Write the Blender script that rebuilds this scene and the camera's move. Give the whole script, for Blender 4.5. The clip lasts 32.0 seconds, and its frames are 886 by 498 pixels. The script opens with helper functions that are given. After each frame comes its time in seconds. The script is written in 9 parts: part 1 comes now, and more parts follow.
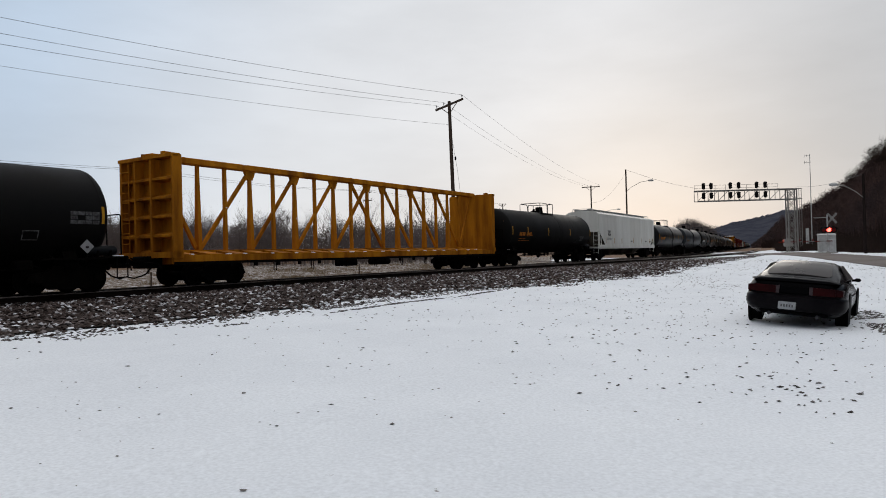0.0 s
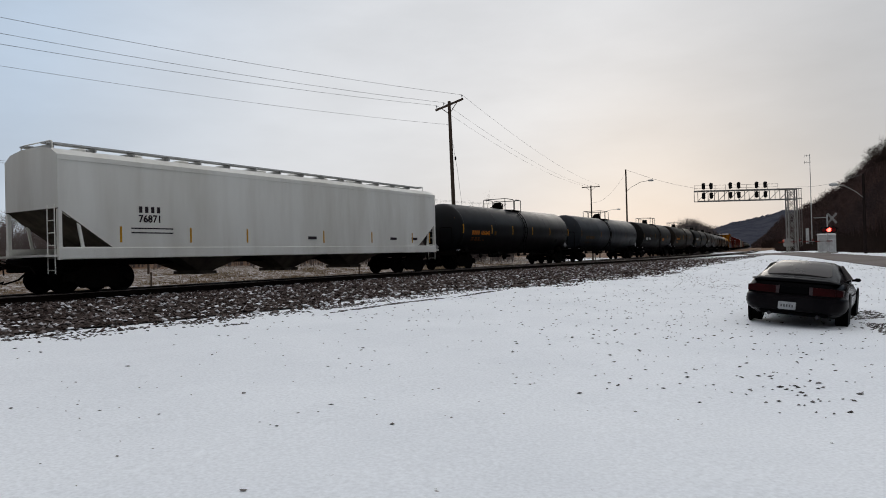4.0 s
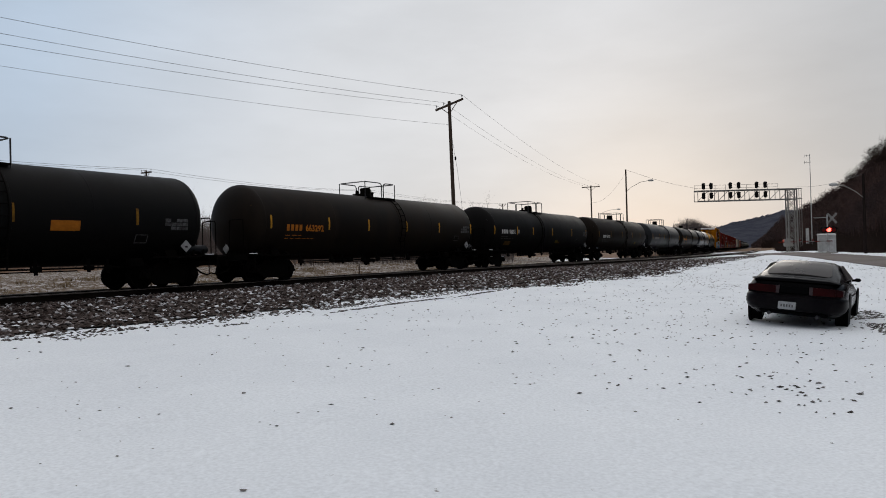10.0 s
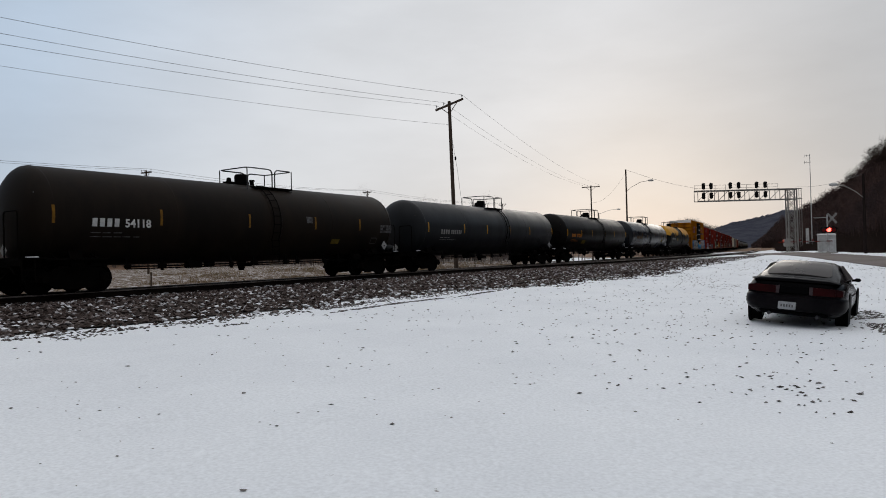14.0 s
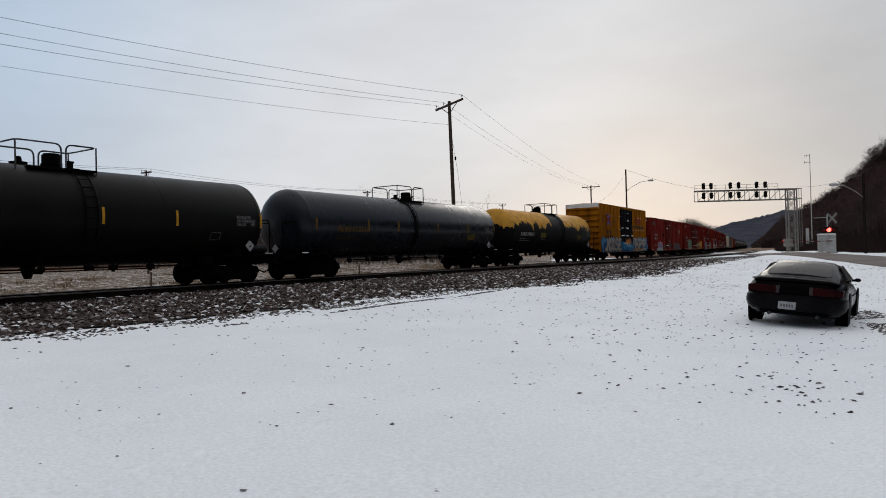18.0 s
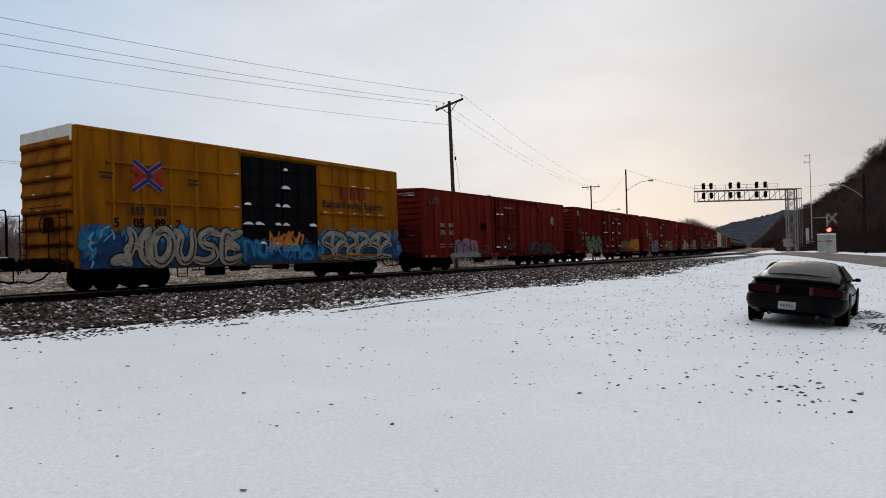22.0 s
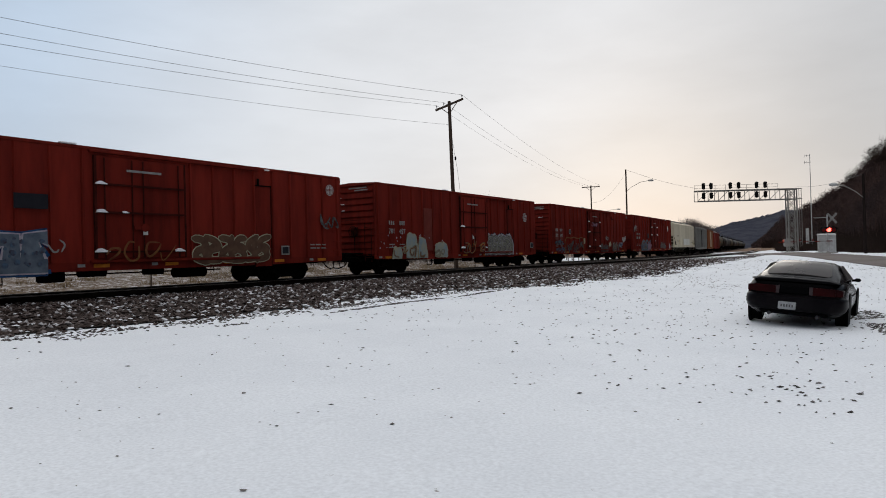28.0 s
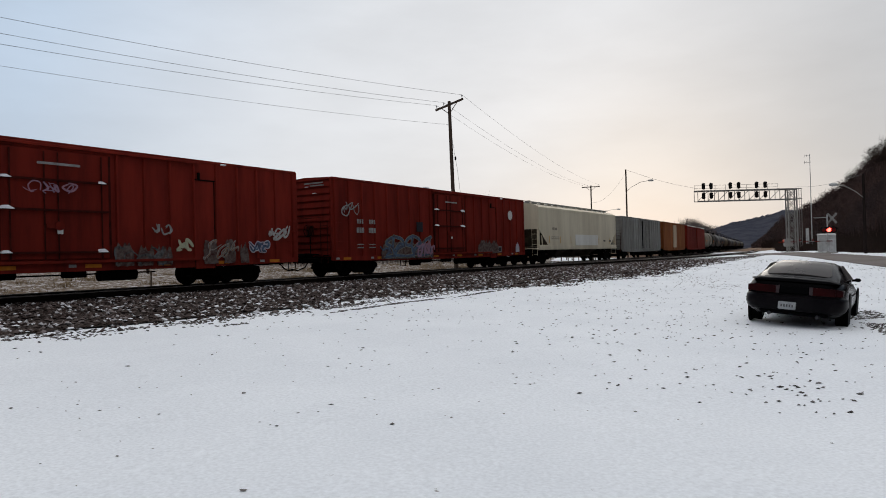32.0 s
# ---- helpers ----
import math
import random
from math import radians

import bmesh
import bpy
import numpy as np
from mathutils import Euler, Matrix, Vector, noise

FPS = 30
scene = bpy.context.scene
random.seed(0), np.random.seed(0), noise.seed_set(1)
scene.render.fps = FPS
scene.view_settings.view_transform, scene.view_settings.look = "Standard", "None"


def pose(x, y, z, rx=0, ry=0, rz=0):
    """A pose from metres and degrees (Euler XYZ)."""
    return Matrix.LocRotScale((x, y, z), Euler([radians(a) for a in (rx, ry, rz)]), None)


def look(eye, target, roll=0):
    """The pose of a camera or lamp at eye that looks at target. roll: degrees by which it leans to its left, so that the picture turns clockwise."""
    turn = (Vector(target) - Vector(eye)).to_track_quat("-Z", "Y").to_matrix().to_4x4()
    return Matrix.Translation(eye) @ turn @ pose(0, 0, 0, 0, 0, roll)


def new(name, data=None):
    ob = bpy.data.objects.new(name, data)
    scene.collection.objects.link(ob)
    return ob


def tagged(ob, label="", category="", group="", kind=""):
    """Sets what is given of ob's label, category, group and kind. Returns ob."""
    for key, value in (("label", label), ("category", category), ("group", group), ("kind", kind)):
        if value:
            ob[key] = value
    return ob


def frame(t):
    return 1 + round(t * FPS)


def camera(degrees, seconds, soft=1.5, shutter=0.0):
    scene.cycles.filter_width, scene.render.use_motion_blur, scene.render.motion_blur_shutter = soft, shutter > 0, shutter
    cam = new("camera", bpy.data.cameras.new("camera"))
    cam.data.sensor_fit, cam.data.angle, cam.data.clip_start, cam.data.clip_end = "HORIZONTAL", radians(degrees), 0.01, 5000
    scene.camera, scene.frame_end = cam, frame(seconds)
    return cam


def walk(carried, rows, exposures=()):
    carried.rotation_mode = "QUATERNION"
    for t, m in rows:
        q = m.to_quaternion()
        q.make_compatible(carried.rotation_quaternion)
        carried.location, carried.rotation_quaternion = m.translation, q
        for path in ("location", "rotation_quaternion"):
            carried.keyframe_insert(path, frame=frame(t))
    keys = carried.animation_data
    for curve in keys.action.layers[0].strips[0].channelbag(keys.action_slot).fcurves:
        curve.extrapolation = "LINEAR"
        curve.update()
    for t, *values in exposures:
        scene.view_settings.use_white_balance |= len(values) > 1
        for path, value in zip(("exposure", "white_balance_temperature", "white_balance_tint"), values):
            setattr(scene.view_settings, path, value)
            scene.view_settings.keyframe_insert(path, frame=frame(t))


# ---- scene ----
# The world: x to the right, y ahead, z up from the snow under the camera.
cam = camera(66.92, 32.0, soft=0.95)
EYE = (0.0, 0.0, 1.62)
AIM = look(EYE, (0.0, 100.0, 1.62 + 0.8217), -1.4756)
walk(cam, [(0.0, AIM), (32.0, AIM)], [(0.0, 0.04), (3.0, 0.0), (6.0, -0.07), (18.0, -0.07), (21.0, 0.0), (23.0, 0.05), (32.0, 0.05)])

# ---- light: winter overcast, low sun behind cloud beyond the tracks ----
SUN_AZ, SUN_EL = radians(17.0), radians(7.0)
world = bpy.data.worlds.new("winter_sky")
scene.world = world
world.use_nodes = True
wn, wl = world.node_tree.nodes, world.node_tree.links
wn.clear()


def wnode(kind, **kw):
    n = wn.new(kind)
    for k, v in kw.items():
        n.inputs[k].default_value = v
    return n


def wmath(op, a, b=None, clamp=False):
    n = wn.new("ShaderNodeMath")
    n.operation, n.use_clamp = op, clamp
    for i, s in enumerate((a, b)):
        if s is None:
            continue
        if isinstance(s, (int, float)):
            n.inputs[i].default_value = s
        else:
            wl.new(s, n.inputs[i])
    return n.outputs[0]


def wmix(fac, a, b):
    n = wn.new("ShaderNodeMix")
    n.data_type = "RGBA"
    for key, s in ((0, fac), (6, a), (7, b)):
        if isinstance(s, (int, float, tuple)):
            n.inputs[key].default_value = s
        else:
            wl.new(s, n.inputs[key])
    return n.outputs[2]


sky = wn.new("ShaderNodeTexSky")
sky.sky_type, sky.sun_disc = "NISHITA", False
sky.sun_elevation, sky.sun_rotation = SUN_EL, SUN_AZ
sky.air_density, sky.dust_density = 1.0, 2.0
way = wn.new("ShaderNodeTexCoord")
sep = wn.new("ShaderNodeSeparateXYZ")
wl.new(way.outputs["Generated"], sep.inputs[0])
up = wmath("MAXIMUM", sep.outputs[2], 0.0)
sun_dot = wn.new("ShaderNodeVectorMath")
sun_dot.operation = "DOT_PRODUCT"
wl.new(way.outputs["Generated"], sun_dot.inputs[0])
sun_dot.inputs[1].default_value = (math.sin(SUN_AZ), math.cos(SUN_AZ), 0.0)
toward = wmath("MULTIPLY", wmath("ADD", sun_dot.outputs["Value"], 1.0), 0.5)
# cloud sheet: stretched noise at two scales
stretch = wn.new("ShaderNodeMapping")
stretch.inputs["Scale"].default_value = (1.0, 1.0, 3.2)
wl.new(way.outputs["Generated"], stretch.inputs["Vector"])
cl = wnode("ShaderNodeTexNoise", Scale=2.6, Detail=6.0, Roughness=0.55)
wl.new(stretch.outputs[0], cl.inputs["Vector"])
veil = wn.new("ShaderNodeMapRange")
for key, value in (("From Min", 0.36), ("From Max", 0.66), ("To Min", 0.93), ("To Max", 1.05)):
    veil.inputs[key].default_value = value
wl.new(cl.outputs["Fac"], veil.inputs["Value"])
# brightness round the horizon: dull behind the camera, blue to the side, white towards the hidden sun
ramp = wn.new("ShaderNodeValToRGB")
els = ramp.color_ramp.elements
SKY_RING = ((0.0, (0.10, 0.115, 0.14)), (0.45, (0.17, 0.20, 0.25)), (0.70, (0.35, 0.455, 0.60)), (0.825, (0.50, 0.60, 0.73)), (0.93, (0.72, 0.745, 0.785)), (0.985, (0.735, 0.745, 0.77)), (1.0, (0.70, 0.70, 0.715)))
while len(els) < len(SKY_RING):
    els.new(0.5)
for e, (pos, c) in zip(els, SKY_RING):
    e.position, e.color = pos, (*c, 1)
wl.new(toward, ramp.inputs[0])
high = wn.new("ShaderNodeMapRange")
high.interpolation_type = "SMOOTHSTEP"
high.inputs["From Min"].default_value, high.inputs["From Max"].default_value = 0.38, 0.80
wl.new(up, high.inputs["Value"])
domed = wmix(high.outputs[0], ramp.outputs[0], (0.92, 0.92, 0.95, 1))
low = wmath("POWER", wmath("SUBTRACT", 1.0, up), 24.0)
glow = wmath("MULTIPLY", wmath("MULTIPLY", low, wmath("POWER", toward, 12.0)), 0.42, True)
hazy = wmix(wmath("MULTIPLY", wmath("POWER", wmath("SUBTRACT", 1.0, up), 9.0), 0.62), domed, (0.69, 0.70, 0.715, 1))
warm = wmix(glow, hazy, (0.80, 0.71, 0.62, 1))
shaded = wn.new("ShaderNodeVectorMath")
shaded.operation = "SCALE"
bank = wn.new("ShaderNodeMapRange")
bank.interpolation_type = "SMOOTHSTEP"
for key, value in (("From Min", 0.16), ("From Max", 0.54), ("To Min", 1.0), ("To Max", 0.76)):
    bank.inputs[key].default_value = value
wl.new(sep.outputs[0], bank.inputs["Value"])
wl.new(warm, shaded.inputs[0])
wl.new(wmath("MULTIPLY", veil.outputs[0], bank.outputs[0]), shaded.inputs["Scale"])
both = wmix(0.0035, shaded.outputs[0], sky.outputs[0])
back, wout = wn.new("ShaderNodeBackground"), wn.new("ShaderNodeOutputWorld")
wl.new(both, back.inputs[0])
back.inputs[1].default_value = 1.0
wl.new(back.outputs[0], wout.inputs[0])

sun = new("sun", bpy.data.lights.new("sun", "SUN"))
sun.data.energy, sun.data.angle, sun.data.color = 0.4, radians(25), (1.0, 0.93, 0.84)
sun.matrix_world = look((0, 0, 0), (-math.sin(SUN_AZ), -math.cos(SUN_AZ), -math.tan(radians(14))))

# ---- the track's plan ----
PSI = radians(32.593)
ALONG, LEFT = Vector((math.sin(PSI), math.cos(PSI), 0)), Vector((-math.cos(PSI), math.sin(PSI), 0))
CENTRE, RAIL_Z = 21.11, 0.75
BEND_R, BEND_A, BEND_B = 750.0, 40.0, 137.0


def path(s, side=0.0):
    """A point of the main track at s metres along it, side metres to its left, and the heading."""
    if s < BEND_A:
        a, b, th = s, 0.0, 0.0
    else:
        th = (min(s, BEND_B) - BEND_A) / BEND_R
        a, b = BEND_A + BEND_R * math.sin(th), BEND_R * (1 - math.cos(th))
        if s > BEND_B:
            a, b = a + (s - BEND_B) * math.cos(th), b + (s - BEND_B) * math.sin(th)
    h = PSI - th
    left = Vector((-math.cos(h), math.sin(h), 0))
    p = ALONG * a + LEFT * (CENTRE + b) + left * side
    return p, h


def siding(s, side=0.0):
    """The second track, which leaves the main one towards the road."""
    d = max(s - 26.0, 0.0)
    off = -9.6 * (1 - math.exp(-(d / 62.0) ** 1.25))
    p, h = path(s)
    left = Vector((-math.cos(h), math.sin(h), 0))
    return p + left * (off + side), h


def plan(s, lat):
    """The point s along and lat to the left of the straight near track."""
    return ALONG * s + LEFT * lat


def smooth(a, b, x):
    t = min(max((x - a) / (b - a), 0.0), 1.0)
    return t * t * (3 - 2 * t)


def ground_z(x, y):
    v = Vector((x, y, 0))
    s, lat = v.dot(ALONG), v.dot(LEFT)
    bend = 0.0
    if s > BEND_A:
        bend = path(s)[0].dot(LEFT) - CENTRE
    l2 = lat - bend * smooth(8, 20, lat)
    z = 0.28 * smooth(0, 13, l2)
    rise = smooth(30, 72, s) * smooth(-60, -10, lat)
    z += 0.75 * rise * (1 - smooth(5, 13, l2)) + 0.28 * rise * smooth(5, 13, l2) * (1 - smooth(16, 26, l2))
    z -= 0.55 * smooth(22.5, 26, l2) * (1 - smooth(46, 60, l2))
    z += 2.6 * smooth(70, 170, l2)
    return z


# ---- mesh helpers ----
class Shape:
    """Vertices and faces of one part."""

    def __init__(self):
        self.v, self.f, self.flat = [], [], True

    def add(self, v, f):
        n = len(self.v)
        self.v += [tuple(p) for p in v]
        self.f += [tuple(i + n for i in q) for q in f]
        return self

    def box(self, c, s, m=None, bevel=0.0):
        x, y, z = (a / 2 for a in s)
        if bevel:
            b = min(bevel, x * 0.9, y * 0.9, z * 0.9)
            v, idx = [], {}
            for sx in (-1, 1):
                for sy in (-1, 1):
                    for sz in (-1, 1):
                        for k in range(3):
                            p = [sx * x, sy * y, sz * z]
                            for j in range(3):
                                if j != k:
                                    p[j] -= (sx, sy, sz)[j] * b
                            idx[sx, sy, sz, k] = len(v)
                            v.append(p)
            f = []
            for k in range(3):
                i, j = (k + 1) % 3, (k + 2) % 3
                for d in (-1, 1):
                    q = []
                    for a, e in ((-1, -1), (1, -1), (1, 1), (-1, 1)):
                        t = [0, 0, 0]
                        t[k], t[i], t[j] = d, a, e
                        q.append(idx[t[0], t[1], t[2], k])
                    f.append(q if d > 0 else q[::-1])
                    for e in (-1, 1):
                        # edge strip between face d of axis k and face e of axis i
                        r = []
                        for w, ax in ((-1, k), (1, k), (1, i), (-1, i)):
                            t = [0, 0, 0]
                            t[k], t[i], t[j] = d, e, w
                            r.append(idx[t[0], t[1], t[2], ax])
                        f.append(r)
            for sx in (-1, 1):
                for sy in (-1, 1):
                    for sz in (-1, 1):
                        f.append([idx[sx, sy, sz, k] for k in range(3)])
        else:
            v = [(a * x, b * y, d * z) for a in (-1, 1) for b in (-1, 1) for d in (-1, 1)]
            f = [(0, 1, 3, 2), (4, 6, 7, 5), (0, 4, 5, 1), (2, 3, 7, 6), (0, 2, 6, 4), (1, 5, 7, 3)]
        c = Vector(c)
        v = [(m @ Vector(p) if m is not None else Vector(p)) + c for p in v]
        return self.add(v, f)

    def beam(self, a, b, w, h):
        """A bar of section w x h from a to b; h runs upwards."""
        a, b = Vector(a), Vector(b)
        d = b - a
        u = d.normalized()
        side = u.cross(Vector((0, 0, 1)))
        side = side.normalized() if side.length > 1e-4 else Vector((1, 0, 0))
        if abs(u.z) > 0.999:
            side = Vector((1, 0, 0))
        top = side.cross(u)
        v = [p + side * (i * w / 2) + top * (j * h / 2) for p in (a, b) for i, j in ((-1, -1), (1, -1), (1, 1), (-1, 1))]
        return self.add(v, [(0, 1, 2, 3), (7, 6, 5, 4), (0, 4, 5, 1), (1, 5, 6, 2), (2, 6, 7, 3), (3, 7, 4, 0)])

    def rod(self, a, b, r, n=6, r2=None, caps=True):
        a, b = Vector(a), Vector(b)
        u = (b - a).normalized()
        e = u.orthogonal().normalized()
        g = u.cross(e)
        r2 = r if r2 is None else r2
        ring = [e * math.cos(t) + g * math.sin(t) for t in (2 * math.pi * i / n for i in range(n))]
        v = [a + q * r for q in ring] + [b + q * r2 for q in ring]
        f = [(i, (i + 1) % n, n + (i + 1) % n, n + i) for i in range(n)]
        if caps:
            f += [tuple(range(n))[::-1], tuple(range(n, 2 * n))]
        return self.add(v, f)

    def tube(self, pts, r, n=6):
        pts = [Vector(p) for p in pts]
        v, f = [], []
        prev = None
        for i, p in enumerate(pts):
            d = (pts[min(i + 1, len(pts) - 1)] - pts[max(i - 1, 0)]).normalized()
            e = d.orthogonal().normalized() if prev is None else (prev - d * prev.dot(d)).normalized()
            prev = e
            g = d.cross(e)
            rr = r[i] if isinstance(r, (list, tuple)) else r
            v += [p + (e * math.cos(t) + g * math.sin(t)) * rr for t in (2 * math.pi * k / n for k in range(n))]
        for i in range(len(pts) - 1):
            f += [(i * n + k, i * n + (k + 1) % n, (i + 1) * n + (k + 1) % n, (i + 1) * n + k) for k in range(n)]
        f += [tuple(range(n))[::-1], tuple(range((len(pts) - 1) * n, len(pts) * n))]
        return self.add(v, f)

    def lathe(self, prof, n=32, axis="x", c=(0, 0, 0)):
        """Profile of (along, radius) turned about an axis through c."""
        v, f = [], []
        for a, r in prof:
            for k in range(n):
                t = 2 * math.pi * k / n
                q = (a, r * math.cos(t), r * math.sin(t)) if axis == "x" else (r * math.cos(t), a, r * math.sin(t)) if axis == "y" else (r * math.cos(t), r * math.sin(t), a)
                v.append((q[0] + c[0], q[1] + c[1], q[2] + c[2]))
        for i in range(len(prof) - 1):
            f += [(i * n + k, i * n + (k + 1) % n, (i + 1) * n + (k + 1) % n, (i + 1) * n + k) for k in range(n)]
        f += [tuple(range(n))[::-1], tuple(range((len(prof) - 1) * n, len(prof) * n))]
        return self.add(v, f)

    def prism(self, poly, a, b, axis="x"):
        """A polygon of the other two axes, drawn out from a to b along an axis."""
        n = len(poly)

        def at(p, d):
            return (d, p[0], p[1]) if axis == "x" else (p[0], d, p[1]) if axis == "y" else (p[0], p[1], d)
        v = [at(p, a) for p in poly] + [at(p, b) for p in poly]
        f = [(i, (i + 1) % n, n + (i + 1) % n, n + i) for i in range(n)] + [tuple(range(n))[::-1], tuple(range(n, 2 * n))]
        return self.add(v, f)

    def mesh(self, name, smooth_angle=None):
        me = bpy.data.meshes.new(name)
        me.from_pydata(self.v, [], self.f)
        bm = bmesh.new()
        bm.from_mesh(me)
        bmesh.ops.recalc_face_normals(bm, faces=bm.faces)
        if smooth_angle:
            for fc in bm.faces:
                fc.smooth = True
            for e in bm.edges:
                if len(e.link_faces) == 2 and e.calc_face_angle(0) > radians(smooth_angle):
                    e.smooth = False
        bm.to_mesh(me)
        bm.free()
        return me


def part(name, shape, material, parent=None, label="", at=None, round_to=None):
    """Links a shape, or a ready mesh, as one mesh object under a thing or a part."""
    me = shape.mesh(name, round_to) if isinstance(shape, Shape) else shape
    if material is not None and not me.materials:
        me.materials.append(material)
    ob = new(name, me)
    if parent is not None:
        ob.parent = parent
    if at is not None:
        ob.matrix_basis = at
    if label:
        ob["label"] = label
    return ob


def thing(name, label, category, group="", kind="", at=None):
    ob = new(name)
    ob.empty_display_size = 0.3
    if at is not None:
        ob.matrix_basis = at
    return tagged(ob, label, category, group, kind)


def lettering(text, size, depth=0.004):
    """The words as a mesh: x along the line, z up, facing -y."""
    cu = bpy.data.curves.new("lettering", "FONT")
    cu.body, cu.size, cu.extrude, cu.resolution_u, cu.offset = text, size, depth, 2, 0.022 * size
    ob = bpy.data.objects.new("lettering", cu)
    scene.collection.objects.link(ob)
    dg = bpy.context.evaluated_depsgraph_get()
    me = bpy.data.meshes.new_from_object(ob.evaluated_get(dg))
    bpy.data.objects.remove(ob)
    me.transform(Matrix.Rotation(radians(90), 4, "X"))
    return me


# ---- materials ----
def material(name, base, rough=0.7, metal=0.0, dark=None, scale=3.0, amount=0.5, grain=40.0, bump=0.2, spec=0.09, streak=False, dist=0.01, per_object=0.0, bands=None):
    m = bpy.data.materials.new(name)
    m.use_nodes = True
    n, l = m.node_tree.nodes, m.node_tree.links
    b = n["Principled BSDF"]
    b.inputs["Roughness"].default_value, b.inputs["Metallic"].default_value = rough, metal
    b.inputs["Specular IOR Level"].default_value = spec
    co = n.new("ShaderNodeTexCoord")
    mp = n.new("ShaderNodeMapping")
    mp.inputs["Scale"].default_value = (1, 1, 0.16) if streak else (1, 1, 1)
    l.new(co.outputs["Object"], mp.inputs["Vector"])
    a, g = n.new("ShaderNodeTexNoise"), n.new("ShaderNodeTexNoise")
    a.inputs["Scale"].default_value, a.inputs["Detail"].default_value, a.inputs["Roughness"].default_value = scale, 5, 0.62
    g.inputs["Scale"].default_value, g.inputs["Detail"].default_value = grain, 3
    l.new(mp.outputs[0], a.inputs["Vector"])
    l.new(co.outputs["Object"], g.inputs["Vector"])
    rng = n.new("ShaderNodeMapRange")
    rng.inputs["From Min"].default_value, rng.inputs["From Max"].default_value, rng.inputs["To Max"].default_value = 0.38, 0.68, amount
    l.new(a.outputs["Fac"], rng.inputs["Value"])
    mx = n.new("ShaderNodeMix")
    mx.data_type = "RGBA"
    mx.inputs[6].default_value = (*base, 1)
    mx.inputs[7].default_value = (*(dark or [c * 0.55 for c in base]), 1)
    l.new(rng.outputs[0], mx.inputs[0])
    fine = n.new("ShaderNodeMix")
    fine.data_type, fine.blend_type = "RGBA", "MULTIPLY"
    fine.inputs[0].default_value = 0.35
    l.new(mx.outputs[2], fine.inputs[6])
    l.new(g.outputs["Fac"], fine.inputs[7])
    gain = n.new("ShaderNodeMix")
    gain.data_type, gain.blend_type = "RGBA", "MULTIPLY"
    gain.inputs[0].default_value = 1.0
    gain.inputs[7].default_value = (1.2, 1.2, 1.2, 1)
    l.new(fine.outputs[2], gain.inputs[6])
    colour = gain.outputs[2]
    if per_object:
        info = n.new("ShaderNodeObjectInfo")
        hsv = n.new("ShaderNodeHueSaturation")
        r2 = n.new("ShaderNodeMapRange")
        r2.inputs["To Min"].default_value, r2.inputs["To Max"].default_value = 1 - per_object, 1 + per_object
        l.new(info.outputs["Random"], r2.inputs["Value"])
        l.new(r2.outputs[0], hsv.inputs["Value"])
        l.new(colour, hsv.inputs["Color"])
        colour = hsv.outputs[0]
    l.new(colour, b.inputs["Base Color"])
    rr = n.new("ShaderNodeMapRange")
    rr.inputs["To Min"].default_value, rr.inputs["To Max"].default_value = max(rough - 0.12, 0.02), min(rough + 0.15, 1)
    l.new(a.outputs["Fac"], rr.inputs["Value"])
    l.new(rr.outputs[0], b.inputs["Roughness"])
    if bump:
        bp = n.new("ShaderNodeBump")
        bp.inputs["Strength"].default_value, bp.inputs["Distance"].default_value = bump, dist
        l.new(g.outputs["Fac"], bp.inputs["Height"])
        l.new(bp.outputs[0], b.inputs["Normal"])
    return m


def nodes_of(m):
    return m.node_tree.nodes, m.node_tree.links, m.node_tree.nodes["Principled BSDF"]


def island_tint(m, colours, rough=0.9):
    """Colours each loose piece of a mesh by its own random number."""
    n, l, b = nodes_of(m)
    geo, ramp = n.new("ShaderNodeNewGeometry"), n.new("ShaderNodeValToRGB")
    ramp.color_ramp.interpolation = "LINEAR"
    els = ramp.color_ramp.elements
    while len(els) < len(colours):
        els.new(0.5)
    for i, c in enumerate(colours):
        els[i].position, els[i].color = i / (len(colours) - 1), (*c, 1)
    l.new(geo.outputs["Random Per Island"], ramp.inputs[0])
    l.new(ramp.outputs[0], b.inputs["Base Color"])
    return m


BLACK_STEEL = material("black_steel", (0.0022, 0.002, 0.002), 0.8, dark=(0.006, 0.0045, 0.0035), scale=2.0, amount=0.8, spec=0.025)
WHEEL_STEEL = material("wheel_steel", (0.0035, 0.003, 0.0028), 0.75, 0.0, scale=6, spec=0.03)
RAIL_STEEL = material("rail_steel", (0.010, 0.007, 0.0055), 0.75, 0.0, scale=4, spec=0.03)
RAIL_HEAD = material("worn_rail_head", (0.17, 0.145, 0.13), 0.45, 0.55, dark=(0.09, 0.07, 0.06), scale=3)
RAILING = material("grey_railing_paint", (0.045, 0.045, 0.047), 0.6, scale=4, spec=0.1)
PANEL_OLIVE = material("grimy_yellow_panel", (0.15, 0.105, 0.014), 0.6, dark=(0.05, 0.04, 0.012), scale=8, amount=0.9)
CAP_WHITE = material("clean_white_end_paint", (0.82, 0.82, 0.80), 0.6, scale=3, amount=0.4)
EMBLEM_RED = material("red_emblem_paint", (0.30, 0.028, 0.018), 0.6, scale=5)
TANK_BLACK = material("black_tank_paint", (0.0019, 0.0018, 0.0019), 0.60, dark=(0.0052, 0.0043, 0.0036), scale=1.1, amount=0.8, streak=True, bump=0.03, spec=0.10)
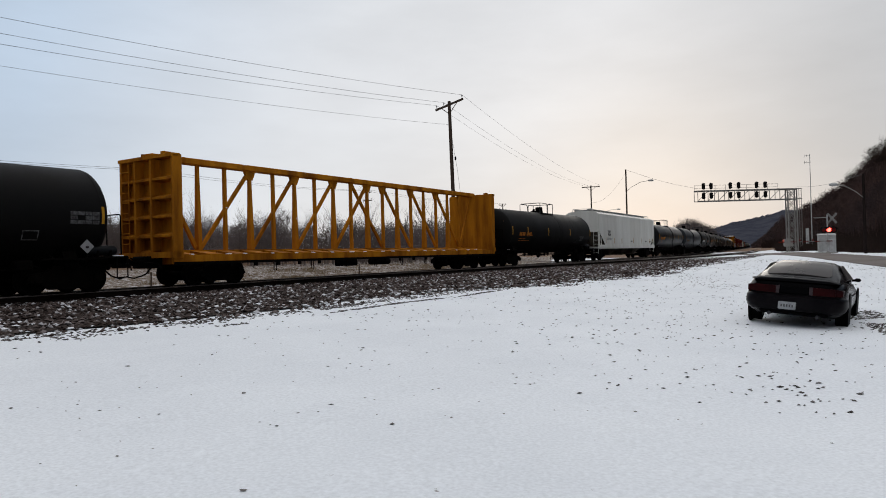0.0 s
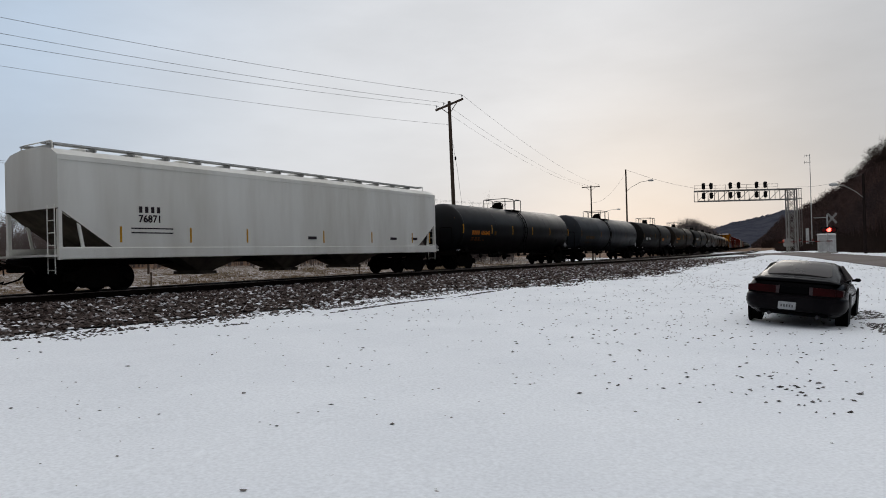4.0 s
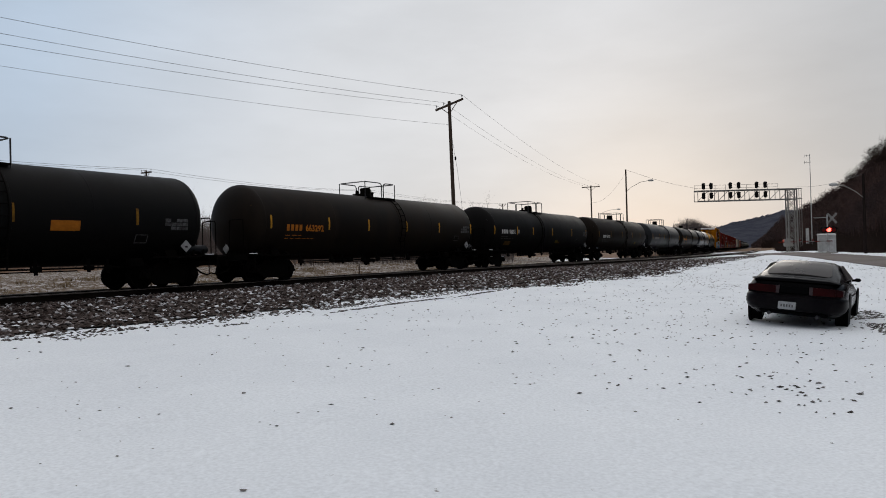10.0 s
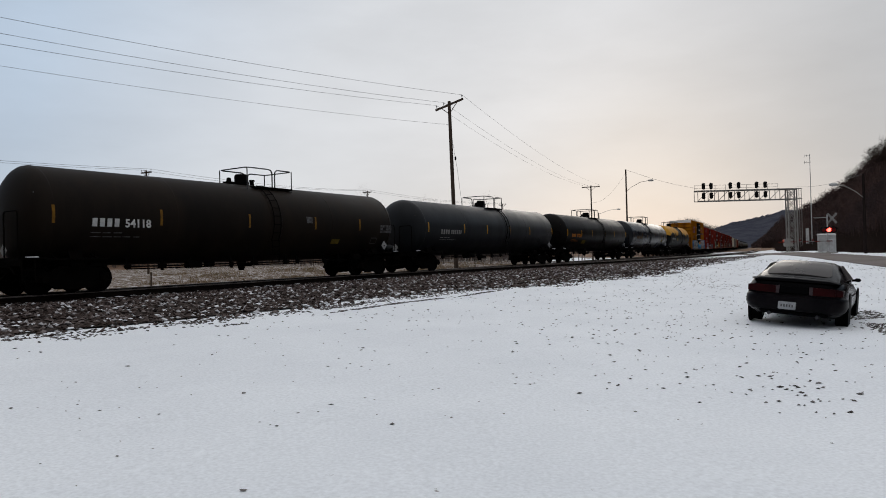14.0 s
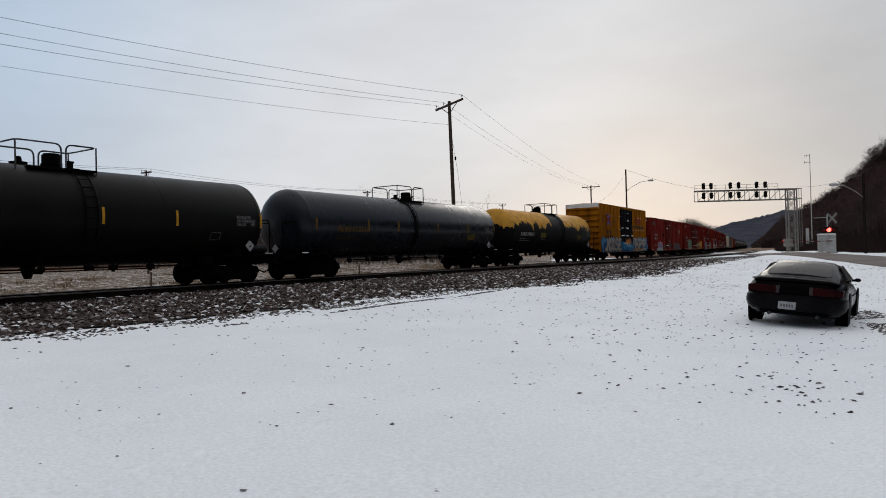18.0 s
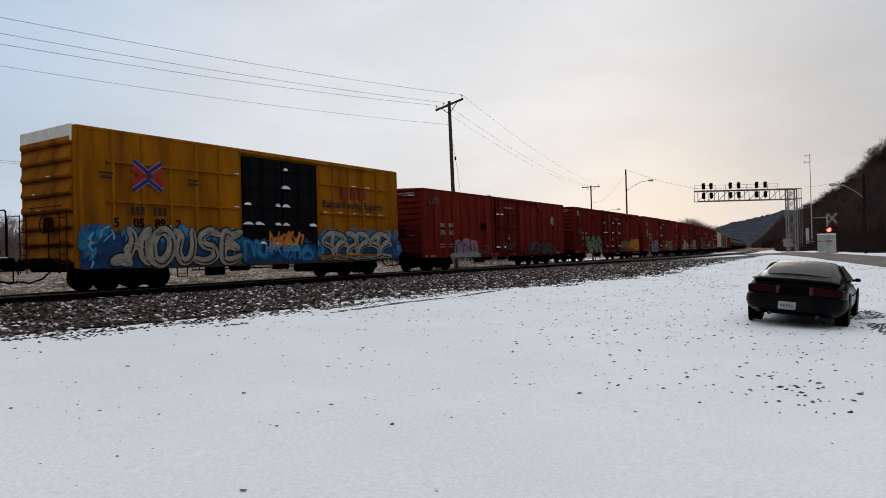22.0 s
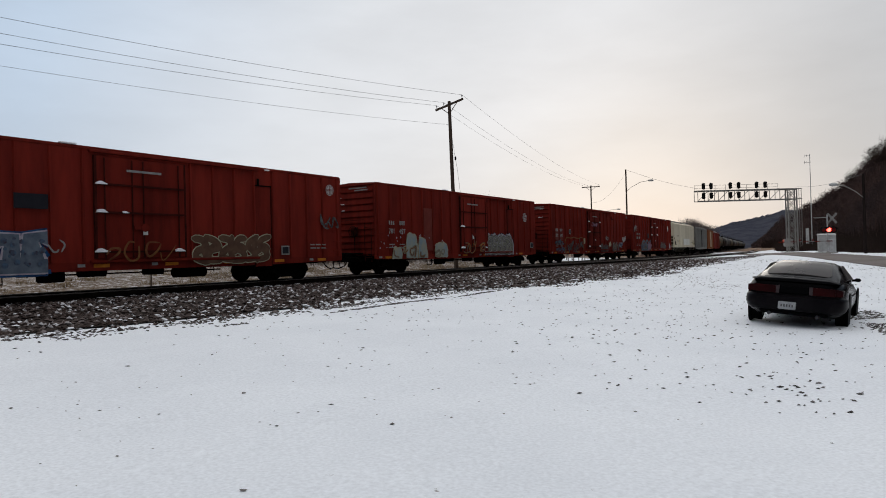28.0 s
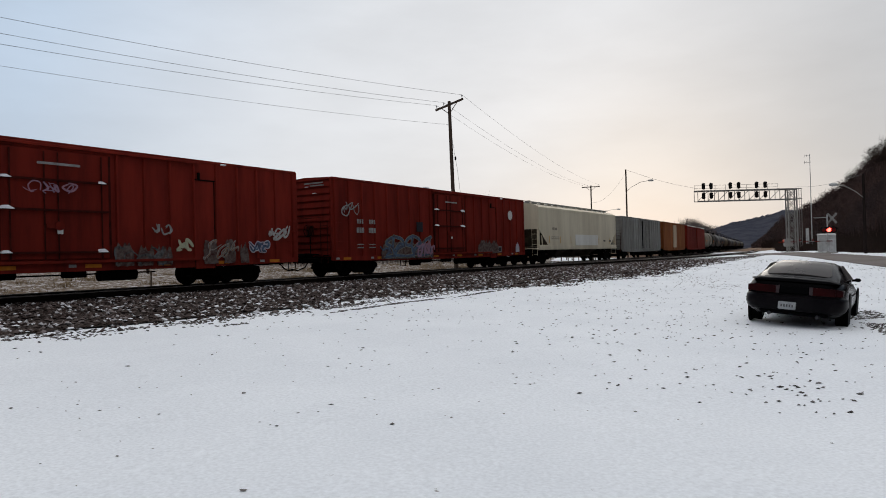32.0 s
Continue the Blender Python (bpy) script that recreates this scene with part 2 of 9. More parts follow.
TANK_GLOSS = material("glossy_brown_black_tank_paint", (0.0034, 0.0028, 0.0024), 0.42, dark=(0.008, 0.006, 0.0045), scale=1.0, amount=0.7, streak=True, bump=0.015, spec=0.10)
TANK_BROWN = material("weathered_brown_black_tank_paint", (0.0074, 0.0052, 0.0038), 0.56, dark=(0.019, 0.0125, 0.0080), scale=1.0, amount=0.7, streak=True, bump=0.03, spec=0.08)
TANK_SLATE = material("slate_grey_tank_paint", (0.0205, 0.0245, 0.0305), 0.46, dark=(0.011, 0.0125, 0.015), scale=1.0, amount=0.8, streak=True, bump=0.03, spec=0.16)
TANK_STORM = material("storm_grey_tank_paint", (0.0092, 0.0116, 0.0165), 0.27, dark=(0.005, 0.0057, 0.0074), scale=1.0, amount=0.7, streak=True, bump=0.015, spec=0.24)
FAINT_ORANGE = material("faded_orange_marking", (0.11, 0.055, 0.008), 0.6, dark=(0.04, 0.025, 0.01), scale=5, amount=1.0)
TANK_NIGHT = material("blue_black_tank_paint", (0.0036, 0.0041, 0.0054), 0.40, dark=(0.0018, 0.002, 0.0024), scale=1.0, amount=0.7, streak=True, bump=0.015, spec=0.15)
TANK_PALE_SLATE = material("glossy_slate_tank_paint", (0.012, 0.0135, 0.016), 0.42, dark=(0.006, 0.0066, 0.0075), scale=1.0, amount=0.7, streak=True, bump=0.015, spec=0.20)
TANK_GREY = material("pale_grey_tank_paint", (0.13, 0.135, 0.14), 0.5, dark=(0.07, 0.068, 0.063), scale=1.0, amount=0.8, streak=True, bump=0.05)
TANK_TAN = material("dusty_tan_tank_paint", (0.17, 0.145, 0.11), 0.6, dark=(0.09, 0.075, 0.055), scale=1.0, amount=0.8, streak=True, bump=0.05)
YELLOW = material("yellow_rail_paint", (0.35, 0.125, 0.005), 0.65, dark=(0.13, 0.042, 0.004), scale=1.3, amount=0.9, streak=True, bump=0.1, spec=0.03)
BEAM_YELLOW = material("orange_yellow_flat_car_paint", (0.47, 0.175, 0.011), 0.65, dark=(0.15, 0.045, 0.006), scale=1.6, amount=0.9, streak=True, bump=0.1, spec=0.03)
# boxcar red darkened for grime and for the shadow lines of door bars
BAR_GRIME_SHADE = material("grimy_shade_dark_red_steel", (0.050, 0.0085, 0.0062), 0.8, dark=(0.016, 0.0050, 0.0042), scale=4, amount=0.8, spec=0.03)
BOX_RED = material("oxide_red_boxcar_paint", (0.163, 0.0176, 0.0114), 0.7, dark=(0.092, 0.0112, 0.0082), scale=2.3, amount=1.0, streak=True, bump=0.14, per_object=0.18, spec=0.03)
HOPPER_GREY = material("pale_grey_hopper_paint", (0.76, 0.755, 0.71), 0.55, dark=(0.56, 0.54, 0.48), scale=0.8, amount=0.7, streak=True, bump=0.06)
# grime plus the deep shade below the hopper sill, put into one colour
BAY_GRIME_SHADE = material("grimy_shaded_outlet_paint", (0.085, 0.072, 0.058), 0.8, dark=(0.03, 0.025, 0.02), scale=1.5, amount=0.8, spec=0.03)
PLACARD = material("dull_white_placard", (0.34, 0.34, 0.34), 0.6, dark=(0.2, 0.2, 0.2), scale=6, amount=0.6)
PANEL_GREY = material("faded_grey_stencil", (0.115, 0.115, 0.115), 0.7, dark=(0.03, 0.025, 0.025), scale=9, amount=1.0)
HOPPER_CREAM = material("cream_hopper_paint", (0.66, 0.60, 0.46), 0.6, dark=(0.46, 0.40, 0.29), scale=0.8, amount=0.8, streak=True, bump=0.06)
CAR_GREY = material("silver_grey_boxcar_paint", (0.235, 0.235, 0.225), 0.6, dark=(0.10, 0.085, 0.07), scale=1.0, amount=0.8, streak=True)
RUST_BROWN = material("rusty_brown_boxcar_paint", (0.20, 0.062, 0.014), 0.75, dark=(0.10, 0.028, 0.009), scale=1.2, amount=0.9, streak=True)
PALE_DOOR = material("pale_dusty_door_paint", (0.42, 0.33, 0.24), 0.7, dark=(0.25, 0.18, 0.12), scale=1.5, amount=0.8, streak=True)
WHITE = material("white_marking", (0.62, 0.62, 0.60), 0.6, scale=6, amount=0.6)
DIM_WHITE = material("faded_white_marking", (0.27, 0.26, 0.25), 0.7, scale=6, amount=0.8)
ORANGE = material("orange_marking", (0.46, 0.15, 0.015), 0.55, scale=6, amount=0.6)
DULL_YELLOW = material("reflective_yellow_strip", (0.52, 0.26, 0.022), 0.5, scale=6, amount=0.5)
DARK_RED = material("dark_red_marking", (0.22, 0.028, 0.013), 0.6, scale=5)
NAVY = material("dark_lettering", (0.035, 0.025, 0.03), 0.6, scale=5)
GRAF_BLUE = material("blue_spray_paint", (0.010, 0.085, 0.23), 0.5, dark=(0.035, 0.19, 0.34), scale=2.2, amount=1.0)
GRAF_AZURE = material("azure_spray_paint", (0.05, 0.26, 0.44), 0.5, dark=(0.012, 0.10, 0.26), scale=1.6, amount=1.0)
GRAF_UMBER = material("dark_umber_spray_paint", (0.022, 0.014, 0.011), 0.55, dark=(0.085, 0.036, 0.02), scale=2.6, amount=0.8)
GRAF_TAN = material("tan_spray_paint", (0.24, 0.21, 0.155), 0.5, dark=(0.10, 0.085, 0.07), scale=4, amount=1.0)
GRAF_STONE = material("stone_spray_paint", (0.34, 0.31, 0.245), 0.5, dark=(0.17, 0.15, 0.12), scale=4, amount=0.9)
GRAF_PALE = material("pale_spray_paint", (0.42, 0.41, 0.44), 0.55, dark=(0.27, 0.20, 0.26), scale=3, amount=1.0)
GRAF_ORANGE = material("orange_spray_paint", (0.60, 0.23, 0.02), 0.55, dark=(0.36, 0.10, 0.03), scale=3, amount=1.0)
GRAF_BLACK = material("black_spray_paint", (0.015, 0.015, 0.02), 0.5, scale=3)
SNOW_CAP = material("settled_snow", (0.86, 0.87, 0.89), 0.8, dark=(0.72, 0.74, 0.78), scale=5, amount=0.5, bump=0.3)
WOOD_POLE = material("weathered_pole_wood", (0.085, 0.062, 0.048), 0.9, scale=2.5, streak=True, amount=0.8, bump=0.4)
CABLE = material("dark_cable", (0.14, 0.14, 0.15), 0.7)
GALV = material("galvanised_steel", (0.50, 0.50, 0.49), 0.5, 0.35, scale=3)
BARK = material("bare_winter_bark", (0.165, 0.135, 0.118), 0.95, scale=3, amount=0.8, bump=0.3)
HILL_BARK = material("dark_hillside_bark", (0.040, 0.028, 0.024), 0.95, scale=3, amount=0.8, bump=0.0, spec=0.0)
# bark of far trees, paled in its colour for the haze of distance
HAZE_BARK = material("haze_paled_bark", (0.190, 0.160, 0.150), 0.95, dark=(0.12, 0.098, 0.090), scale=0.12, amount=0.8, bump=0.0, spec=0.0)
GALV_DULL = material("dull_weathered_steel", (0.30, 0.285, 0.265), 0.7, scale=3)
GRAF_NAVY = material("dark_blue_spray_paint", (0.012, 0.03, 0.08), 0.6, dark=(0.02, 0.08, 0.2), scale=2.5, amount=1.0)
GRIME_BAND = material("spilled_grime", (0.004, 0.0035, 0.003), 0.6, dark=(0.012, 0.010, 0.008), scale=2.5, amount=0.9, streak=True, spec=0.03)
FADED_YELLOW = material("faded_reflective_strip", (0.22, 0.11, 0.014), 0.6, dark=(0.09, 0.045, 0.01), scale=7, amount=0.9)
CONCRETE = material("pale_concrete", (0.36, 0.35, 0.33), 0.85, scale=3)

# ---- ground ----
def snow_lot():
    m = material("thin_snow_over_gravel", (0.845, 0.876, 0.90), 0.85, dark=(0.72, 0.752, 0.785), scale=0.3, amount=0.5, grain=30, bump=0.12, dist=0.01)
    n, l, b = nodes_of(m)
    co = n.new("ShaderNodeTexCoord")
    big, small = n.new("ShaderNodeTexNoise"), n.new("ShaderNodeTexNoise")
    big.inputs["Scale"].default_value, big.inputs["Detail"].default_value = 0.16, 4
    small.inputs["Scale"].default_value, small.inputs["Detail"].default_value, small.inputs["Roughness"].default_value = 7.0, 6, 0.7
    l.new(co.outputs["Object"], big.inputs["Vector"])
    l.new(co.outputs["Object"], small.inputs["Vector"])
    add = n.new("ShaderNodeMath")
    add.operation = "MULTIPLY_ADD"
    add.inputs[1].default_value = 0.35
    l.new(big.outputs["Fac"], add.inputs[0])
    l.new(small.outputs["Fac"], add.inputs[2])
    pick = n.new("ShaderNodeMapRange")
    pick.inputs["From Min"].default_value, pick.inputs["From Max"].default_value = 0.865, 0.93
    l.new(add.outputs[0], pick.inputs["Value"])
    old = b.inputs["Base Color"].links[0].from_socket
    mx = n.new("ShaderNodeMix")
    mx.data_type = "RGBA"
    mx.inputs[7].default_value = (0.22, 0.20, 0.19, 1)
    l.new(pick.outputs[0], mx.inputs[0])
    l.new(old, mx.inputs[6])
    l.new(mx.outputs[2], b.inputs["Base Color"])
    return m


def patchy(name, cover, a, b2, lo, hi, scale):
    """Two ground covers broken into patches."""
    m = material(name, a, 0.95, dark=[c * 0.6 for c in a], scale=3, amount=0.8, grain=25, bump=0.6, dist=0.05)
    n, l, b = nodes_of(m)
    co, no = n.new("ShaderNodeTexCoord"), n.new("ShaderNodeTexNoise")
    no.inputs["Scale"].default_value, no.inputs["Detail"].default_value, no.inputs["Roughness"].default_value = scale, 8, 0.72
    l.new(co.outputs["Object"], no.inputs["Vector"])
    pick = n.new("ShaderNodeMapRange")
    pick.inputs["From Min"].default_value, pick.inputs["From Max"].default_value, pick.inputs["To Max"].default_value = lo, hi, cover
    l.new(no.outputs["Fac"], pick.inputs["Value"])
    old = b.inputs["Base Color"].links[0].from_socket
    mx = n.new("ShaderNodeMix")
    mx.data_type = "RGBA"
    mx.inputs[7].default_value = (*b2, 1)
    l.new(pick.outputs[0], mx.inputs[0])
    l.new(old, mx.inputs[6])
    l.new(mx.outputs[2], b.inputs["Base Color"])
    return m


SNOW = snow_lot()
FIELD = patchy("dry_grass_with_thin_snow", 0.80, (0.140, 0.098, 0.062), (0.62, 0.60, 0.595), 0.49, 0.60, 1.9)
FAR_FIELD = patchy("dry_winter_field", 0.3, (0.20, 0.12, 0.075), (0.60, 0.58, 0.56), 0.52, 0.70, 0.35)
BED = patchy("crushed_stone_bed", 0.7, (0.050, 0.038, 0.033), (0.50, 0.49, 0.49), 0.63, 0.72, 5.0)
ASPHALT = material("worn_asphalt", (0.185, 0.163, 0.150), 0.9, dark=(0.115, 0.100, 0.090), scale=0.5, amount=0.7, grain=30, bump=0.3)
FOREST_FLOOR = patchy("wooded_hillside", 0.6, (0.029, 0.021, 0.019), (0.048, 0.036, 0.031), 0.48, 0.66, 0.12)
# the ridge's haze is painted: bluer and paler than its woods are
HAZE_BLUE_HILL = patchy("haze_blue_wooded_ridge", 0.7, (0.050, 0.054, 0.071), (0.088, 0.088, 0.102), 0.40, 0.66, 0.035)
for hill_paint in (FOREST_FLOOR, HAZE_BLUE_HILL):
    nodes_of(hill_paint)[2].inputs["Specular IOR Level"].default_value = 0.0


def steps(a, b, fine_a, fine_b, fine, growth=1.25):
    xs = list(np.arange(fine_a, fine_b, fine))
    d, x = fine, fine_b
    while x < b:
        xs.append(x)
        d *= growth
        x += d
    xs.append(b)
    d, x = fine, fine_a
    while x > a:
        d *= growth
        x -= d
        xs.insert(0, max(x, a))
    return xs


def lot_z(x, y):
    """Height of the snow, with its small unevenness."""
    # a low ridge of packed snow under the parked car's left wheels
    u, w = (x - 6.64) * 0.569 + (y - 14.29) * 0.822, (x - 6.64) * 0.822 - (y - 14.29) * 0.569
    ridge_z = 0.05 * math.exp(-(w / 0.7) ** 2) * smooth(-1.6, -0.4, u) * (1 - smooth(3.0, 4.2, u))
    return ground_z(x, y) + 0.03 * noise.noise((x * 0.3, y * 0.3, 0)) + ridge_z


def build_ground():
    ss, ls = steps(-1500, 3500, -30, 130, 1.0), steps(-2500, 2500, -12, 60, 0.6)
    verts, faces, slot = [], [], []
    for s in ss:
        for la in ls:
            p = plan(s, la)
            z = ground_z(p.x, p.y)
            if -12 < la < 14 and -30 < s < 130:
                z = lot_z(p.x, p.y)
            if la > 24:
                z += 0.16 * noise.noise((p.x * 0.5, p.y * 0.5, 5))
            verts.append((p.x, p.y, z))
    w = len(ls)
    for i in range(len(ss) - 1):
        for j in range(w - 1):
            faces.append((i * w + j, (i + 1) * w + j, (i + 1) * w + j + 1, i * w + j + 1))
            mid = (ls[j] + ls[j + 1]) / 2
            snowy = ss[i] > 2.3 * mid and mid < 75 and ss[i] < 150
            bare = ss[i] > 165 and mid > 0.08 * ss[i]
            slot.append(2 if bare else 0 if mid < 19 or snowy else 1 if mid < 95 else 2)
    me = bpy.data.meshes.new("ground")
    me.from_pydata(verts, [], faces)
    for m in (SNOW, FIELD, FAR_FIELD):
        me.materials.append(m)
    me.polygons.foreach_set("material_index", slot)
    me.polygons.foreach_set("use_smooth", [True] * len(faces))
    me.validate()
    me.update()
    if me.polygons[0].normal.z < 0:
        me.flip_normals()
    tagged(new("ground", me), "snow-covered gravel lot and dry winter field", "ground", kind="structure")


build_ground()


EDGE_S = (-20, 6, 8, 10.5, 14, 17, 20.5, 22.7, 24, 28, 32, 36, 42, 50, 58, 67, 90)
EDGE_LAT = (13.9, 13.7, 13.0, 12.75, 12.7, 13.1, 12.9, 11.6, 10.9, 10.8, 10.2, 9.5, 10.1, 9.9, 9.4, 9.1, 9.3)


def bed_edge(s):
    """How far to the left of the camera the crushed stone begins."""
    return float(np.interp(s, EDGE_S, EDGE_LAT)) + 0.12 * math.sin(s * 0.9) + 0.2 * noise.noise((s * 0.5, 0, 0))


def bed_z(s, lat):
    """Height of the stone bed: flat under the tracks, falling to the lot."""
    bend = path(s)[0].dot(LEFT) - CENTRE if s > BEND_A else 0.0
    toe = bed_edge(s)
    p = plan(s, lat)
    g = lot_z(p.x, p.y) if lat < 14 else ground_z(p.x, p.y)
    k = smooth(toe, toe + 5.4, lat) * (1 - smooth(23.2 + bend, 25.6 + bend, lat))
    return g + (RAIL_Z - 0.27 - g) * k + 0.030 + 0.02 * noise.noise((p.x * 1.1, p.y * 1.1, 9))


def build_bed():
    ss = steps(-300, 700, -25, 112, 1.0)
    verts, faces = [], []
    n = 26
    for s in ss:
        bend = path(s)[0].dot(LEFT) - CENTRE if s > BEND_A else 0.0
        a, b = bed_edge(s) + 0.35 + bend * smooth(95, 130, s), 26.0 + bend
        for j in range(n):
            la = a + (b - a) * j / (n - 1)
            p = plan(s, la)
            verts.append((p.x, p.y, bed_z(s, la)))
    for i in range(len(ss) - 1):
        for j in range(n - 1):
            faces.append((i * n + j, (i + 1) * n + j, (i + 1) * n + j + 1, i * n + j + 1))
    me = bpy.data.meshes.new("ballast_bed")
    me.from_pydata(verts, [], faces)
    me.materials.append(BED)
    me.polygons.foreach_set("use_smooth", [True] * len(faces))
    me.update()
    tagged(new("ballast_bed", me), "dark crushed stone ballast dusted with snow", "ballast", kind="structure")


build_bed()

STONE = island_tint(material("crushed_stone", (0.2, 0.18, 0.17), 0.95, bump=0.0), [(0.011, 0.0075, 0.0065), (0.042, 0.029, 0.025), (0.080, 0.060, 0.053), (0.15, 0.120, 0.110), (0.020, 0.013, 0.011), (0.100, 0.078, 0.071), (0.21, 0.18, 0.172), (0.66, 0.66, 0.68)])
# oily stones, darkened further in colour for the shade along the rail
OILY_SHADE = island_tint(material("oily_shade_dark_stone", (0.01, 0.008, 0.007), 0.9, bump=0.0), [(0.006, 0.005, 0.004), (0.012, 0.009, 0.008), (0.022, 0.016, 0.013), (0.035, 0.026, 0.022)])
PEBBLE = island_tint(material("dark_gravel", (0.2, 0.18, 0.17), 0.95, bump=0.0), [(0.035, 0.03, 0.028), (0.075, 0.066, 0.062), (0.13, 0.118, 0.11), (0.24, 0.225, 0.22)])


def stones(name, label, category, mat, pts, sizes, seed, flat=0.62, long=1.0):
    """Many small broken stones in one mesh."""
    rng = np.random.default_rng(seed)
    base = np.array([(1, 0, 0), (0, 1, 0), (-1, 0, 0), (0, -1, 0), (0, 0, 1), (0, 0, -1)], float)
    tri = np.array([(0, 1, 4), (1, 2, 4), (2, 3, 4), (3, 0, 4), (1, 0, 5), (2, 1, 5), (3, 2, 5), (0, 3, 5)])
    n = len(pts)
    v = base[None] * (0.55 + 0.6 * rng.random((n, 6, 1)))
    ang = rng.random(n) * 6.283
    c, s = np.cos(ang), np.sin(ang)
    x, y = v[:, :, 0] * c[:, None] - v[:, :, 1] * s[:, None], v[:, :, 0] * s[:, None] + v[:, :, 1] * c[:, None]
    tilt = (rng.random((n, 2)) - 0.5) * 1.2
    z = v[:, :, 2] * flat + x * tilt[:, :1] * 0.5 + y * tilt[:, 1:] * 0.5
    x = x * long
    out = np.stack([x, y, z], 2) * np.asarray(sizes)[:, None, None] + np.asarray(pts)[:, None, :]
    f = (tri[None] + (np.arange(n) * 6)[:, None, None]).reshape(-1, 3)
    me = bpy.data.meshes.new(name)
    me.from_pydata(out.reshape(-1, 3).tolist(), [], f.tolist())
    me.materials.append(mat)
    tagged(new(name, me), label, category, kind="stuff")


def scatter_bed():
    rng = np.random.default_rng(4)
    pts, sz = [], []
    for k in range(46000):
        s = -16 + 92 * rng.random() ** 1.5
        la = bed_edge(s) - 0.7 + rng.random() ** 0.9 * (21.11 - 0.9 + 0.7 - bed_edge(s) + (path(s)[0].dot(LEFT) - CENTRE if s > BEND_A else 0.0))
        over = la - bed_edge(s)
        if over < 0.8 and rng.random() > 0.05 + 0.95 * smooth(-0.5, 0.7, over + 0.5 * noise.noise((s * 0.8, la * 1.5, 3))):
            continue
        p = plan(s, la)
        z = bed_z(s, la) if over > 0.35 else lot_z(p.x, p.y)
        r = 0.028 + 0.056 * rng.random() ** 1.3 + 0.0003 * max(s, 0)
        pts.append((p.x, p.y, z + r * 0.3))
        sz.append(r)
    # snow lodged between the stones, thicker towards the foot
    snow_pts, snow_sz = [], []
    for k in range(2600):
        s = -16 + 92 * rng.random() ** 1.5
        over = 0.1 + 5.6 * rng.random() ** 1.7
        la = bed_edge(s) + over
        if noise.noise((s * 1.7, la * 2.6, 12)) < -0.05 + 0.10 * smooth(1.0, 4.0, over):
            continue
        p = plan(s, la)
        r = 0.03 + 0.06 * rng.random() ** 2
        snow_pts.append((p.x, p.y, bed_z(s, la) + 0.035))
        snow_sz.append(r)
    stones("ballast_snow", "patches of snow lodged between the ballast stones", "snow", SNOW_CAP, snow_pts, snow_sz, 15, 0.4, 1.5)
    toe_pts, toe_sz = [], []
    # strewn past the foot of the bed, in the wheel tracks along it
    for k in range(15000):
        s = -14 + 84 * rng.random() ** 1.2
        row = rng.integers(3)
        wander = 0.10 * noise.noise((s * 0.25, row * 3.1, 7))
        la = (bed_edge(s) - 0.45, 12.35, 11.25)[row] + wander + rng.normal() * (0.20, 0.28, 0.06)[row]
        if la > bed_edge(s) + 0.2 or s > (70, 21, 23)[row] or s < (-14, -14, 9)[row]:
            continue
        if noise.noise((s * (0.6, 0.45, 0.4)[row], row * 4.3 + 0.5, 1.5)) + 0.35 * noise.noise((s * 2.5, la * 3.0, 4)) < (-0.05, -0.12, -0.15)[row]:
            continue
        p = plan(s, la)
        r = 0.014 + 0.026 * rng.random()
        toe_pts.append((p.x, p.y, lot_z(p.x, p.y) + 0.008))
        toe_sz.append(r)
    dark_pts, dark_sz = [], []
    for k in range(3600):
        s = -16 + 88 * rng.random() ** 1.4
        side = -0.753 - 0.06 - 0.32 * rng.random() ** 1.3
        p, h = path(s, side)
        z = RAIL_Z - 0.20 - 0.12 * (-side - 0.79) / 0.3
        r = 0.03 + 0.03 * rng.random()
        dark_pts.append((p.x, p.y, z))
        dark_sz.append(r)
    stones("oily_stones", "oily ballast stones packed against the rail, shade in their colour", "stones", OILY_SHADE, dark_pts, dark_sz, 6)
    stones("toe_gravel", "dark gravel strewn along the foot of the ballast", "gravel", PEBBLE, toe_pts, toe_sz, 21, 0.5, 1.5)
    stones("ballast_stones", "loose crushed ballast stones beside the rails", "stones", STONE, pts, sz, 5)


scatter_bed()


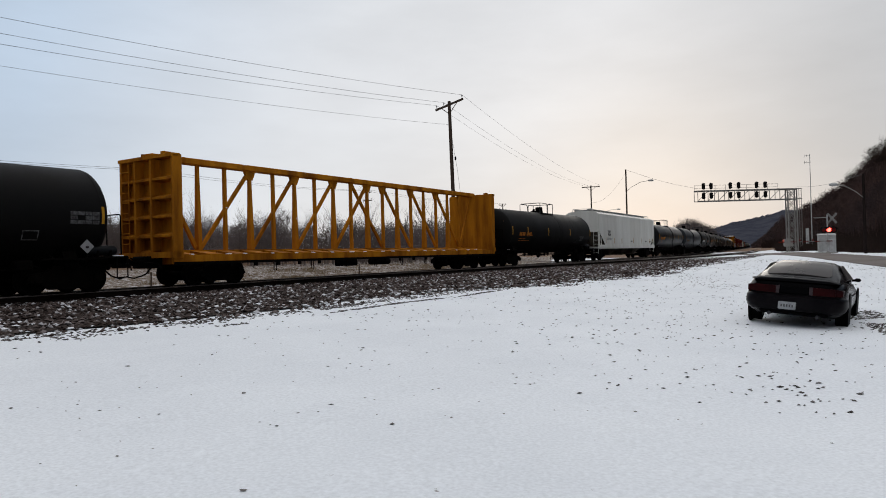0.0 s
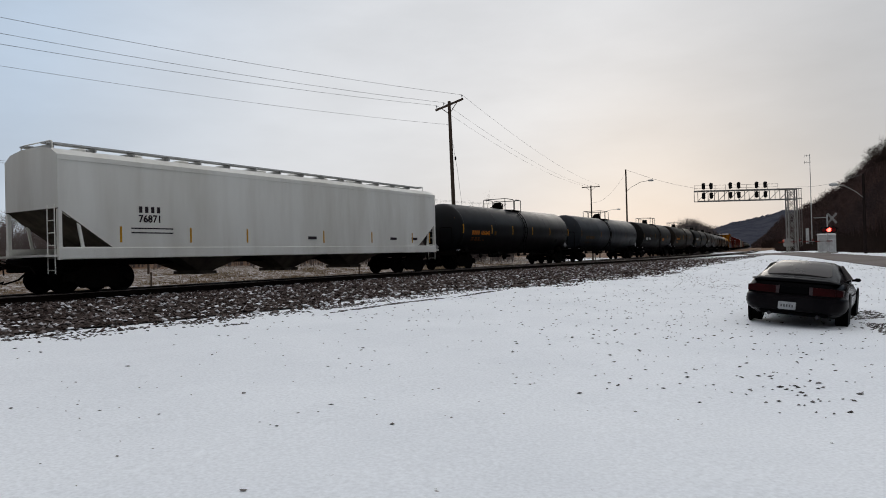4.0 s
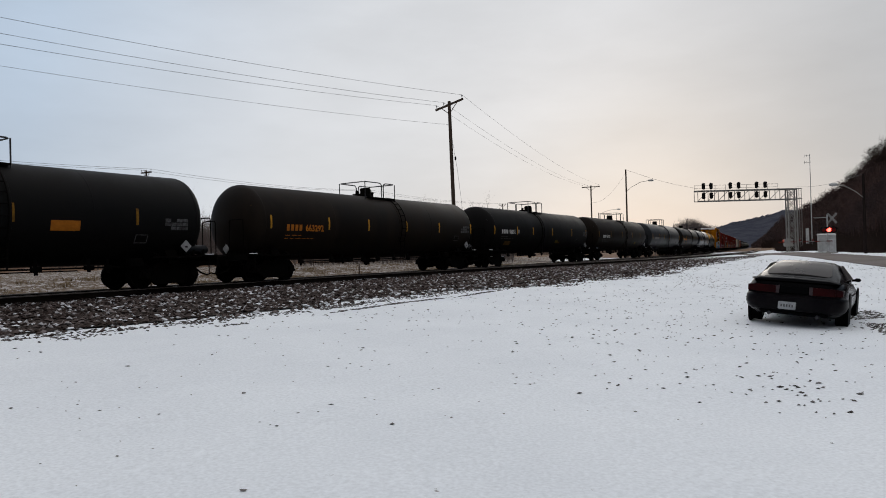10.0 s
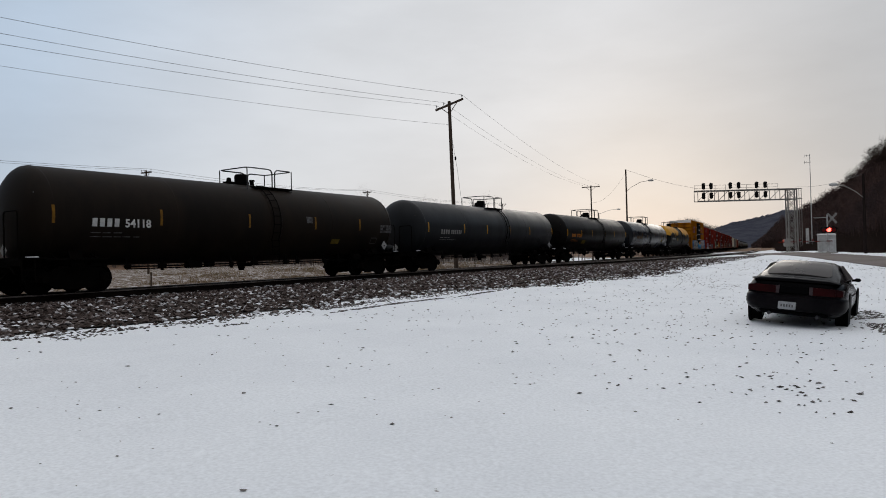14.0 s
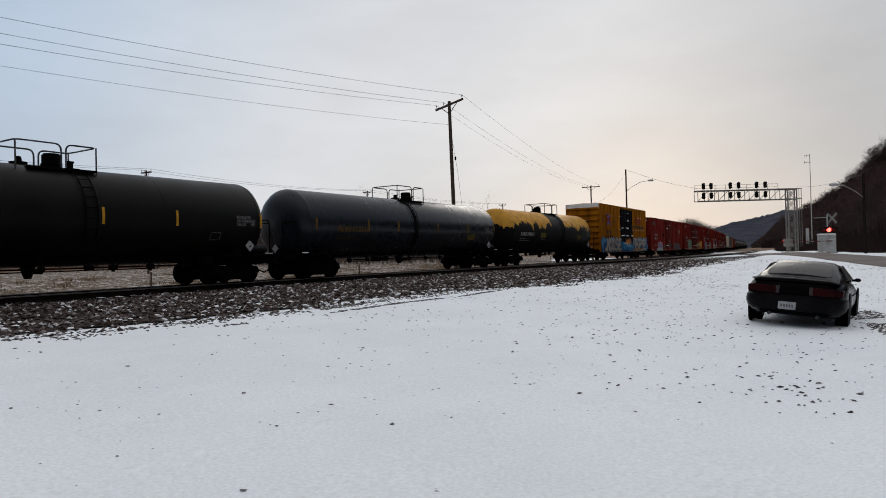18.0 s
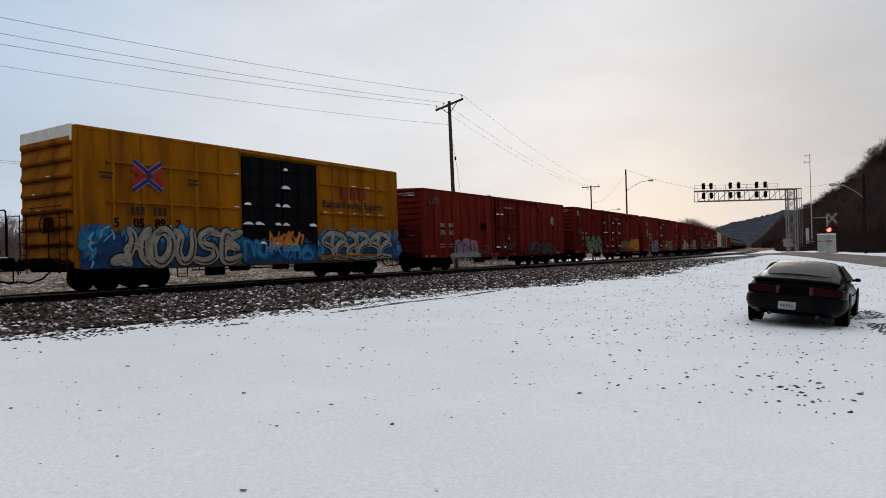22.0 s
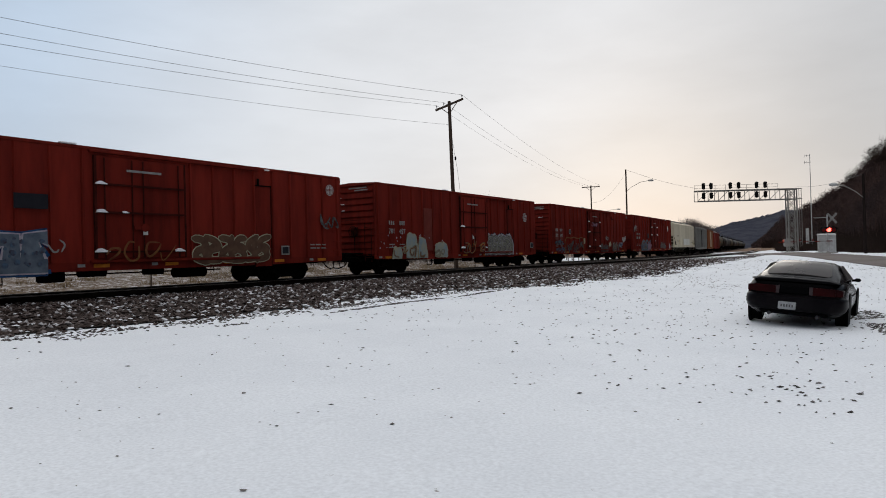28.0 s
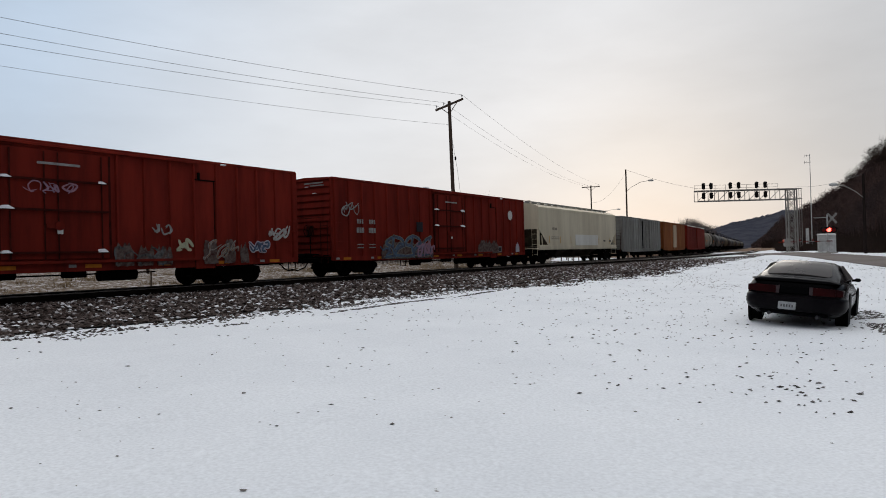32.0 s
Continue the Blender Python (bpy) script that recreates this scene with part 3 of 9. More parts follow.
def scatter_lot():
    rng = np.random.default_rng(8)
    pts, sz = [], []
    while len(pts) < 3700:
        s, la = -6 + 62 * rng.random(), -8 + 21 * rng.random()
        p = plan(s, la)
        if p.y < 2.2:
            continue
        dens = 0.10 + 0.12 * smooth(5, 12, p.y) + 0.9 * max(0.0, noise.noise((p.x * 0.22, p.y * 0.22, 2))) + 0.75 * math.exp(-((p.x - 6.5) ** 2 + (p.y - 10.5) ** 2) / 16) + 0.5 * smooth(0.5, 5, p.x) * (1 - smooth(14, 26, p.y)) + 1.4 * math.exp(-((p.x - 4.4) ** 2 / 1.6 + (p.y - 8.2) ** 2 / 0.8)) + 1.2 * math.exp(-((p.x - 9.2) ** 2 + (p.y - 13.6) ** 2) / 5)
        dens *= 0.05 + 0.95 * smooth(4.2, 7.5, p.y + 0.35 * max(0.0, -p.x))
        if rng.random() > dens:
            continue
        r = 0.006 + 0.020 * rng.random() ** 3 + 0.0005 * p.y
        pts.append((p.x, p.y, lot_z(p.x, p.y) + 0.004 + r * 0.12))
        sz.append(r)
    # larger flat stones on the near right of the lot
    for k in range(46):
        x, y = 3.9 + 0.55 * rng.normal(), 7.4 + 0.55 * rng.normal()
        pts.append((x, y, lot_z(x, y) + 0.006))
        sz.append(0.014 + 0.022 * rng.random() ** 2)
    # wheel ruts beside the parked car
    for k in range(900):
        t = rng.random()
        x, y = 9.75 - 1.9 * t + rng.normal() * 0.14 + 0.45 * rng.integers(2), 16.2 - 4.6 * t + rng.normal() * 0.1
        if noise.noise((x * 0.9, y * 0.9, 6)) < -0.1:
            continue
        pts.append((x, y, lot_z(x, y) + 0.004))
        sz.append(0.014 + 0.024 * rng.random())
    stones("scattered_gravel", "dark gravel showing through thin snow", "gravel", PEBBLE, pts, sz, 9, 0.42, 1.45)


scatter_lot()


# ---- rails and sleepers ----
def dark_shoulder():
    """Fines packed level with the sleepers beside the near rail, oily, with shade put into their black."""
    m = material("oily_shade_black_fines", (0.006, 0.0045, 0.004), 0.95, dark=(0.016, 0.012, 0.010), scale=6, amount=0.7, grain=60, bump=0.6, spec=0.03, dist=0.02)
    ss = steps(-40, 300, -20, 90, 0.7)
    v, f = [], []
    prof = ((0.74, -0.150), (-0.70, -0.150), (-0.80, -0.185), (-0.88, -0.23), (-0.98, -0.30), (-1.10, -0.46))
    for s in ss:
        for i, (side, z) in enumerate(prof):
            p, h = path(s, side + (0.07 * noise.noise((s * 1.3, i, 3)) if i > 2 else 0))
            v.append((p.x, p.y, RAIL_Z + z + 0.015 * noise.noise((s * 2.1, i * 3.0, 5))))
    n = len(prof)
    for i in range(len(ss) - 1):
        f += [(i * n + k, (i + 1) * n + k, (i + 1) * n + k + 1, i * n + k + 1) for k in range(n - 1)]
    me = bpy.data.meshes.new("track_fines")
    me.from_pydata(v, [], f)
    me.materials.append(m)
    tagged(new("track_fines", me), "oily fouled ballast packed round the sleepers, shade in its colour", "ballast", kind="structure")


dark_shoulder()
SLEEPER = material("dark_timber_sleeper", (0.016, 0.012, 0.01), 0.95, scale=3, per_object=0.2)


def rail_shape(fn, side, a, b, d):
    prof = [(-0.076, -0.185), (0.076, -0.185), (0.076, -0.165), (0.014, -0.14), (0.014, -0.045), (0.036, -0.03), (0.036, -0.004), (0.026, 0.0), (-0.026, 0.0), (-0.036, -0.004), (-0.036, -0.03), (-0.014, -0.045), (-0.014, -0.14), (-0.076, -0.165)]
    sh, n = Shape(), len(prof)
    ss = np.arange(a, b + d / 2, d)
    v, f = [], []
    for s in ss:
        for y, z in prof:
            p, h = fn(s, side + y)
            v.append((p.x, p.y, RAIL_Z + z))
    for i in range(len(ss) - 1):
        f += [(i * n + k, i * n + (k + 1) % n, (i + 1) * n + (k + 1) % n, (i + 1) * n + k) for k in range(n)]
    f += [tuple(range(n)), tuple(range((len(ss) - 1) * n, len(ss) * n))]
    return sh.add(v, f)


def head_shape(fn, side, a, b, d):
    """The worn running head, a cap over the rail."""
    prof = [(-0.040, -0.034), (-0.040, -0.002), (-0.026, 0.005), (0.026, 0.005), (0.040, -0.002), (0.040, -0.034)]
    sh, n = Shape(), len(prof)
    ss = np.arange(a, b + d / 2, d)
    v, f = [], []
    for s in ss:
        for y, z in prof:
            p, h = fn(s, side + y)
            v.append((p.x, p.y, RAIL_Z + z))
    for i in range(len(ss) - 1):
        f += [(i * n + k, i * n + (k + 1) % n, (i + 1) * n + (k + 1) % n, (i + 1) * n + k) for k in range(n)]
    return sh.add(v, f)


def snow_cap(seed):
    """A thin uneven crust of snow on the near end of a sleeper."""
    rng = np.random.default_rng(300 + seed)
    n, v, f = 9, [(0.03 * rng.normal(), -1.12, -0.168)], []
    for i in range(n):
        a, q = 2 * math.pi * i / n, rng.uniform(0.6, 1.1)
        v.append((0.15 * q * math.cos(a), -1.14 + 0.20 * q * math.sin(a), -0.188))
    f = [(0, 1 + i, 1 + (i + 1) % n) for i in range(n)] + [tuple(range(n, 0, -1))]
    me = Shape().add(v, f).mesh("sleeper_snow", 60)
    return me


def build_track(name, label, fn, a, b, d, s_from, s_to):
    t = thing(name, label, "railway track", kind="structure")
    for side in (-0.753, 0.753):
        r = part("rail", rail_shape(fn, side, a, b, d), RAIL_STEEL, t, "rusty-sided steel rail")
        part("rail_head", head_shape(fn, side, a, b, d), RAIL_HEAD, r, "polished running surface")
    sl = Shape().box((0, 0, -0.185 - 0.09), (0.22, 2.6, 0.17), bevel=0.012).mesh("sleeper")
    caps = [snow_cap(k) for k in range(4)]
    k = 0
    s = s_from
    while s < s_to:
        p, h = fn(s)
        tie = part("sleeper", sl, SLEEPER, t, at=pose(p.x, p.y, RAIL_Z, 0, 0, 90 - math.degrees(h)))
        if s < 34 and (k * 7) % 11 in (0, 3, 4, 8):
            part("sleeper_snow", caps[k % 4], SNOW_CAP, tie, "crust of snow on the sleeper end")
        k += 1
        s += 0.56
    return t


build_track("main_track", "main railway track on crushed stone ballast", path, -260, 600, 4.0, -18, 62)
build_track("second_track", "second railway track curving off beside the main line", siding, 26, 330, 3.0, 45, 100)


# ---- road, crossing ----
def ribbon(name, label, category, mat, pts, width, lift, thick=0.12):
    sh = Shape()
    v, f = [], []
    for i, p in enumerate(pts):
        a, b = Vector(pts[max(i - 1, 0)]), Vector(pts[min(i + 1, len(pts) - 1)])
        d = (b - a).normalized()
        sd = Vector((d.y, -d.x, 0))
        for k in (-1, -0.5, 0, 0.5, 1):
            q = Vector(p) + sd * (k * width / 2)
            v.append((q.x, q.y, ground_z(q.x, q.y) + lift - 0.03 * abs(k)))
        q0, q1 = v[-5], v[-1]
        v += [(q0[0], q0[1], q0[2] - thick), (q1[0], q1[1], q1[2] - thick)]
    for i in range(len(pts) - 1):
        a, b = i * 7, i * 7 + 7
        f += [(a + k, b + k, b + k + 1, a + k + 1) for k in range(4)]
        f += [(a + 5, b + 5, b, a), (a + 4, b + 4, b + 6, a + 6)]
    ob = part(name, sh.add(v, f), mat, round_to=40)
    return tagged(ob, label, category, kind="structure")


def curve_points(ctrl, n):
    """A smooth line through the control points."""
    out = []
    for i in range(len(ctrl) - 1):
        p0, p1, p2, p3 = (Vector(ctrl[min(max(i + k, 0), len(ctrl) - 1)]) for k in (-1, 0, 1, 2))
        for j in range(n):
            t = j / n
            out.append(0.5 * ((2 * p1) + (p2 - p0) * t + (2 * p0 - 5 * p1 + 4 * p2 - p3) * t * t + (3 * p1 - p0 - 3 * p2 + p3) * t ** 3))
    out.append(Vector(ctrl[-1]))
    return out


ROAD_LINE = curve_points([(8, -60, 0), (18.5, 0, 0), (24.5, 24, 0), (27.2, 36, 0), (29.3, 45, 0), (31.1, 53, 0), (33.8, 66, 0), (39, 80, 0), (42, 92, 0), (38, 106, 0), (26, 124, 0), (-10, 150, 0)], 10)
ribbon("road", "grey worn asphalt road with snowy verges", "road", ASPHALT, ROAD_LINE, 4.7, 0.07)


# ---- hills ----
def ridge(name, label, mat, base, crest, height, rows, jag, seed):
    """A long hill between a base line and a crest line, heights given along it."""
    n = len(base)
    v, f = [], []
    for i in range(n):
        a, b = Vector((*base[i], -1.0)), Vector((*crest[i], height[i]))
        for j in range(rows):
            t = j / (rows - 1)
            p = a.lerp(b, t)
            p.z = -1.0 + (height[i] + 1.0) * (t ** 0.85)
            p.z += jag * noise.noise((p.x * 0.02, p.y * 0.02, seed)) * t + 0.35 * jag * noise.noise((p.x * 0.09, p.y * 0.09, seed)) * t
            v.append(p)
        v.append(b + Vector((crest[i][0] - base[i][0], crest[i][1] - base[i][1], 0)) * 0.4 + Vector((0, 0, -height[i] * 0.5)))
    w = rows + 1
    for i in range(n - 1):
        f += [(i * w + j, (i + 1) * w + j, (i + 1) * w + j + 1, i * w + j + 1) for j in range(w - 1)]
    ob = part(name, Shape().add(v, f), mat, round_to=80)
    return tagged(ob, label, "hill", kind="structure")


def polar(az, r):
    a = radians(az)
    return (r * math.sin(a), r * math.cos(a))


def line(vals, n):
    """Values at even steps between control values."""
    k = np.linspace(0, len(vals) - 1, n)
    return np.interp(k, range(len(vals)), vals)


# wooded hillside beside the road: azimuth, distance of foot and of crest, crest height
HA = line([24.7, 25.6, 26.6, 28.4, 30.4, 32.2, 34.0, 37.0, 44.0, 56.0, 80.0, 110.0], 72)
HB = line([480, 400, 330, 250, 190, 150, 125, 105, 85, 75, 75, 90], 72)
HC = line([820, 720, 620, 470, 370, 300, 255, 225, 195, 175, 170, 190], 72)
HH = line([3, 9, 16, 19.5, 21, 22.6, 23.6, 27, 37, 46, 48, 42], 72)
ridge("wooded_hill", "steep brown hillside covered in bare winter woods", FOREST_FLOOR, [polar(a, r) for a, r in zip(HA, HB)], [polar(a, r) for a, r in zip(HA, HC)], HH, 14, 2.0, 3)
FA = line([20.4, 21.2, 21.9, 22.9, 24.25, 25.7, 27, 28.4, 33, 40], 60)
FH = line([4, 24, 34, 42, 49, 55, 63, 64, 60, 50], 60)
ridge("distant_ridge", "wooded ridge on the horizon, coloured blue for haze", HAZE_BLUE_HILL, [polar(a, 900) for a in FA], [polar(a, 1300) for a in FA], FH, 12, 7.0, 7)


# ---- bare trees ----
def bare_tree(sh, base, height, rng, spread=0.32, levels=3, r0=None, sides=5):
    """A tapered trunk with limbs and fine twigs, added to a shape."""
    def limb(p, d, length, r, level):
        pts, rr = [p.copy()], [r]
        q = p.copy()
        n = 4 if level < 2 else 3
        for i in range(n):
            d = (d + Vector((rng.normal() * 0.12, rng.normal() * 0.12, rng.normal() * 0.06 + 0.05))).normalized()
            q = q + d * (length / n)
            pts.append(q.copy())
            rr.append(r * (1 - 0.75 * (i + 1) / n))
        sh.tube(pts, rr, max(3, sides - level))
        if level < levels:
            k = 7 if level == 0 else 5 if level == 1 else 4
            for _ in range(k):
                t = rng.uniform(0.3 if level == 0 else 0.15, 1.0)
                i = min(int(t * n), n - 1)
                at = pts[i].lerp(pts[i + 1], t * n - i)
                a = rng.uniform(0, 6.283)
                side = Vector((math.cos(a), math.sin(a), rng.uniform(0.3, 1.1)))
                limb(at, (d * 0.5 + side * (spread * 2.2)).normalized(), length * rng.uniform(0.32, 0.55), rr[i] * 0.5, level + 1)
    r0 = r0 or height * 0.016
    limb(Vector(base), Vector((rng.normal() * 0.03, rng.normal() * 0.03, 1)).normalized(), height * 0.82, r0, 0)


def tree_mesh(name, height, seed, **kw):
    sh = Shape()
    bare_tree(sh, (0, 0, 0), height, np.random.default_rng(seed), **kw)
    me = bpy.data.meshes.new(name)
    me.from_pydata(sh.v, [], sh.f)
    return me


def woods(name, label, mat, spots, meshes, seed):
    """A far wood: many bare trees in one mesh."""
    rng = np.random.default_rng(seed)
    data = []
    for me in meshes:
        v = np.empty(len(me.vertices) * 3)
        me.vertices.foreach_get("co", v)
        data.append((v.reshape(-1, 3), [tuple(p.vertices) for p in me.polygons]))
    allv, allf, n = [], [], 0
    for (x, y, z, k) in spots:
        v, f = data[rng.integers(len(data))]
        a = rng.uniform(0, 6.283)
        c, s = math.cos(a) * k, math.sin(a) * k
        w = np.stack([v[:, 0] * c - v[:, 1] * s + x, v[:, 0] * s + v[:, 1] * c + y, v[:, 2] * k + z], 1)
        allv.append(w)
        allf += [tuple(i + n for i in q) for q in f]
        n += len(v)
    me = bpy.data.meshes.new(name)
    me.from_pydata(np.concatenate(allv).tolist(), [], allf)
    me.materials.append(mat)
    return tagged(new(name, me), label, "trees", kind="stuff")


def crown_tree(name, tall, seed, twigs, wide=0.30, base=0.25, thick=0.05):
    """A leafless tree seen from afar: a trunk, a few limbs, and a rounded crown of fine twigs."""
    rng = np.random.default_rng(seed)
    sh = Shape()
    lean = Vector((rng.normal() * 0.3, rng.normal() * 0.3, tall * 0.8))
    sh.rod((0, 0, -0.5), lean, 0.016 * tall, 4, 0.004 * tall, False)
    lobes = []
    for k in range(7):
        a, u = rng.uniform(0, 6.283), rng.uniform(base, 0.85)
        c = lean * u + Vector((math.cos(a), math.sin(a), 0)) * (tall * wide * rng.uniform(0.3, 0.8)) + Vector((0, 0, tall * 0.12))
        sh.rod(lean * max(u - 0.18, 0.1), c, 0.006 * tall, 3, 0.003 * tall, False)
        lobes.append((c, tall * rng.uniform(0.10, 0.20)))
    lobes.append((lean, tall * 0.16))
    for k in range(twigs):
        c, q = lobes[int(rng.integers(len(lobes)))]
        d = Vector((rng.normal(), rng.normal(), rng.normal() + 0.35)).normalized()
        p = c + d * (q * rng.random() ** 0.6)
        e = (d + Vector((rng.normal(), rng.normal(), rng.normal() + 0.4)) * 0.6).normalized()
        ln, w = tall * rng.uniform(0.05, 0.11), thick * rng.uniform(0.6, 1.3)
        o = e.orthogonal().normalized() * w
        o2 = e.cross(o)
        n = len(sh.v)
        sh.v += [tuple(p + o), tuple(p - o * 0.5 + o2 * 0.87), tuple(p - o * 0.5 - o2 * 0.87), tuple(p + e * ln)]
        sh.f += [(n, n + 1, n + 3), (n + 1, n + 2, n + 3), (n + 2, n, n + 3)]
    me = bpy.data.meshes.new(name)
    me.from_pydata(sh.v, [], sh.f)
    return me


def plant_woods():
    rng = np.random.default_rng(12)
    crowns = [crown_tree("crown_tree", 10.0, 200 + i, 420, thick=0.030) for i in range(6)]
    fine = [tree_mesh("fine_tree", 10.0, 40 + i, levels=3, sides=3, r0=0.16, spread=0.24) for i in range(4)]
    spots = []
    # tree line beyond the field
    for k in range(190):
        az, r = rng.uniform(-30, 5), rng.uniform(105, 175)
        x, y = polar(az, r)
        spots.append((x, y, ground_z(x, y) - 0.2, rng.uniform(0.6, 1.08)))
    bush = []
    for i in range(4):
        sh, r3 = Shape(), np.random.default_rng(70 + i)
        for _ in range(16):
            a = r3.uniform(0, 6.283)
            q = Vector((math.cos(a) * r3.uniform(0.1, 1.6), math.sin(a) * r3.uniform(0.1, 1.6), 0))
            sh.rod(q, q * 1.5 + Vector((r3.normal() * 0.3, r3.normal() * 0.3, r3.uniform(1.8, 4.6))), 0.05, 3, 0.015, False)
        me = bpy.data.meshes.new("brush")
        me.from_pydata(sh.v, [], sh.f)
        bush.append(me)
    low = []
    for k in range(900):
        az, r = rng.uniform(-34, 6), rng.uniform(112, 175)
        x, y = polar(az, r)
        low.append((x, y, ground_z(x, y) - 0.1, rng.uniform(0.16, 0.42)))
    grove = []
    for k in range(560):
        az, r = rng.uniform(-34, 6), rng.uniform(118, 190)
        x, y = polar(az, r)
        grove.append((x, y, ground_z(x, y) - 0.2, rng.uniform(0.50, 1.0) * (1 + 0.35 * noise.noise((x * 0.05, y * 0.05, 3)))))
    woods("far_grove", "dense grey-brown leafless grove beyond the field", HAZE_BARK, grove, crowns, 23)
    verge = []
    for k in range(420):
        i, a = rng.integers(6, 47), rng.uniform(0, 1)
        az = HA[i] + (HA[i + 1] - HA[i]) * a
        r = (HB[i] + (HB[i + 1] - HB[i]) * a) * rng.uniform(0.88, 1.04)
        x, y = polar(az, r)
        verge.append((x, y, ground_z(x, y) - 0.3, rng.uniform(0.5, 1.1)))
    # a band of low brush between the road's far verge and the hill
    while len(verge) < 2300:
        az = rng.uniform(26.5, 40)
        r = float(np.interp(az, (26, 28, 30, 33, 36, 40), (150, 112, 88, 72, 64, 60))) + 48 * rng.random() ** 1.3
        x, y = polar(az, r)
        verge.append((x, y, ground_z(x, y) - 0.2, rng.uniform(0.20, 0.48) + 0.12 * noise.noise((x * 0.15, y * 0.15, 2))))
    woods("verge_brush", "tangled brown brush at the foot of the hill", HILL_BARK, verge, bush, 22)
    woods("far_brush", "tangled brown brush below the far trees", HAZE_BARK, low, crowns, 16)
    woods("far_tree_line", "bare grey trees lining the far field", BARK, spots, fine, 13)
    spots = []
    for k in range(300):
        az, r = rng.uniform(18.0, 21.9) if k % 6 else rng.uniform(15.4, 18.4), rng.uniform(195, 245)
        x, y = polar(az, r)
        spots.append((x, y, ground_z(x, y) - 0.2, rng.uniform(0.55, 0.85) + 0.30 * math.exp(-((az - 20.2) / 1.1) ** 2)))
    for k in range(12):
        az, r = rng.uniform(9.8, 13.2), rng.uniform(122, 145)
        x, y = polar(az, r)
        spots.append((x, y, ground_z(x, y) - 0.2, rng.uniform(0.55, 0.98)))
    woods("trackside_thicket", "bare brown thicket beyond the crossing", HAZE_BARK, spots, crowns, 14)
    slope_trees = [crown_tree("slope_tree", 8.0, 240 + i, 170, 0.28, 0.10, 0.030) for i in range(7)]
    spots = []
    for k in range(3500):
        i = rng.integers(0, 53)
        t = rng.uniform(0.02, 1.0) ** 0.8
        a = rng.uniform(0, 1)
        az = HA[i] + (HA[i + 1] - HA[i]) * a
        r0, r1, h = HB[i] + (HB[i + 1] - HB[i]) * a, HC[i] + (HC[i + 1] - HC[i]) * a, HH[i] + (HH[i + 1] - HH[i]) * a
        x, y = polar(az, r0 + (r1 - r0) * t)
        spots.append((x, y, -1.4 + (h + 1) * t ** 0.85, rng.uniform(0.45, 1.25) * (1 + 0.4 * noise.noise((x * 0.06, y * 0.06, 8))) * min(1.0, 0.30 + i * 0.045)))
    top = []
    for k in range(420):
        i = rng.integers(0, 47)
        a, t = rng.uniform(0, 1), rng.uniform(0.25, 1.0) ** 0.5
        az = HA[i] + (HA[i + 1] - HA[i]) * a
        r0, r1, h = HB[i], HC[i], HH[i]
        x, y = polar(az, r0 + (r1 - r0) * t)
        top.append((x, y, -1.4 + (h + 1) * t ** 0.85, rng.uniform(0.5, 1.0 + 0.5 * smooth(24, 36, i)) * min(1.0, 0.30 + i * 0.045)))
    woods("crest_woods", "bare twiggy trees along the hill's crest", HILL_BARK, top, crowns, 17)
    tint = island_tint(material("hillside_twigs", (0.04, 0.03, 0.025), 0.95, bump=0.0, spec=0.0), [(0.026, 0.018, 0.017), (0.06, 0.042, 0.037), (0.10, 0.068, 0.056), (0.075, 0.058, 0.056), (0.15, 0.108, 0.09)])
    # greyer and redder stands of trees
    n, l, b = nodes_of(tint)
    co, no, mx = n.new("ShaderNodeTexCoord"), n.new("ShaderNodeTexNoise"), n.new("ShaderNodeMix")
    no.inputs["Scale"].default_value, no.inputs["Detail"].default_value = 0.045, 4
    span = n.new("ShaderNodeMapRange")
    span.inputs["From Min"].default_value, span.inputs["From Max"].default_value = 0.38, 0.64
    mx.data_type, mx.blend_type = "RGBA", "MULTIPLY"
    mx.inputs[0].default_value = 1.0
    tone = n.new("ShaderNodeMix")
    tone.data_type = "RGBA"
    tone.inputs[6].default_value, tone.inputs[7].default_value = (0.72, 0.75, 0.84, 1), (1.22, 1.10, 1.12, 1)
    l.new(co.outputs["Object"], no.inputs["Vector"])
    l.new(no.outputs["Fac"], span.inputs["Value"])
    l.new(span.outputs[0], tone.inputs[0])
    l.new(b.inputs["Base Color"].links[0].from_socket, mx.inputs[6])
    l.new(tone.outputs[2], mx.inputs[7])
    l.new(mx.outputs[2], b.inputs["Base Color"])
    woods("hillside_woods", "bare leafless woods covering the hillside", tint, spots, slope_trees, 15)
    far = []
    for i in range(4):
        sh, r3 = Shape(), np.random.default_rng(120 + i)
        for _ in range(12):
            q = Vector((r3.normal() * 5, r3.normal() * 5, -2))
            sh.rod(q, q + Vector((r3.normal() * 1.6, r3.normal() * 1.6, r3.uniform(1.6, 3.6))), 1.5, 3, 0.5, False)
        me = bpy.data.meshes.new("ridge_trees")
        me.from_pydata(sh.v, [], sh.f)
        far.append(me)
    spots = []
    for k in range(520):
        i, a, t = rng.integers(0, 59), rng.uniform(0, 1), rng.uniform(0.92, 1.0)
        x, y = polar(FA[i] + (FA[i + 1] - FA[i]) * a, 900 + 400 * t)
        h = FH[i] + (FH[i + 1] - FH[i]) * a
        spots.append((x, y, -1.0 + (h + 1) * t ** 0.85 - 1.8, rng.uniform(0.5, 1.0)))
    # haze is mixed into these tree colours too
    haze = island_tint(material("haze_tinted_ridge_trees", (0.06, 0.06, 0.07), 0.95, bump=0.0, spec=0.0), [(0.105, 0.112, 0.142), (0.120, 0.124, 0.152), (0.138, 0.138, 0.160), (0.098, 0.098, 0.118)])
    woods("ridge_woods", "bare woods on the distant ridge, coloured pale blue for haze", haze, spots, far, 18)
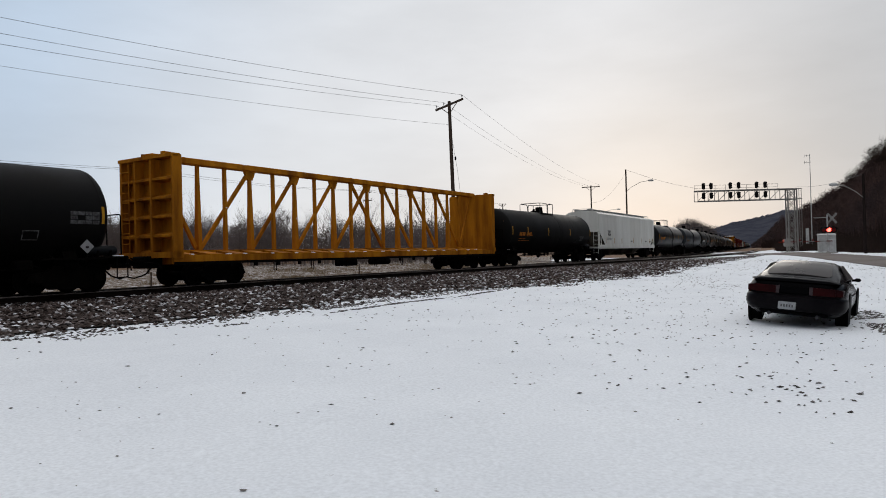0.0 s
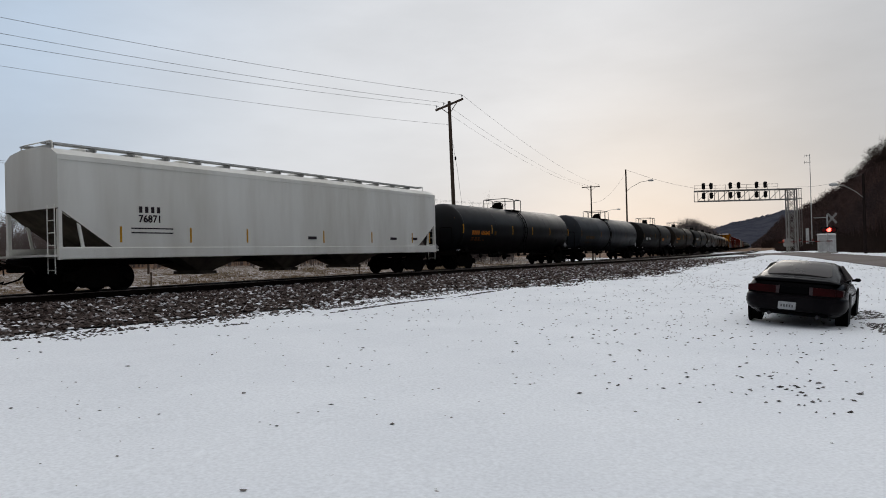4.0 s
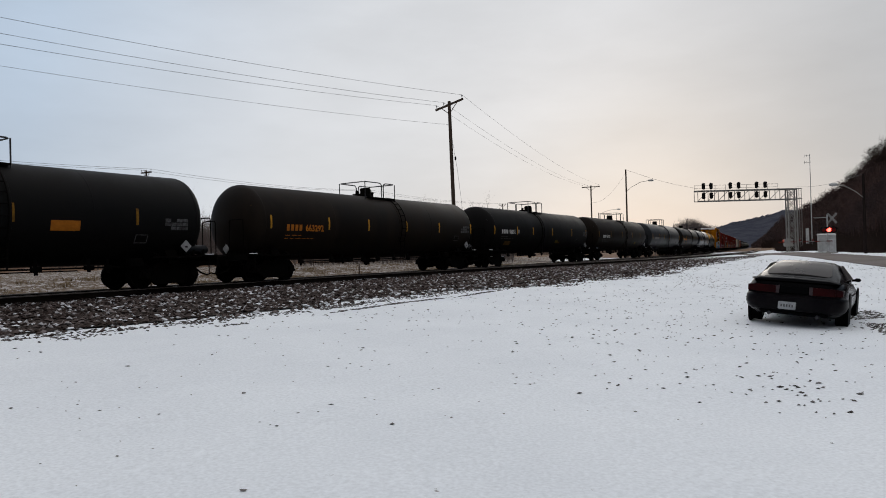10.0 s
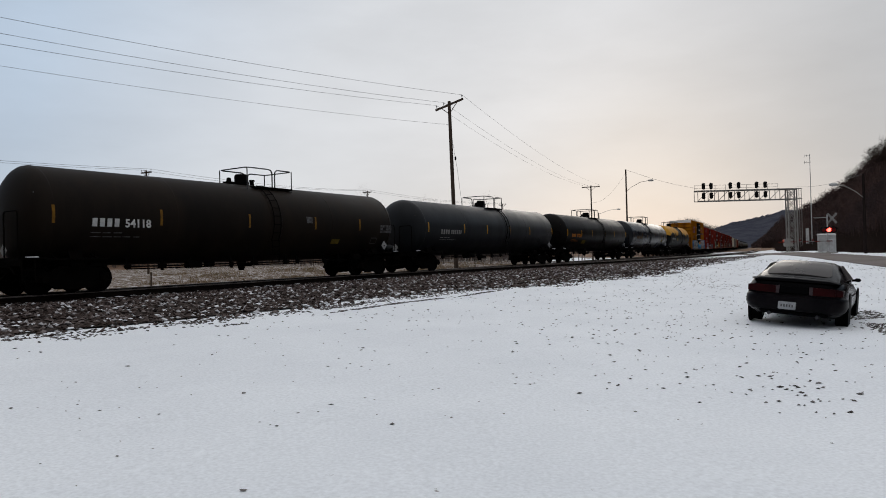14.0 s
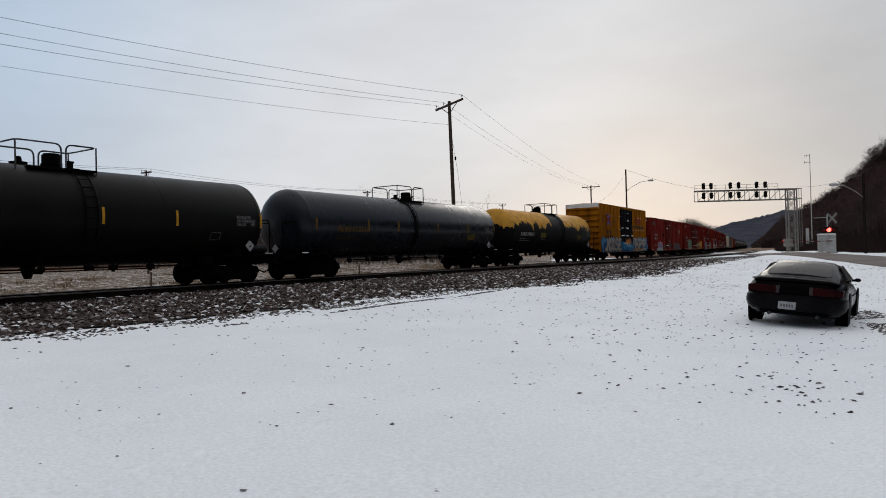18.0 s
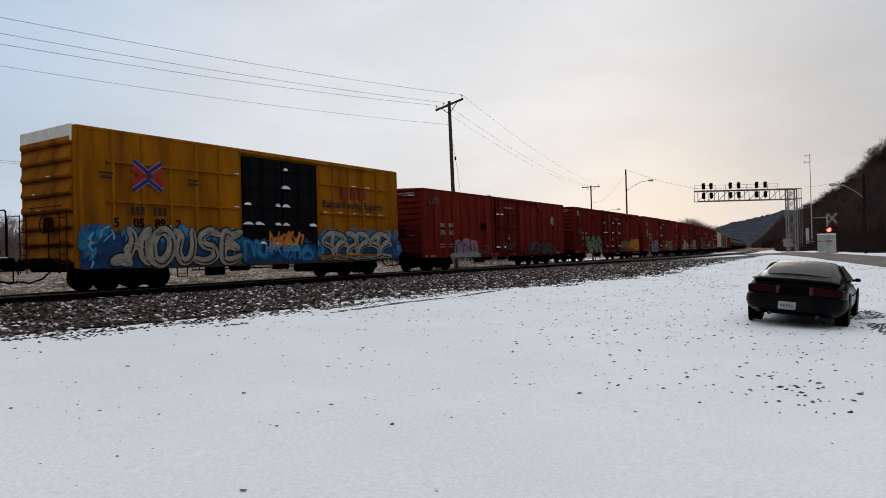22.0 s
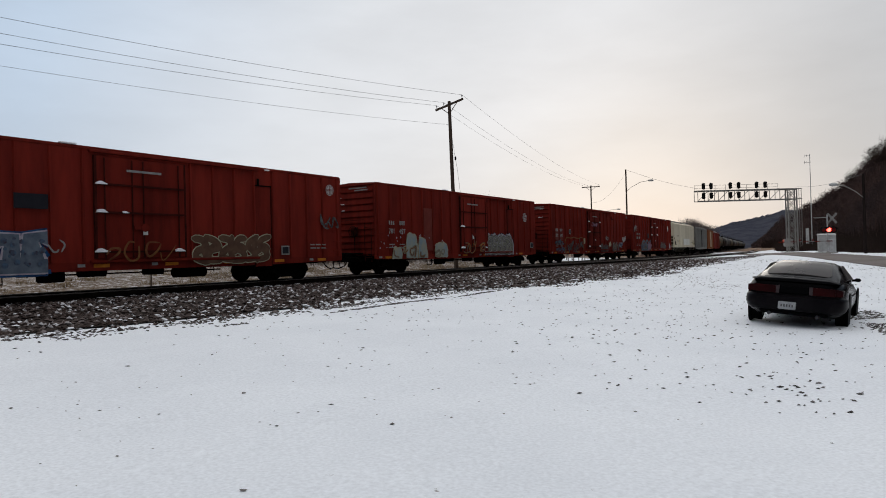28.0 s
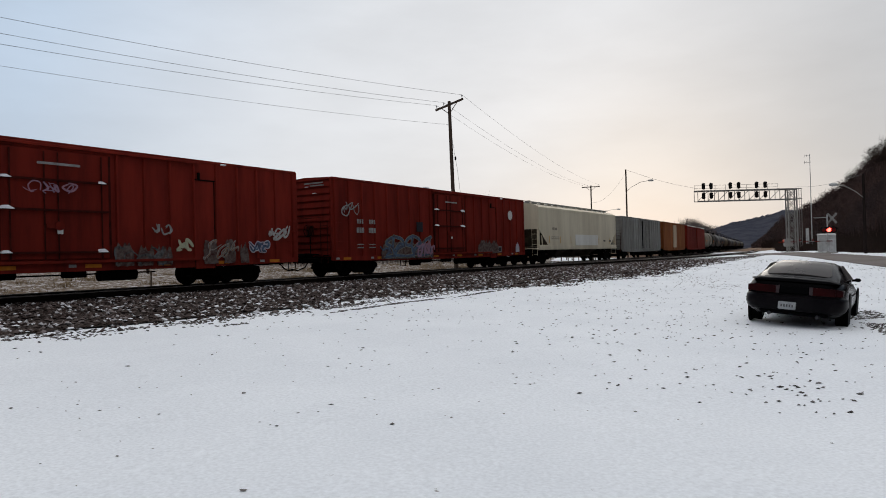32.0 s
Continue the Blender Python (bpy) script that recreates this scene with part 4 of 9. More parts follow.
    # dry grass beyond the tracks
    tuft = []
    for i in range(4):
        sh, r3 = Shape(), np.random.default_rng(140 + i)
        for _ in range(7):
            q = Vector((r3.normal() * 0.12, r3.normal() * 0.12, -0.05))
            sh.rod(q, q + Vector((r3.normal() * 0.12, r3.normal() * 0.12, r3.uniform(0.08, 0.30))), 0.022, 3, 0.004, False)
        me = bpy.data.meshes.new("grass_tuft")
        me.from_pydata(sh.v, [], sh.f)
        tuft.append(me)
    spots = []
    while len(spots) < 4600:
        s, la = -14 + 110 * rng.random(), 25.5 + 34 * rng.random() ** 1.4
        p = plan(s, la + (path(s)[0].dot(LEFT) - CENTRE if s > BEND_A else 0.0))
        if s > 2.2 * la or noise.noise((p.x * 0.25, p.y * 0.25, 4)) < 0.06:
            continue
        spots.append((p.x, p.y, ground_z(p.x, p.y) - 0.05, rng.uniform(0.7, 1.7)))
    straw = island_tint(material("dry_grass", (0.2, 0.15, 0.09), 0.95, bump=0.0, spec=0.02), [(0.09, 0.06, 0.035), (0.19, 0.135, 0.08), (0.30, 0.23, 0.14), (0.14, 0.095, 0.055)])
    ob = woods("dry_grass", "tufts of dry tan grass in the snowy field", straw, spots, tuft, 19)
    ob["category"] = "grass"


plant_woods()

# ---- rolling stock ----
def truck_meshes():
    side = Shape()
    # cast side frame, in x and z
    poly = [(-1.14, 0.36), (-1.06, 0.60), (-0.66, 0.66), (-0.40, 0.82), (0.40, 0.82), (0.66, 0.66), (1.06, 0.60), (1.14, 0.36), (0.80, 0.32), (0.52, 0.14), (-0.52, 0.14), (-0.80, 0.32)]
    side.prism(poly, -0.07, 0.07, "y")
    side.box((-0.89, -0.05, 0.45), (0.30, 0.16, 0.26), bevel=0.03).box((0.89, -0.05, 0.45), (0.30, 0.16, 0.26), bevel=0.03)
    springs = Shape()
    for x in (-0.2, 0.0, 0.2):
        springs.rod((x, 0, 0.28), (x, 0, 0.56), 0.07, 8)
    brake = Shape()
    for x in (-0.36, 0.36):
        brake.box((x, 0, 0.34), (0.10, 1.7, 0.20), bevel=0.03)
        for y in (-0.75, 0.75):
            brake.box((x * 1.18, y, 0.36), (0.08, 0.12, 0.34), bevel=0.02)
    brake.beam((-0.4, 0.1, 0.36), (0.4, 0.1, 0.36), 0.08, 0.08)
    bol = Shape().box((0, 0, 0.66), (0.36, 2.2, 0.22), bevel=0.03).rod((0, 0, 0.6), (0, 0, 0.9), 0.2, 12)
    wheel = Shape()
    prof = [(-0.07, 0.02), (-0.07, 0.13), (-0.02, 0.16), (-0.01, 0.34), (-0.065, 0.38), (-0.065, 0.435), (0.055, 0.43), (0.06, 0.465), (0.085, 0.465), (0.09, 0.38), (0.03, 0.34), (0.02, 0.16), (0.07, 0.13), (0.07, 0.02)]
    half_set = [(y - 0.75, r) for y, r in prof[:-1]] + [(0.75 - 0.75 - 0.55, 0.085)]
    wheel.lathe(half_set + [(-y, r) for y, r in reversed(half_set)], 28, "y")
    cap = Shape().lathe([(-0.06, 0.0), (-0.06, 0.10), (0.0, 0.13)], 10, "y", (0, -0.14, 0))
    return {"side_frame": side.mesh("side_frame"), "springs": springs.mesh("springs", 40), "bolster": bol.mesh("bolster"), "wheelset": wheel.mesh("wheelset", 35), "brake": brake.mesh("brake_beam"), "bearing_cap": cap.mesh("bearing_cap", 40), "snow": Shape().box((0, 0, 0), (0.24, 0.11, 0.035), bevel=0.017).mesh("frame_snow")}


TRUCK = truck_meshes()
WHEELSETS = []
WHEEL_R = 0.43


def add_truck(car, x, far=False):
    t = part("truck", TRUCK["bolster"], BLACK_STEEL, car, at=pose(x, 0, 0))
    for y in (-1.02, 1.02):
        part("side_frame", TRUCK["side_frame"], BLACK_STEEL, t, at=pose(0, y, 0))
        if not far and y < 0:
            part("spring_nest", TRUCK["springs"], BLACK_STEEL, t, at=pose(0, y, 0))
    part("brake_beam", TRUCK["brake"], BLACK_STEEL, t)
    for dx in (-0.89, 0.89):
        w = part("wheelset", TRUCK["wheelset"], WHEEL_STEEL, t, at=pose(dx, 0, 0.43))
        WHEELSETS.append((w, dx, car))
    if not far:
        pick = int(abs(x) * 37 + len(WHEELSETS) * 7) % 5
        if pick < 2:
            for k, (dx, z) in enumerate(((-0.55, 0.67), (-0.1, 0.815), (0.45, 0.79), (0.95, 0.645))):
                if (pick + k) % 3:
                    part("frame_snow", TRUCK["snow"], SNOW_CAP, t, "crust of snow on the side frame", at=pose(dx, -1.04, z, 0, (dx > 0) * 14 - 7, 0))
        for dx in (-0.89, 0.89):
            part("bearing_cap", TRUCK["bearing_cap"], BLACK_STEEL, t, at=pose(dx, -1.0, 0.43))


def add_coupler(car, reach, right=None):
    for d in (-1, 1):
        half = right if right and d > 0 else reach
        sh = Shape().beam((d * (half - 1.2), 0, 0.84), (d * (half - 0.25), 0, 0.84), 0.15, 0.16)
        sh.box((d * (half - 0.16), 0.04, 0.84), (0.30, 0.30, 0.30), bevel=0.06)
        part("coupler", sh, BLACK_STEEL, car)
        part("draft_gear", Shape().box((d * (half - 0.95), 0, 0.86), (0.7, 0.75, 0.42), bevel=0.04), BLACK_STEEL, car)
        part("uncoupling_lever", Shape().tube([(d * (half - 0.55), -1.4, 0.62), (d * (half - 0.50), -1.25, 0.82), (d * (half - 0.42), -0.6, 0.86), (d * (half - 0.25), -0.1, 1.02)], 0.022, 5), BLACK_STEEL, car)
        hose = Shape().tube([(d * (half - 0.9), -0.35, 0.72), (d * (half - 0.6), -0.38, 0.45), (d * (half - 0.25), -0.3, 0.34), (d * (half - 0.02), -0.2, 0.40)], 0.028, 6)
        part("air_hose", hose, BLACK_STEEL, car)


def railing(pts, r=0.022):
    return Shape().tube(pts, r, 6)


def plate(car, name, mat, x, y, z, w, h, bend_r=None, zc=0.0, label="", level=0):
    """A thin flat marking on the near side; on a tank it follows the shell."""
    sh = Shape()
    lift = 0.004 + 0.004 * level
    if bend_r:
        n, v, f = 5, [], []
        for i in range(n + 1):
            zz = z - h / 2 + h * i / n
            for q in (bend_r + lift, bend_r - 0.01):
                yy = -math.sqrt(max(q * q - (zz - zc) ** 2, 0.01))
                v += [(x - w / 2, yy, zz), (x + w / 2, yy, zz)]
        for i in range(n):
            a, b = i * 4, i * 4 + 4
            f += [(a, a + 1, b + 1, b), (a + 2, b + 2, b + 3, a + 3), (a, b, b + 2, a + 2), (a + 1, a + 3, b + 3, b + 1)]
        f += [(0, 2, 3, 1), (n * 4, n * 4 + 1, n * 4 + 3, n * 4 + 2)]
        sh.add(v, f)
    else:
        sh.box((x, y - lift / 2, z), (w, lift + 0.006, h))
    return part(name, sh, mat, car, label)


def bars(car, mat, x, z, total, h, bend_r, zc, y=0.0, n=4, gap=0.28, name="marking_bar"):
    """Writing that is not spelled out: bars of its size."""
    w = total / (n + (n - 1) * gap)
    for i in range(n):
        plate(car, name, mat, x - total / 2 + w / 2 + i * w * (1 + gap), y, z, w, h, bend_r, zc)


def words(car, text, mat, x, z, size, y, tilt=0.0):
    me = lettering(text, size)
    ob = part("lettering", me, mat, car, at=pose(x, y, z, tilt, 0, 0))
    return ob


TANK_CACHE = {}


def rounded(pts, r, n=4):
    """The line through pts with its inner corners turned in small arcs."""
    pts = [Vector(p) for p in pts]
    out = [pts[0]]
    for a, b, c in zip(pts, pts[1:], pts[2:]):
        k = min(r, (a - b).length * 0.45, (c - b).length * 0.45)
        p, q = b + (a - b).normalized() * k, b + (c - b).normalized() * k
        for i in range(n + 1):
            t = i / n
            out.append(p * (1 - t) ** 2 + b * (2 * t * (1 - t)) + q * t * t)
    return out + [pts[-1]]


def dashes(car, mat, x, z, total, h, bend_r, zc, seed, y=0.0, name="small_print_bar"):
    """A row of small print: short bars of uneven length."""
    rng = np.random.default_rng(seed)
    at = x
    while at < x + total:
        w = min(0.10 + 0.24 * rng.random(), x + total - at)
        if w > 0.05:
            plate(car, name, mat, at + w / 2, y, z, w, h, bend_r, zc)
        at += w + 0.05 + 0.07 * rng.random()


def tank_car(label, half, paint, marks=ORANGE, number="", truck_in=2.35, r=1.52, strips=True, far=False, zc=2.32, ladder=True, placard=True, panel=None, dome_x=0.45, panel_at=(3.1, 1.96), inset=0.95, tx=-6.7, saddle=None, ladder_x=1.2, data=None, hat=0.0, stencil=None, text_z=1.98, extra=(), strip_mat=None, seed=1):
    """A railway tank car; x runs along it, the near side is -y, z from the rail top."""
    car = thing("tank_car", label, "tank car", "cars of the freight train")
    end = half - inset
    key = (round(end, 2), r, zc, far)
    if key not in TANK_CACHE:
        sh = Shape()
        prof = [(-end - 0.02, 0.02)]
        for i in range(1, 9):
            a = i / 8 * math.pi / 2
            prof.append((-end + 0.60 * (1 - math.cos(a)), r * math.sin(a)))
        prof += [(-p[0], p[1]) for p in reversed(prof)]
        sh.lathe(prof, 24 if far else 56, "x", (0, 0, zc))
        TANK_CACHE[key] = sh.mesh("tank_shell", 40)
    me = TANK_CACHE[key].copy()
    me.materials.clear()
    part("tank_shell", me, paint, car)
    if not far:
        # lap seams round the shell
        for x in (-end + 0.62, -end * 0.45, end * 0.45, end - 0.62):
            seam = Shape().lathe([(x - 0.05, r - 0.01), (x - 0.02, r + 0.003), (x + 0.02, r + 0.003), (x + 0.05, r - 0.01)], 48, "x", (0, 0, zc))
            part("weld_seam", seam, paint, car, round_to=60)
    # underframe: stub sills, bolsters, cradle
    for d in (-1, 1):
        sill = Shape().box((d * (half - 2.2), 0, 0.86), (3.4, 0.42, 0.34), bevel=0.02)
        sill.prism([(-1.3, 0.78), (1.3, 0.78), (1.3, 0.9), (0.95, 1.55), (-0.95, 1.55), (-1.3, 0.9)], d * (half - truck_in) - 0.2, d * (half - truck_in) + 0.2)
        part("stub_sill", sill, BLACK_STEEL, car)
        deck = Shape().box((d * (half - 1.05), 0, 1.06), (0.75, 2.9, 0.05)).box((d * (half - 0.68), 0, 0.95), (0.06, 2.9, 0.2))
        part("end_platform", deck, BLACK_STEEL, car)
        if not far:
            # a low hooped handrail at each corner of the platform
            X = d * (half - 0.74)
            for y0, y1 in ((-1.18, -0.40), (1.18, 0.40)):
                hoop = rounded([(X, y0, 1.0), (X, y0, 2.40), (X, y1, 2.40), (X, y1, 1.0)], 0.12)
                part("end_handrail", railing(hoop, 0.021), BLACK_STEEL, car)
            step = Shape()
            for z in (0.42, 0.72):
                step.beam((d * (half - 1.05), -1.45, z), (d * (half - 0.7), -1.45, z), 0.05, 0.03)
            step.rod((d * (half - 1.05), -1.45, 1.05), (d * (half - 1.05), -1.45, 0.42), 0.02).rod((d * (half - 0.7), -1.45, 1.05), (d * (half - 0.7), -1.45, 0.42), 0.02)
            part("end_step", step, BLACK_STEEL, car)
            edge = Shape().box((d * (half - 1.0), -1.42, 1.092), (0.34, 0.10, 0.03), bevel=0.014)
            part("platform_snow", edge, SNOW_CAP, car, "crust of snow on the platform edge")
            part("running_board", Shape().box((d * (half - 2.3), -1.36, 1.02), (1.9, 0.22, 0.05)).beam((d * (half - 1.7), -1.36, 1.02), (d * (half - 1.7), -0.9, 1.2), 0.05, 0.05).beam((d * (half - 2.9), -1.36, 1.02), (d * (half - 2.9), -0.9, 1.2), 0.05, 0.05), BLACK_STEEL, car)
        add_truck(car, d * (half - truck_in), far)
    add_coupler(car, half)
    top = zc + r
    # valve housing, manway, platform and railing
    dx = dome_x
    hx = dx + hat
    dome = Shape().lathe([(top - 0.12, 0.30), (top + 0.10, 0.30), (top + 0.12, 0.27), (top + 0.36, 0.27), (top + 0.42, 0.22), (top + 0.42, 0.0)], 20, "z", (hx, 0, 0))
    part("valve_housing", dome, BLACK_STEEL, car, round_to=40)
    mx = hx - 0.62 if hat <= 0 else hx - 0.95
    part("manway", Shape().lathe([(top - 0.1, 0.24), (top + 0.08, 0.24), (top + 0.10, 0.10), (top + 0.24, 0.08), (top + 0.26, 0.0)], 14, "z", (mx, 0, 0)), BLACK_STEEL, car, round_to=40)
    part("relief_valve", Shape().rod((hx + 0.62, 0.1, top - 0.05), (hx + 0.62, 0.1, top + 0.20), 0.09, 10).rod((hx + 0.62, 0.1, top + 0.20), (hx + 0.62, 0.1, top + 0.26), 0.12, 10), BLACK_STEEL, car)
    for y in (-0.72, 0.72):
        part("top_platform", Shape().box((dx + 0.35, y * 0.85, top - 0.12), (2.0, 0.45, 0.06)), BLACK_STEEL, car)
    zt, zb = top + 0.62, top - 0.12
    for d, x0, x1 in ((-1, dx - 1.0, dx + 0.28), (1, dx + 1.35, dx + 0.42)):
        hoop = rounded([(x1, 0.80, zb), (x1, 0.80, zt), (x0, 0.80, zt), (x0, -0.80, zt), (x1, -0.80, zt), (x1, -0.80, zb)], 0.20 if not far else 0.05, 4 if not far else 1)
        hoop_part = part("railing", railing(hoop, 0.026), RAILING, car)
        for y in (-0.80, 0.80):
            part("railing_post", Shape().rod((x0, y, zb - 0.15), (x0, y, zt), 0.024, 6), RAILING, hoop_part)
    if far:
        return car
    # the ladder on the near side, on a narrow saddle band
    lx = ladder_x
    bw = 0.15 if saddle else 0.30
    band = Shape().lathe([(lx - bw, r - 0.01), (lx - bw + 0.02, r + 0.008), (lx + bw - 0.02, r + 0.008), (lx + bw, r - 0.01)], 48, "x", (0, 0, zc))
    part("saddle_band", band, saddle or paint, car, round_to=40)
    lad = Shape()
    arc = [radians(a) for a in (208, 196, 184, 172, 160, 148, 136, 124, 112)]
    for dx in (lx - 0.18, lx + 0.18):
        pts = [(dx, (r + 0.06) * math.cos(a), zc + (r + 0.06) * math.sin(a)) for a in arc]
        lad.tube(pts, 0.020, 5)
    for a in arc:
        y, z = (r + 0.06) * math.cos(a), zc + (r + 0.06) * math.sin(a)
        lad.rod((lx - 0.18, y, z), (lx + 0.18, y, z), 0.016, 5)
    lad.rod((lx - 0.18, -1.46, 1.6), (lx - 0.18, -1.40, 0.72), 0.02, 5).rod((lx + 0.18, -1.46, 1.6), (lx + 0.18, -1.40, 0.72), 0.02, 5)
    for z in (0.76, 1.05, 1.34):
        lad.rod((lx - 0.18, -1.44, z), (lx + 0.18, -1.44, z), 0.016, 5)
    if ladder:
        part("side_ladder", lad, BLACK_STEEL, car)
    # train pipe and pull rods slung under the belly on short hangers
    part("train_pipe", Shape().rod((-half + 4.0, -0.95, 0.74), (half - 4.0, -0.95, 0.74), 0.028, 5), BLACK_STEEL, car)
    part("pull_rod", Shape().rod((-half + 4.4, -0.55, 0.66), (half - 5.2, -0.55, 0.66), 0.020, 5), BLACK_STEEL, car)
    rng = np.random.default_rng(seed * 7 + int(half * 10))
    for x in np.linspace(-half + 4.3, half - 4.3, 9):
        x += rng.uniform(-0.35, 0.35)
        part("pipe_hanger", Shape().beam((x, -0.95, 0.56 + 0.10 * rng.random()), (x, -0.88, 1.0), 0.10, 0.03).box((x, -0.95, 0.74), (0.12 + 0.16 * rng.random(), 0.10, 0.14)), BLACK_STEEL, car)
    part("outlet_valve", Shape().lathe([(0.46, 0.10), (0.58, 0.14), (0.85, 0.22)], 14, "z", (0.1, 0, 0)).box((0.1, -0.25, 0.66), (0.36, 0.3, 0.12)), BLACK_STEEL, car)
    part("brake_cylinder", Shape().rod((-2.9, -0.62, 0.74), (-2.3, -0.62, 0.74), 0.12, 12).box((-1.9, -0.6, 0.74), (0.3, 0.3, 0.2), bevel=0.03), BLACK_STEEL, car)
    xr = half - 1.35
    part("air_reservoir", Shape().lathe([(xr - 0.48, 0.0), (xr - 0.46, 0.10), (xr - 0.38, 0.16), (xr + 0.38, 0.16), (xr + 0.46, 0.10), (xr + 0.48, 0.0)], 14, "x", (0, -1.12, 1.26)), TANK_NIGHT, car, "grimy air reservoir on the end platform", round_to=40)
    part("reservoir_strap", Shape().box((xr - 0.2, -1.12, 1.16), (0.06, 0.36, 0.2)).box((xr + 0.2, -1.12, 1.16), (0.06, 0.36, 0.2)), BLACK_STEEL, car)
    part("brake_valve", Shape().box((half - 3.6, -1.0, 0.86), (0.5, 0.3, 0.3), bevel=0.04), BLACK_STEEL, car)
    if strips:
        for x in strips if isinstance(strips, tuple) else (-end + 0.9, -4.2, -1.5, 1.5, 4.5, end - 0.55):
            plate(car, "reflective_strip", strip_mat or DULL_YELLOW, x, 0, zc, 0.085, 0.52, r, zc, "yellow reflective strip")
    bars(car, marks, tx + 0.45, text_z + 0.13, 0.85, 0.25, r, zc, n=4, gap=0.55)
    if number:
        words(car, number, marks, tx + 1.05, text_z, 0.36, -r - 0.008)
    else:
        bars(car, marks, tx + 1.6, text_z + 0.13, 1.1, 0.23, r, zc, n=6, gap=0.6, name="number_bar")
    fine_mat = PANEL_GREY if marks is WHITE else marks
    dashes(car, fine_mat, tx, text_z - 0.18, 1.0, 0.028, r, zc, seed)
    dashes(car, fine_mat, tx, text_z - 0.30, 1.7, 0.028, r, zc, seed + 1)
    if placard:
        # one on the leading end's head, one on the near side at the other end
        c, q = Vector((-end - 0.05, 0.0, 1.30)), 0.19
        dia = Shape().prism([(c.y - q, c.z), (c.y, c.z - q), (c.y + q, c.z), (c.y, c.z + q)], c.x - 0.01, c.x + 0.01)
        part("placard", dia, PLACARD, car, "white diamond placard")
        part("placard_holder", Shape().rod((c.x + 0.02, 0, 0.95), (c.x + 0.02, 0, 1.3), 0.02, 5), BLACK_STEEL, car)
        c, q = Vector((half - 2.0, -1.46, 1.38)), 0.21
        dia = Shape().prism([(c.x - q, c.z), (c.x, c.z - q), (c.x + q, c.z), (c.x, c.z + q)], -1.50, -1.48, "y")
        part("placard", dia, PLACARD, car, "white diamond placard")
        part("placard_mark", Shape().box((c.x, -1.503, c.z - 0.02), (0.10, 0.006, 0.06)), NAVY, car)
        part("placard_holder", Shape().rod((c.x, -1.47, 1.02), (c.x, -1.47, 1.35), 0.02, 5), BLACK_STEEL, car)
    # stencilled data panel: rows of small print
    px, pz = data or (half - 2.05, 2.22)
    for k in range(3):
        for j in range(4):
            if (k * 4 + j + seed) % 7:
                plate(car, "data_cell", PANEL_GREY, px - 0.33 + 0.22 * j, 0, pz + 0.14 - 0.13 * k, 0.205, 0.112, r, zc, "faded white data stencil")
    sx, sz = stencil or (half - 3.55, 1.70)
    plate(car, "consolidated_stencil", PANEL_GREY, sx, 0, sz, 0.44, 0.28, r, zc)
    plate(car, "stencil_blank", paint, sx, 0, sz, 0.38, 0.22, r, zc, level=1)
    # faint writing on the leading head
    for k in range(3):
        part("head_print_bar", Shape().box((-end + 0.40, -0.95 + 0.05 * k, 2.95 - 0.14 * k), (0.02, 0.42 - 0.06 * k, 0.05), Matrix.Rotation(radians(-42), 3, "Z")), FAINT_ORANGE if marks in (ORANGE, FAINT_ORANGE) else PANEL_GREY, car)
    for kind, x, z, w, h in extra:
        plate(car, "painted_patch", kind, x, 0, z, w, h, r, zc, level=1)
    if panel:
        plate(car, "hazard_panel", panel, panel_at[0], 0, panel_at[1], 0.85, 0.3, r, zc, "small painted commodity panel")
    return car


def box_body(L, w, z0, z1, slope):
    """Boxcar body: floor z0, eave z1, a low peaked roof."""
    y = w / 2
    return Shape().prism([(-y, z0), (y, z0), (y, z1), (0, z1 + slope), (-y, z1)], -L / 2, L / 2)


def band_line(line, half, y0, y1, smooth_it=True, taper=0.0, shape=None):
    """A painted stroke of even width along a line of (x, z), lying between depths y0 (front) and y1."""
    pts = [Vector((p[0], p[1], 0)) for p in line]
    if smooth_it and len(pts) > 2:
        pts = curve_points([tuple(p) for p in pts], 5)
    v, f, n = [], [], len(pts)
    for i, p in enumerate(pts):
        d = (pts[min(i + 1, n - 1)] - pts[max(i - 1, 0)])
        d = d.normalized() if d.length > 1e-6 else Vector((1, 0, 0))
        nrm = Vector((-d.y, d.x, 0))
        if not smooth_it and 0 < i < n - 1:
            e = (pts[i + 1] - p).normalized()
            nrm = nrm / max(0.35, abs(nrm.dot(Vector((-e.y, e.x, 0)))))
        u = i / (n - 1)
        w = half * (1 - taper * abs(2 * u - 1) ** 3)
        q = p
        if smooth_it and i in (0, n - 1):
            w, q = w * 0.45, p + d * (half * 0.55 * (1 if i else -1))
        for yy in (y0, y1):
            v += [(q.x + nrm.x * w, yy, q.y + nrm.y * w), (q.x - nrm.x * w, yy, q.y - nrm.y * w)]
    for i in range(n - 1):
        a, b = i * 4, i * 4 + 4
        f += [(a, a + 1, b + 1, b), (a, b, b + 2, a + 2), (a + 1, a + 3, b + 3, b + 1)]
    m = (n - 1) * 4
    f += [(0, 2, 3, 1), (m, m + 1, m + 3, m + 2)]
    return (shape or Shape()).add(v, f)


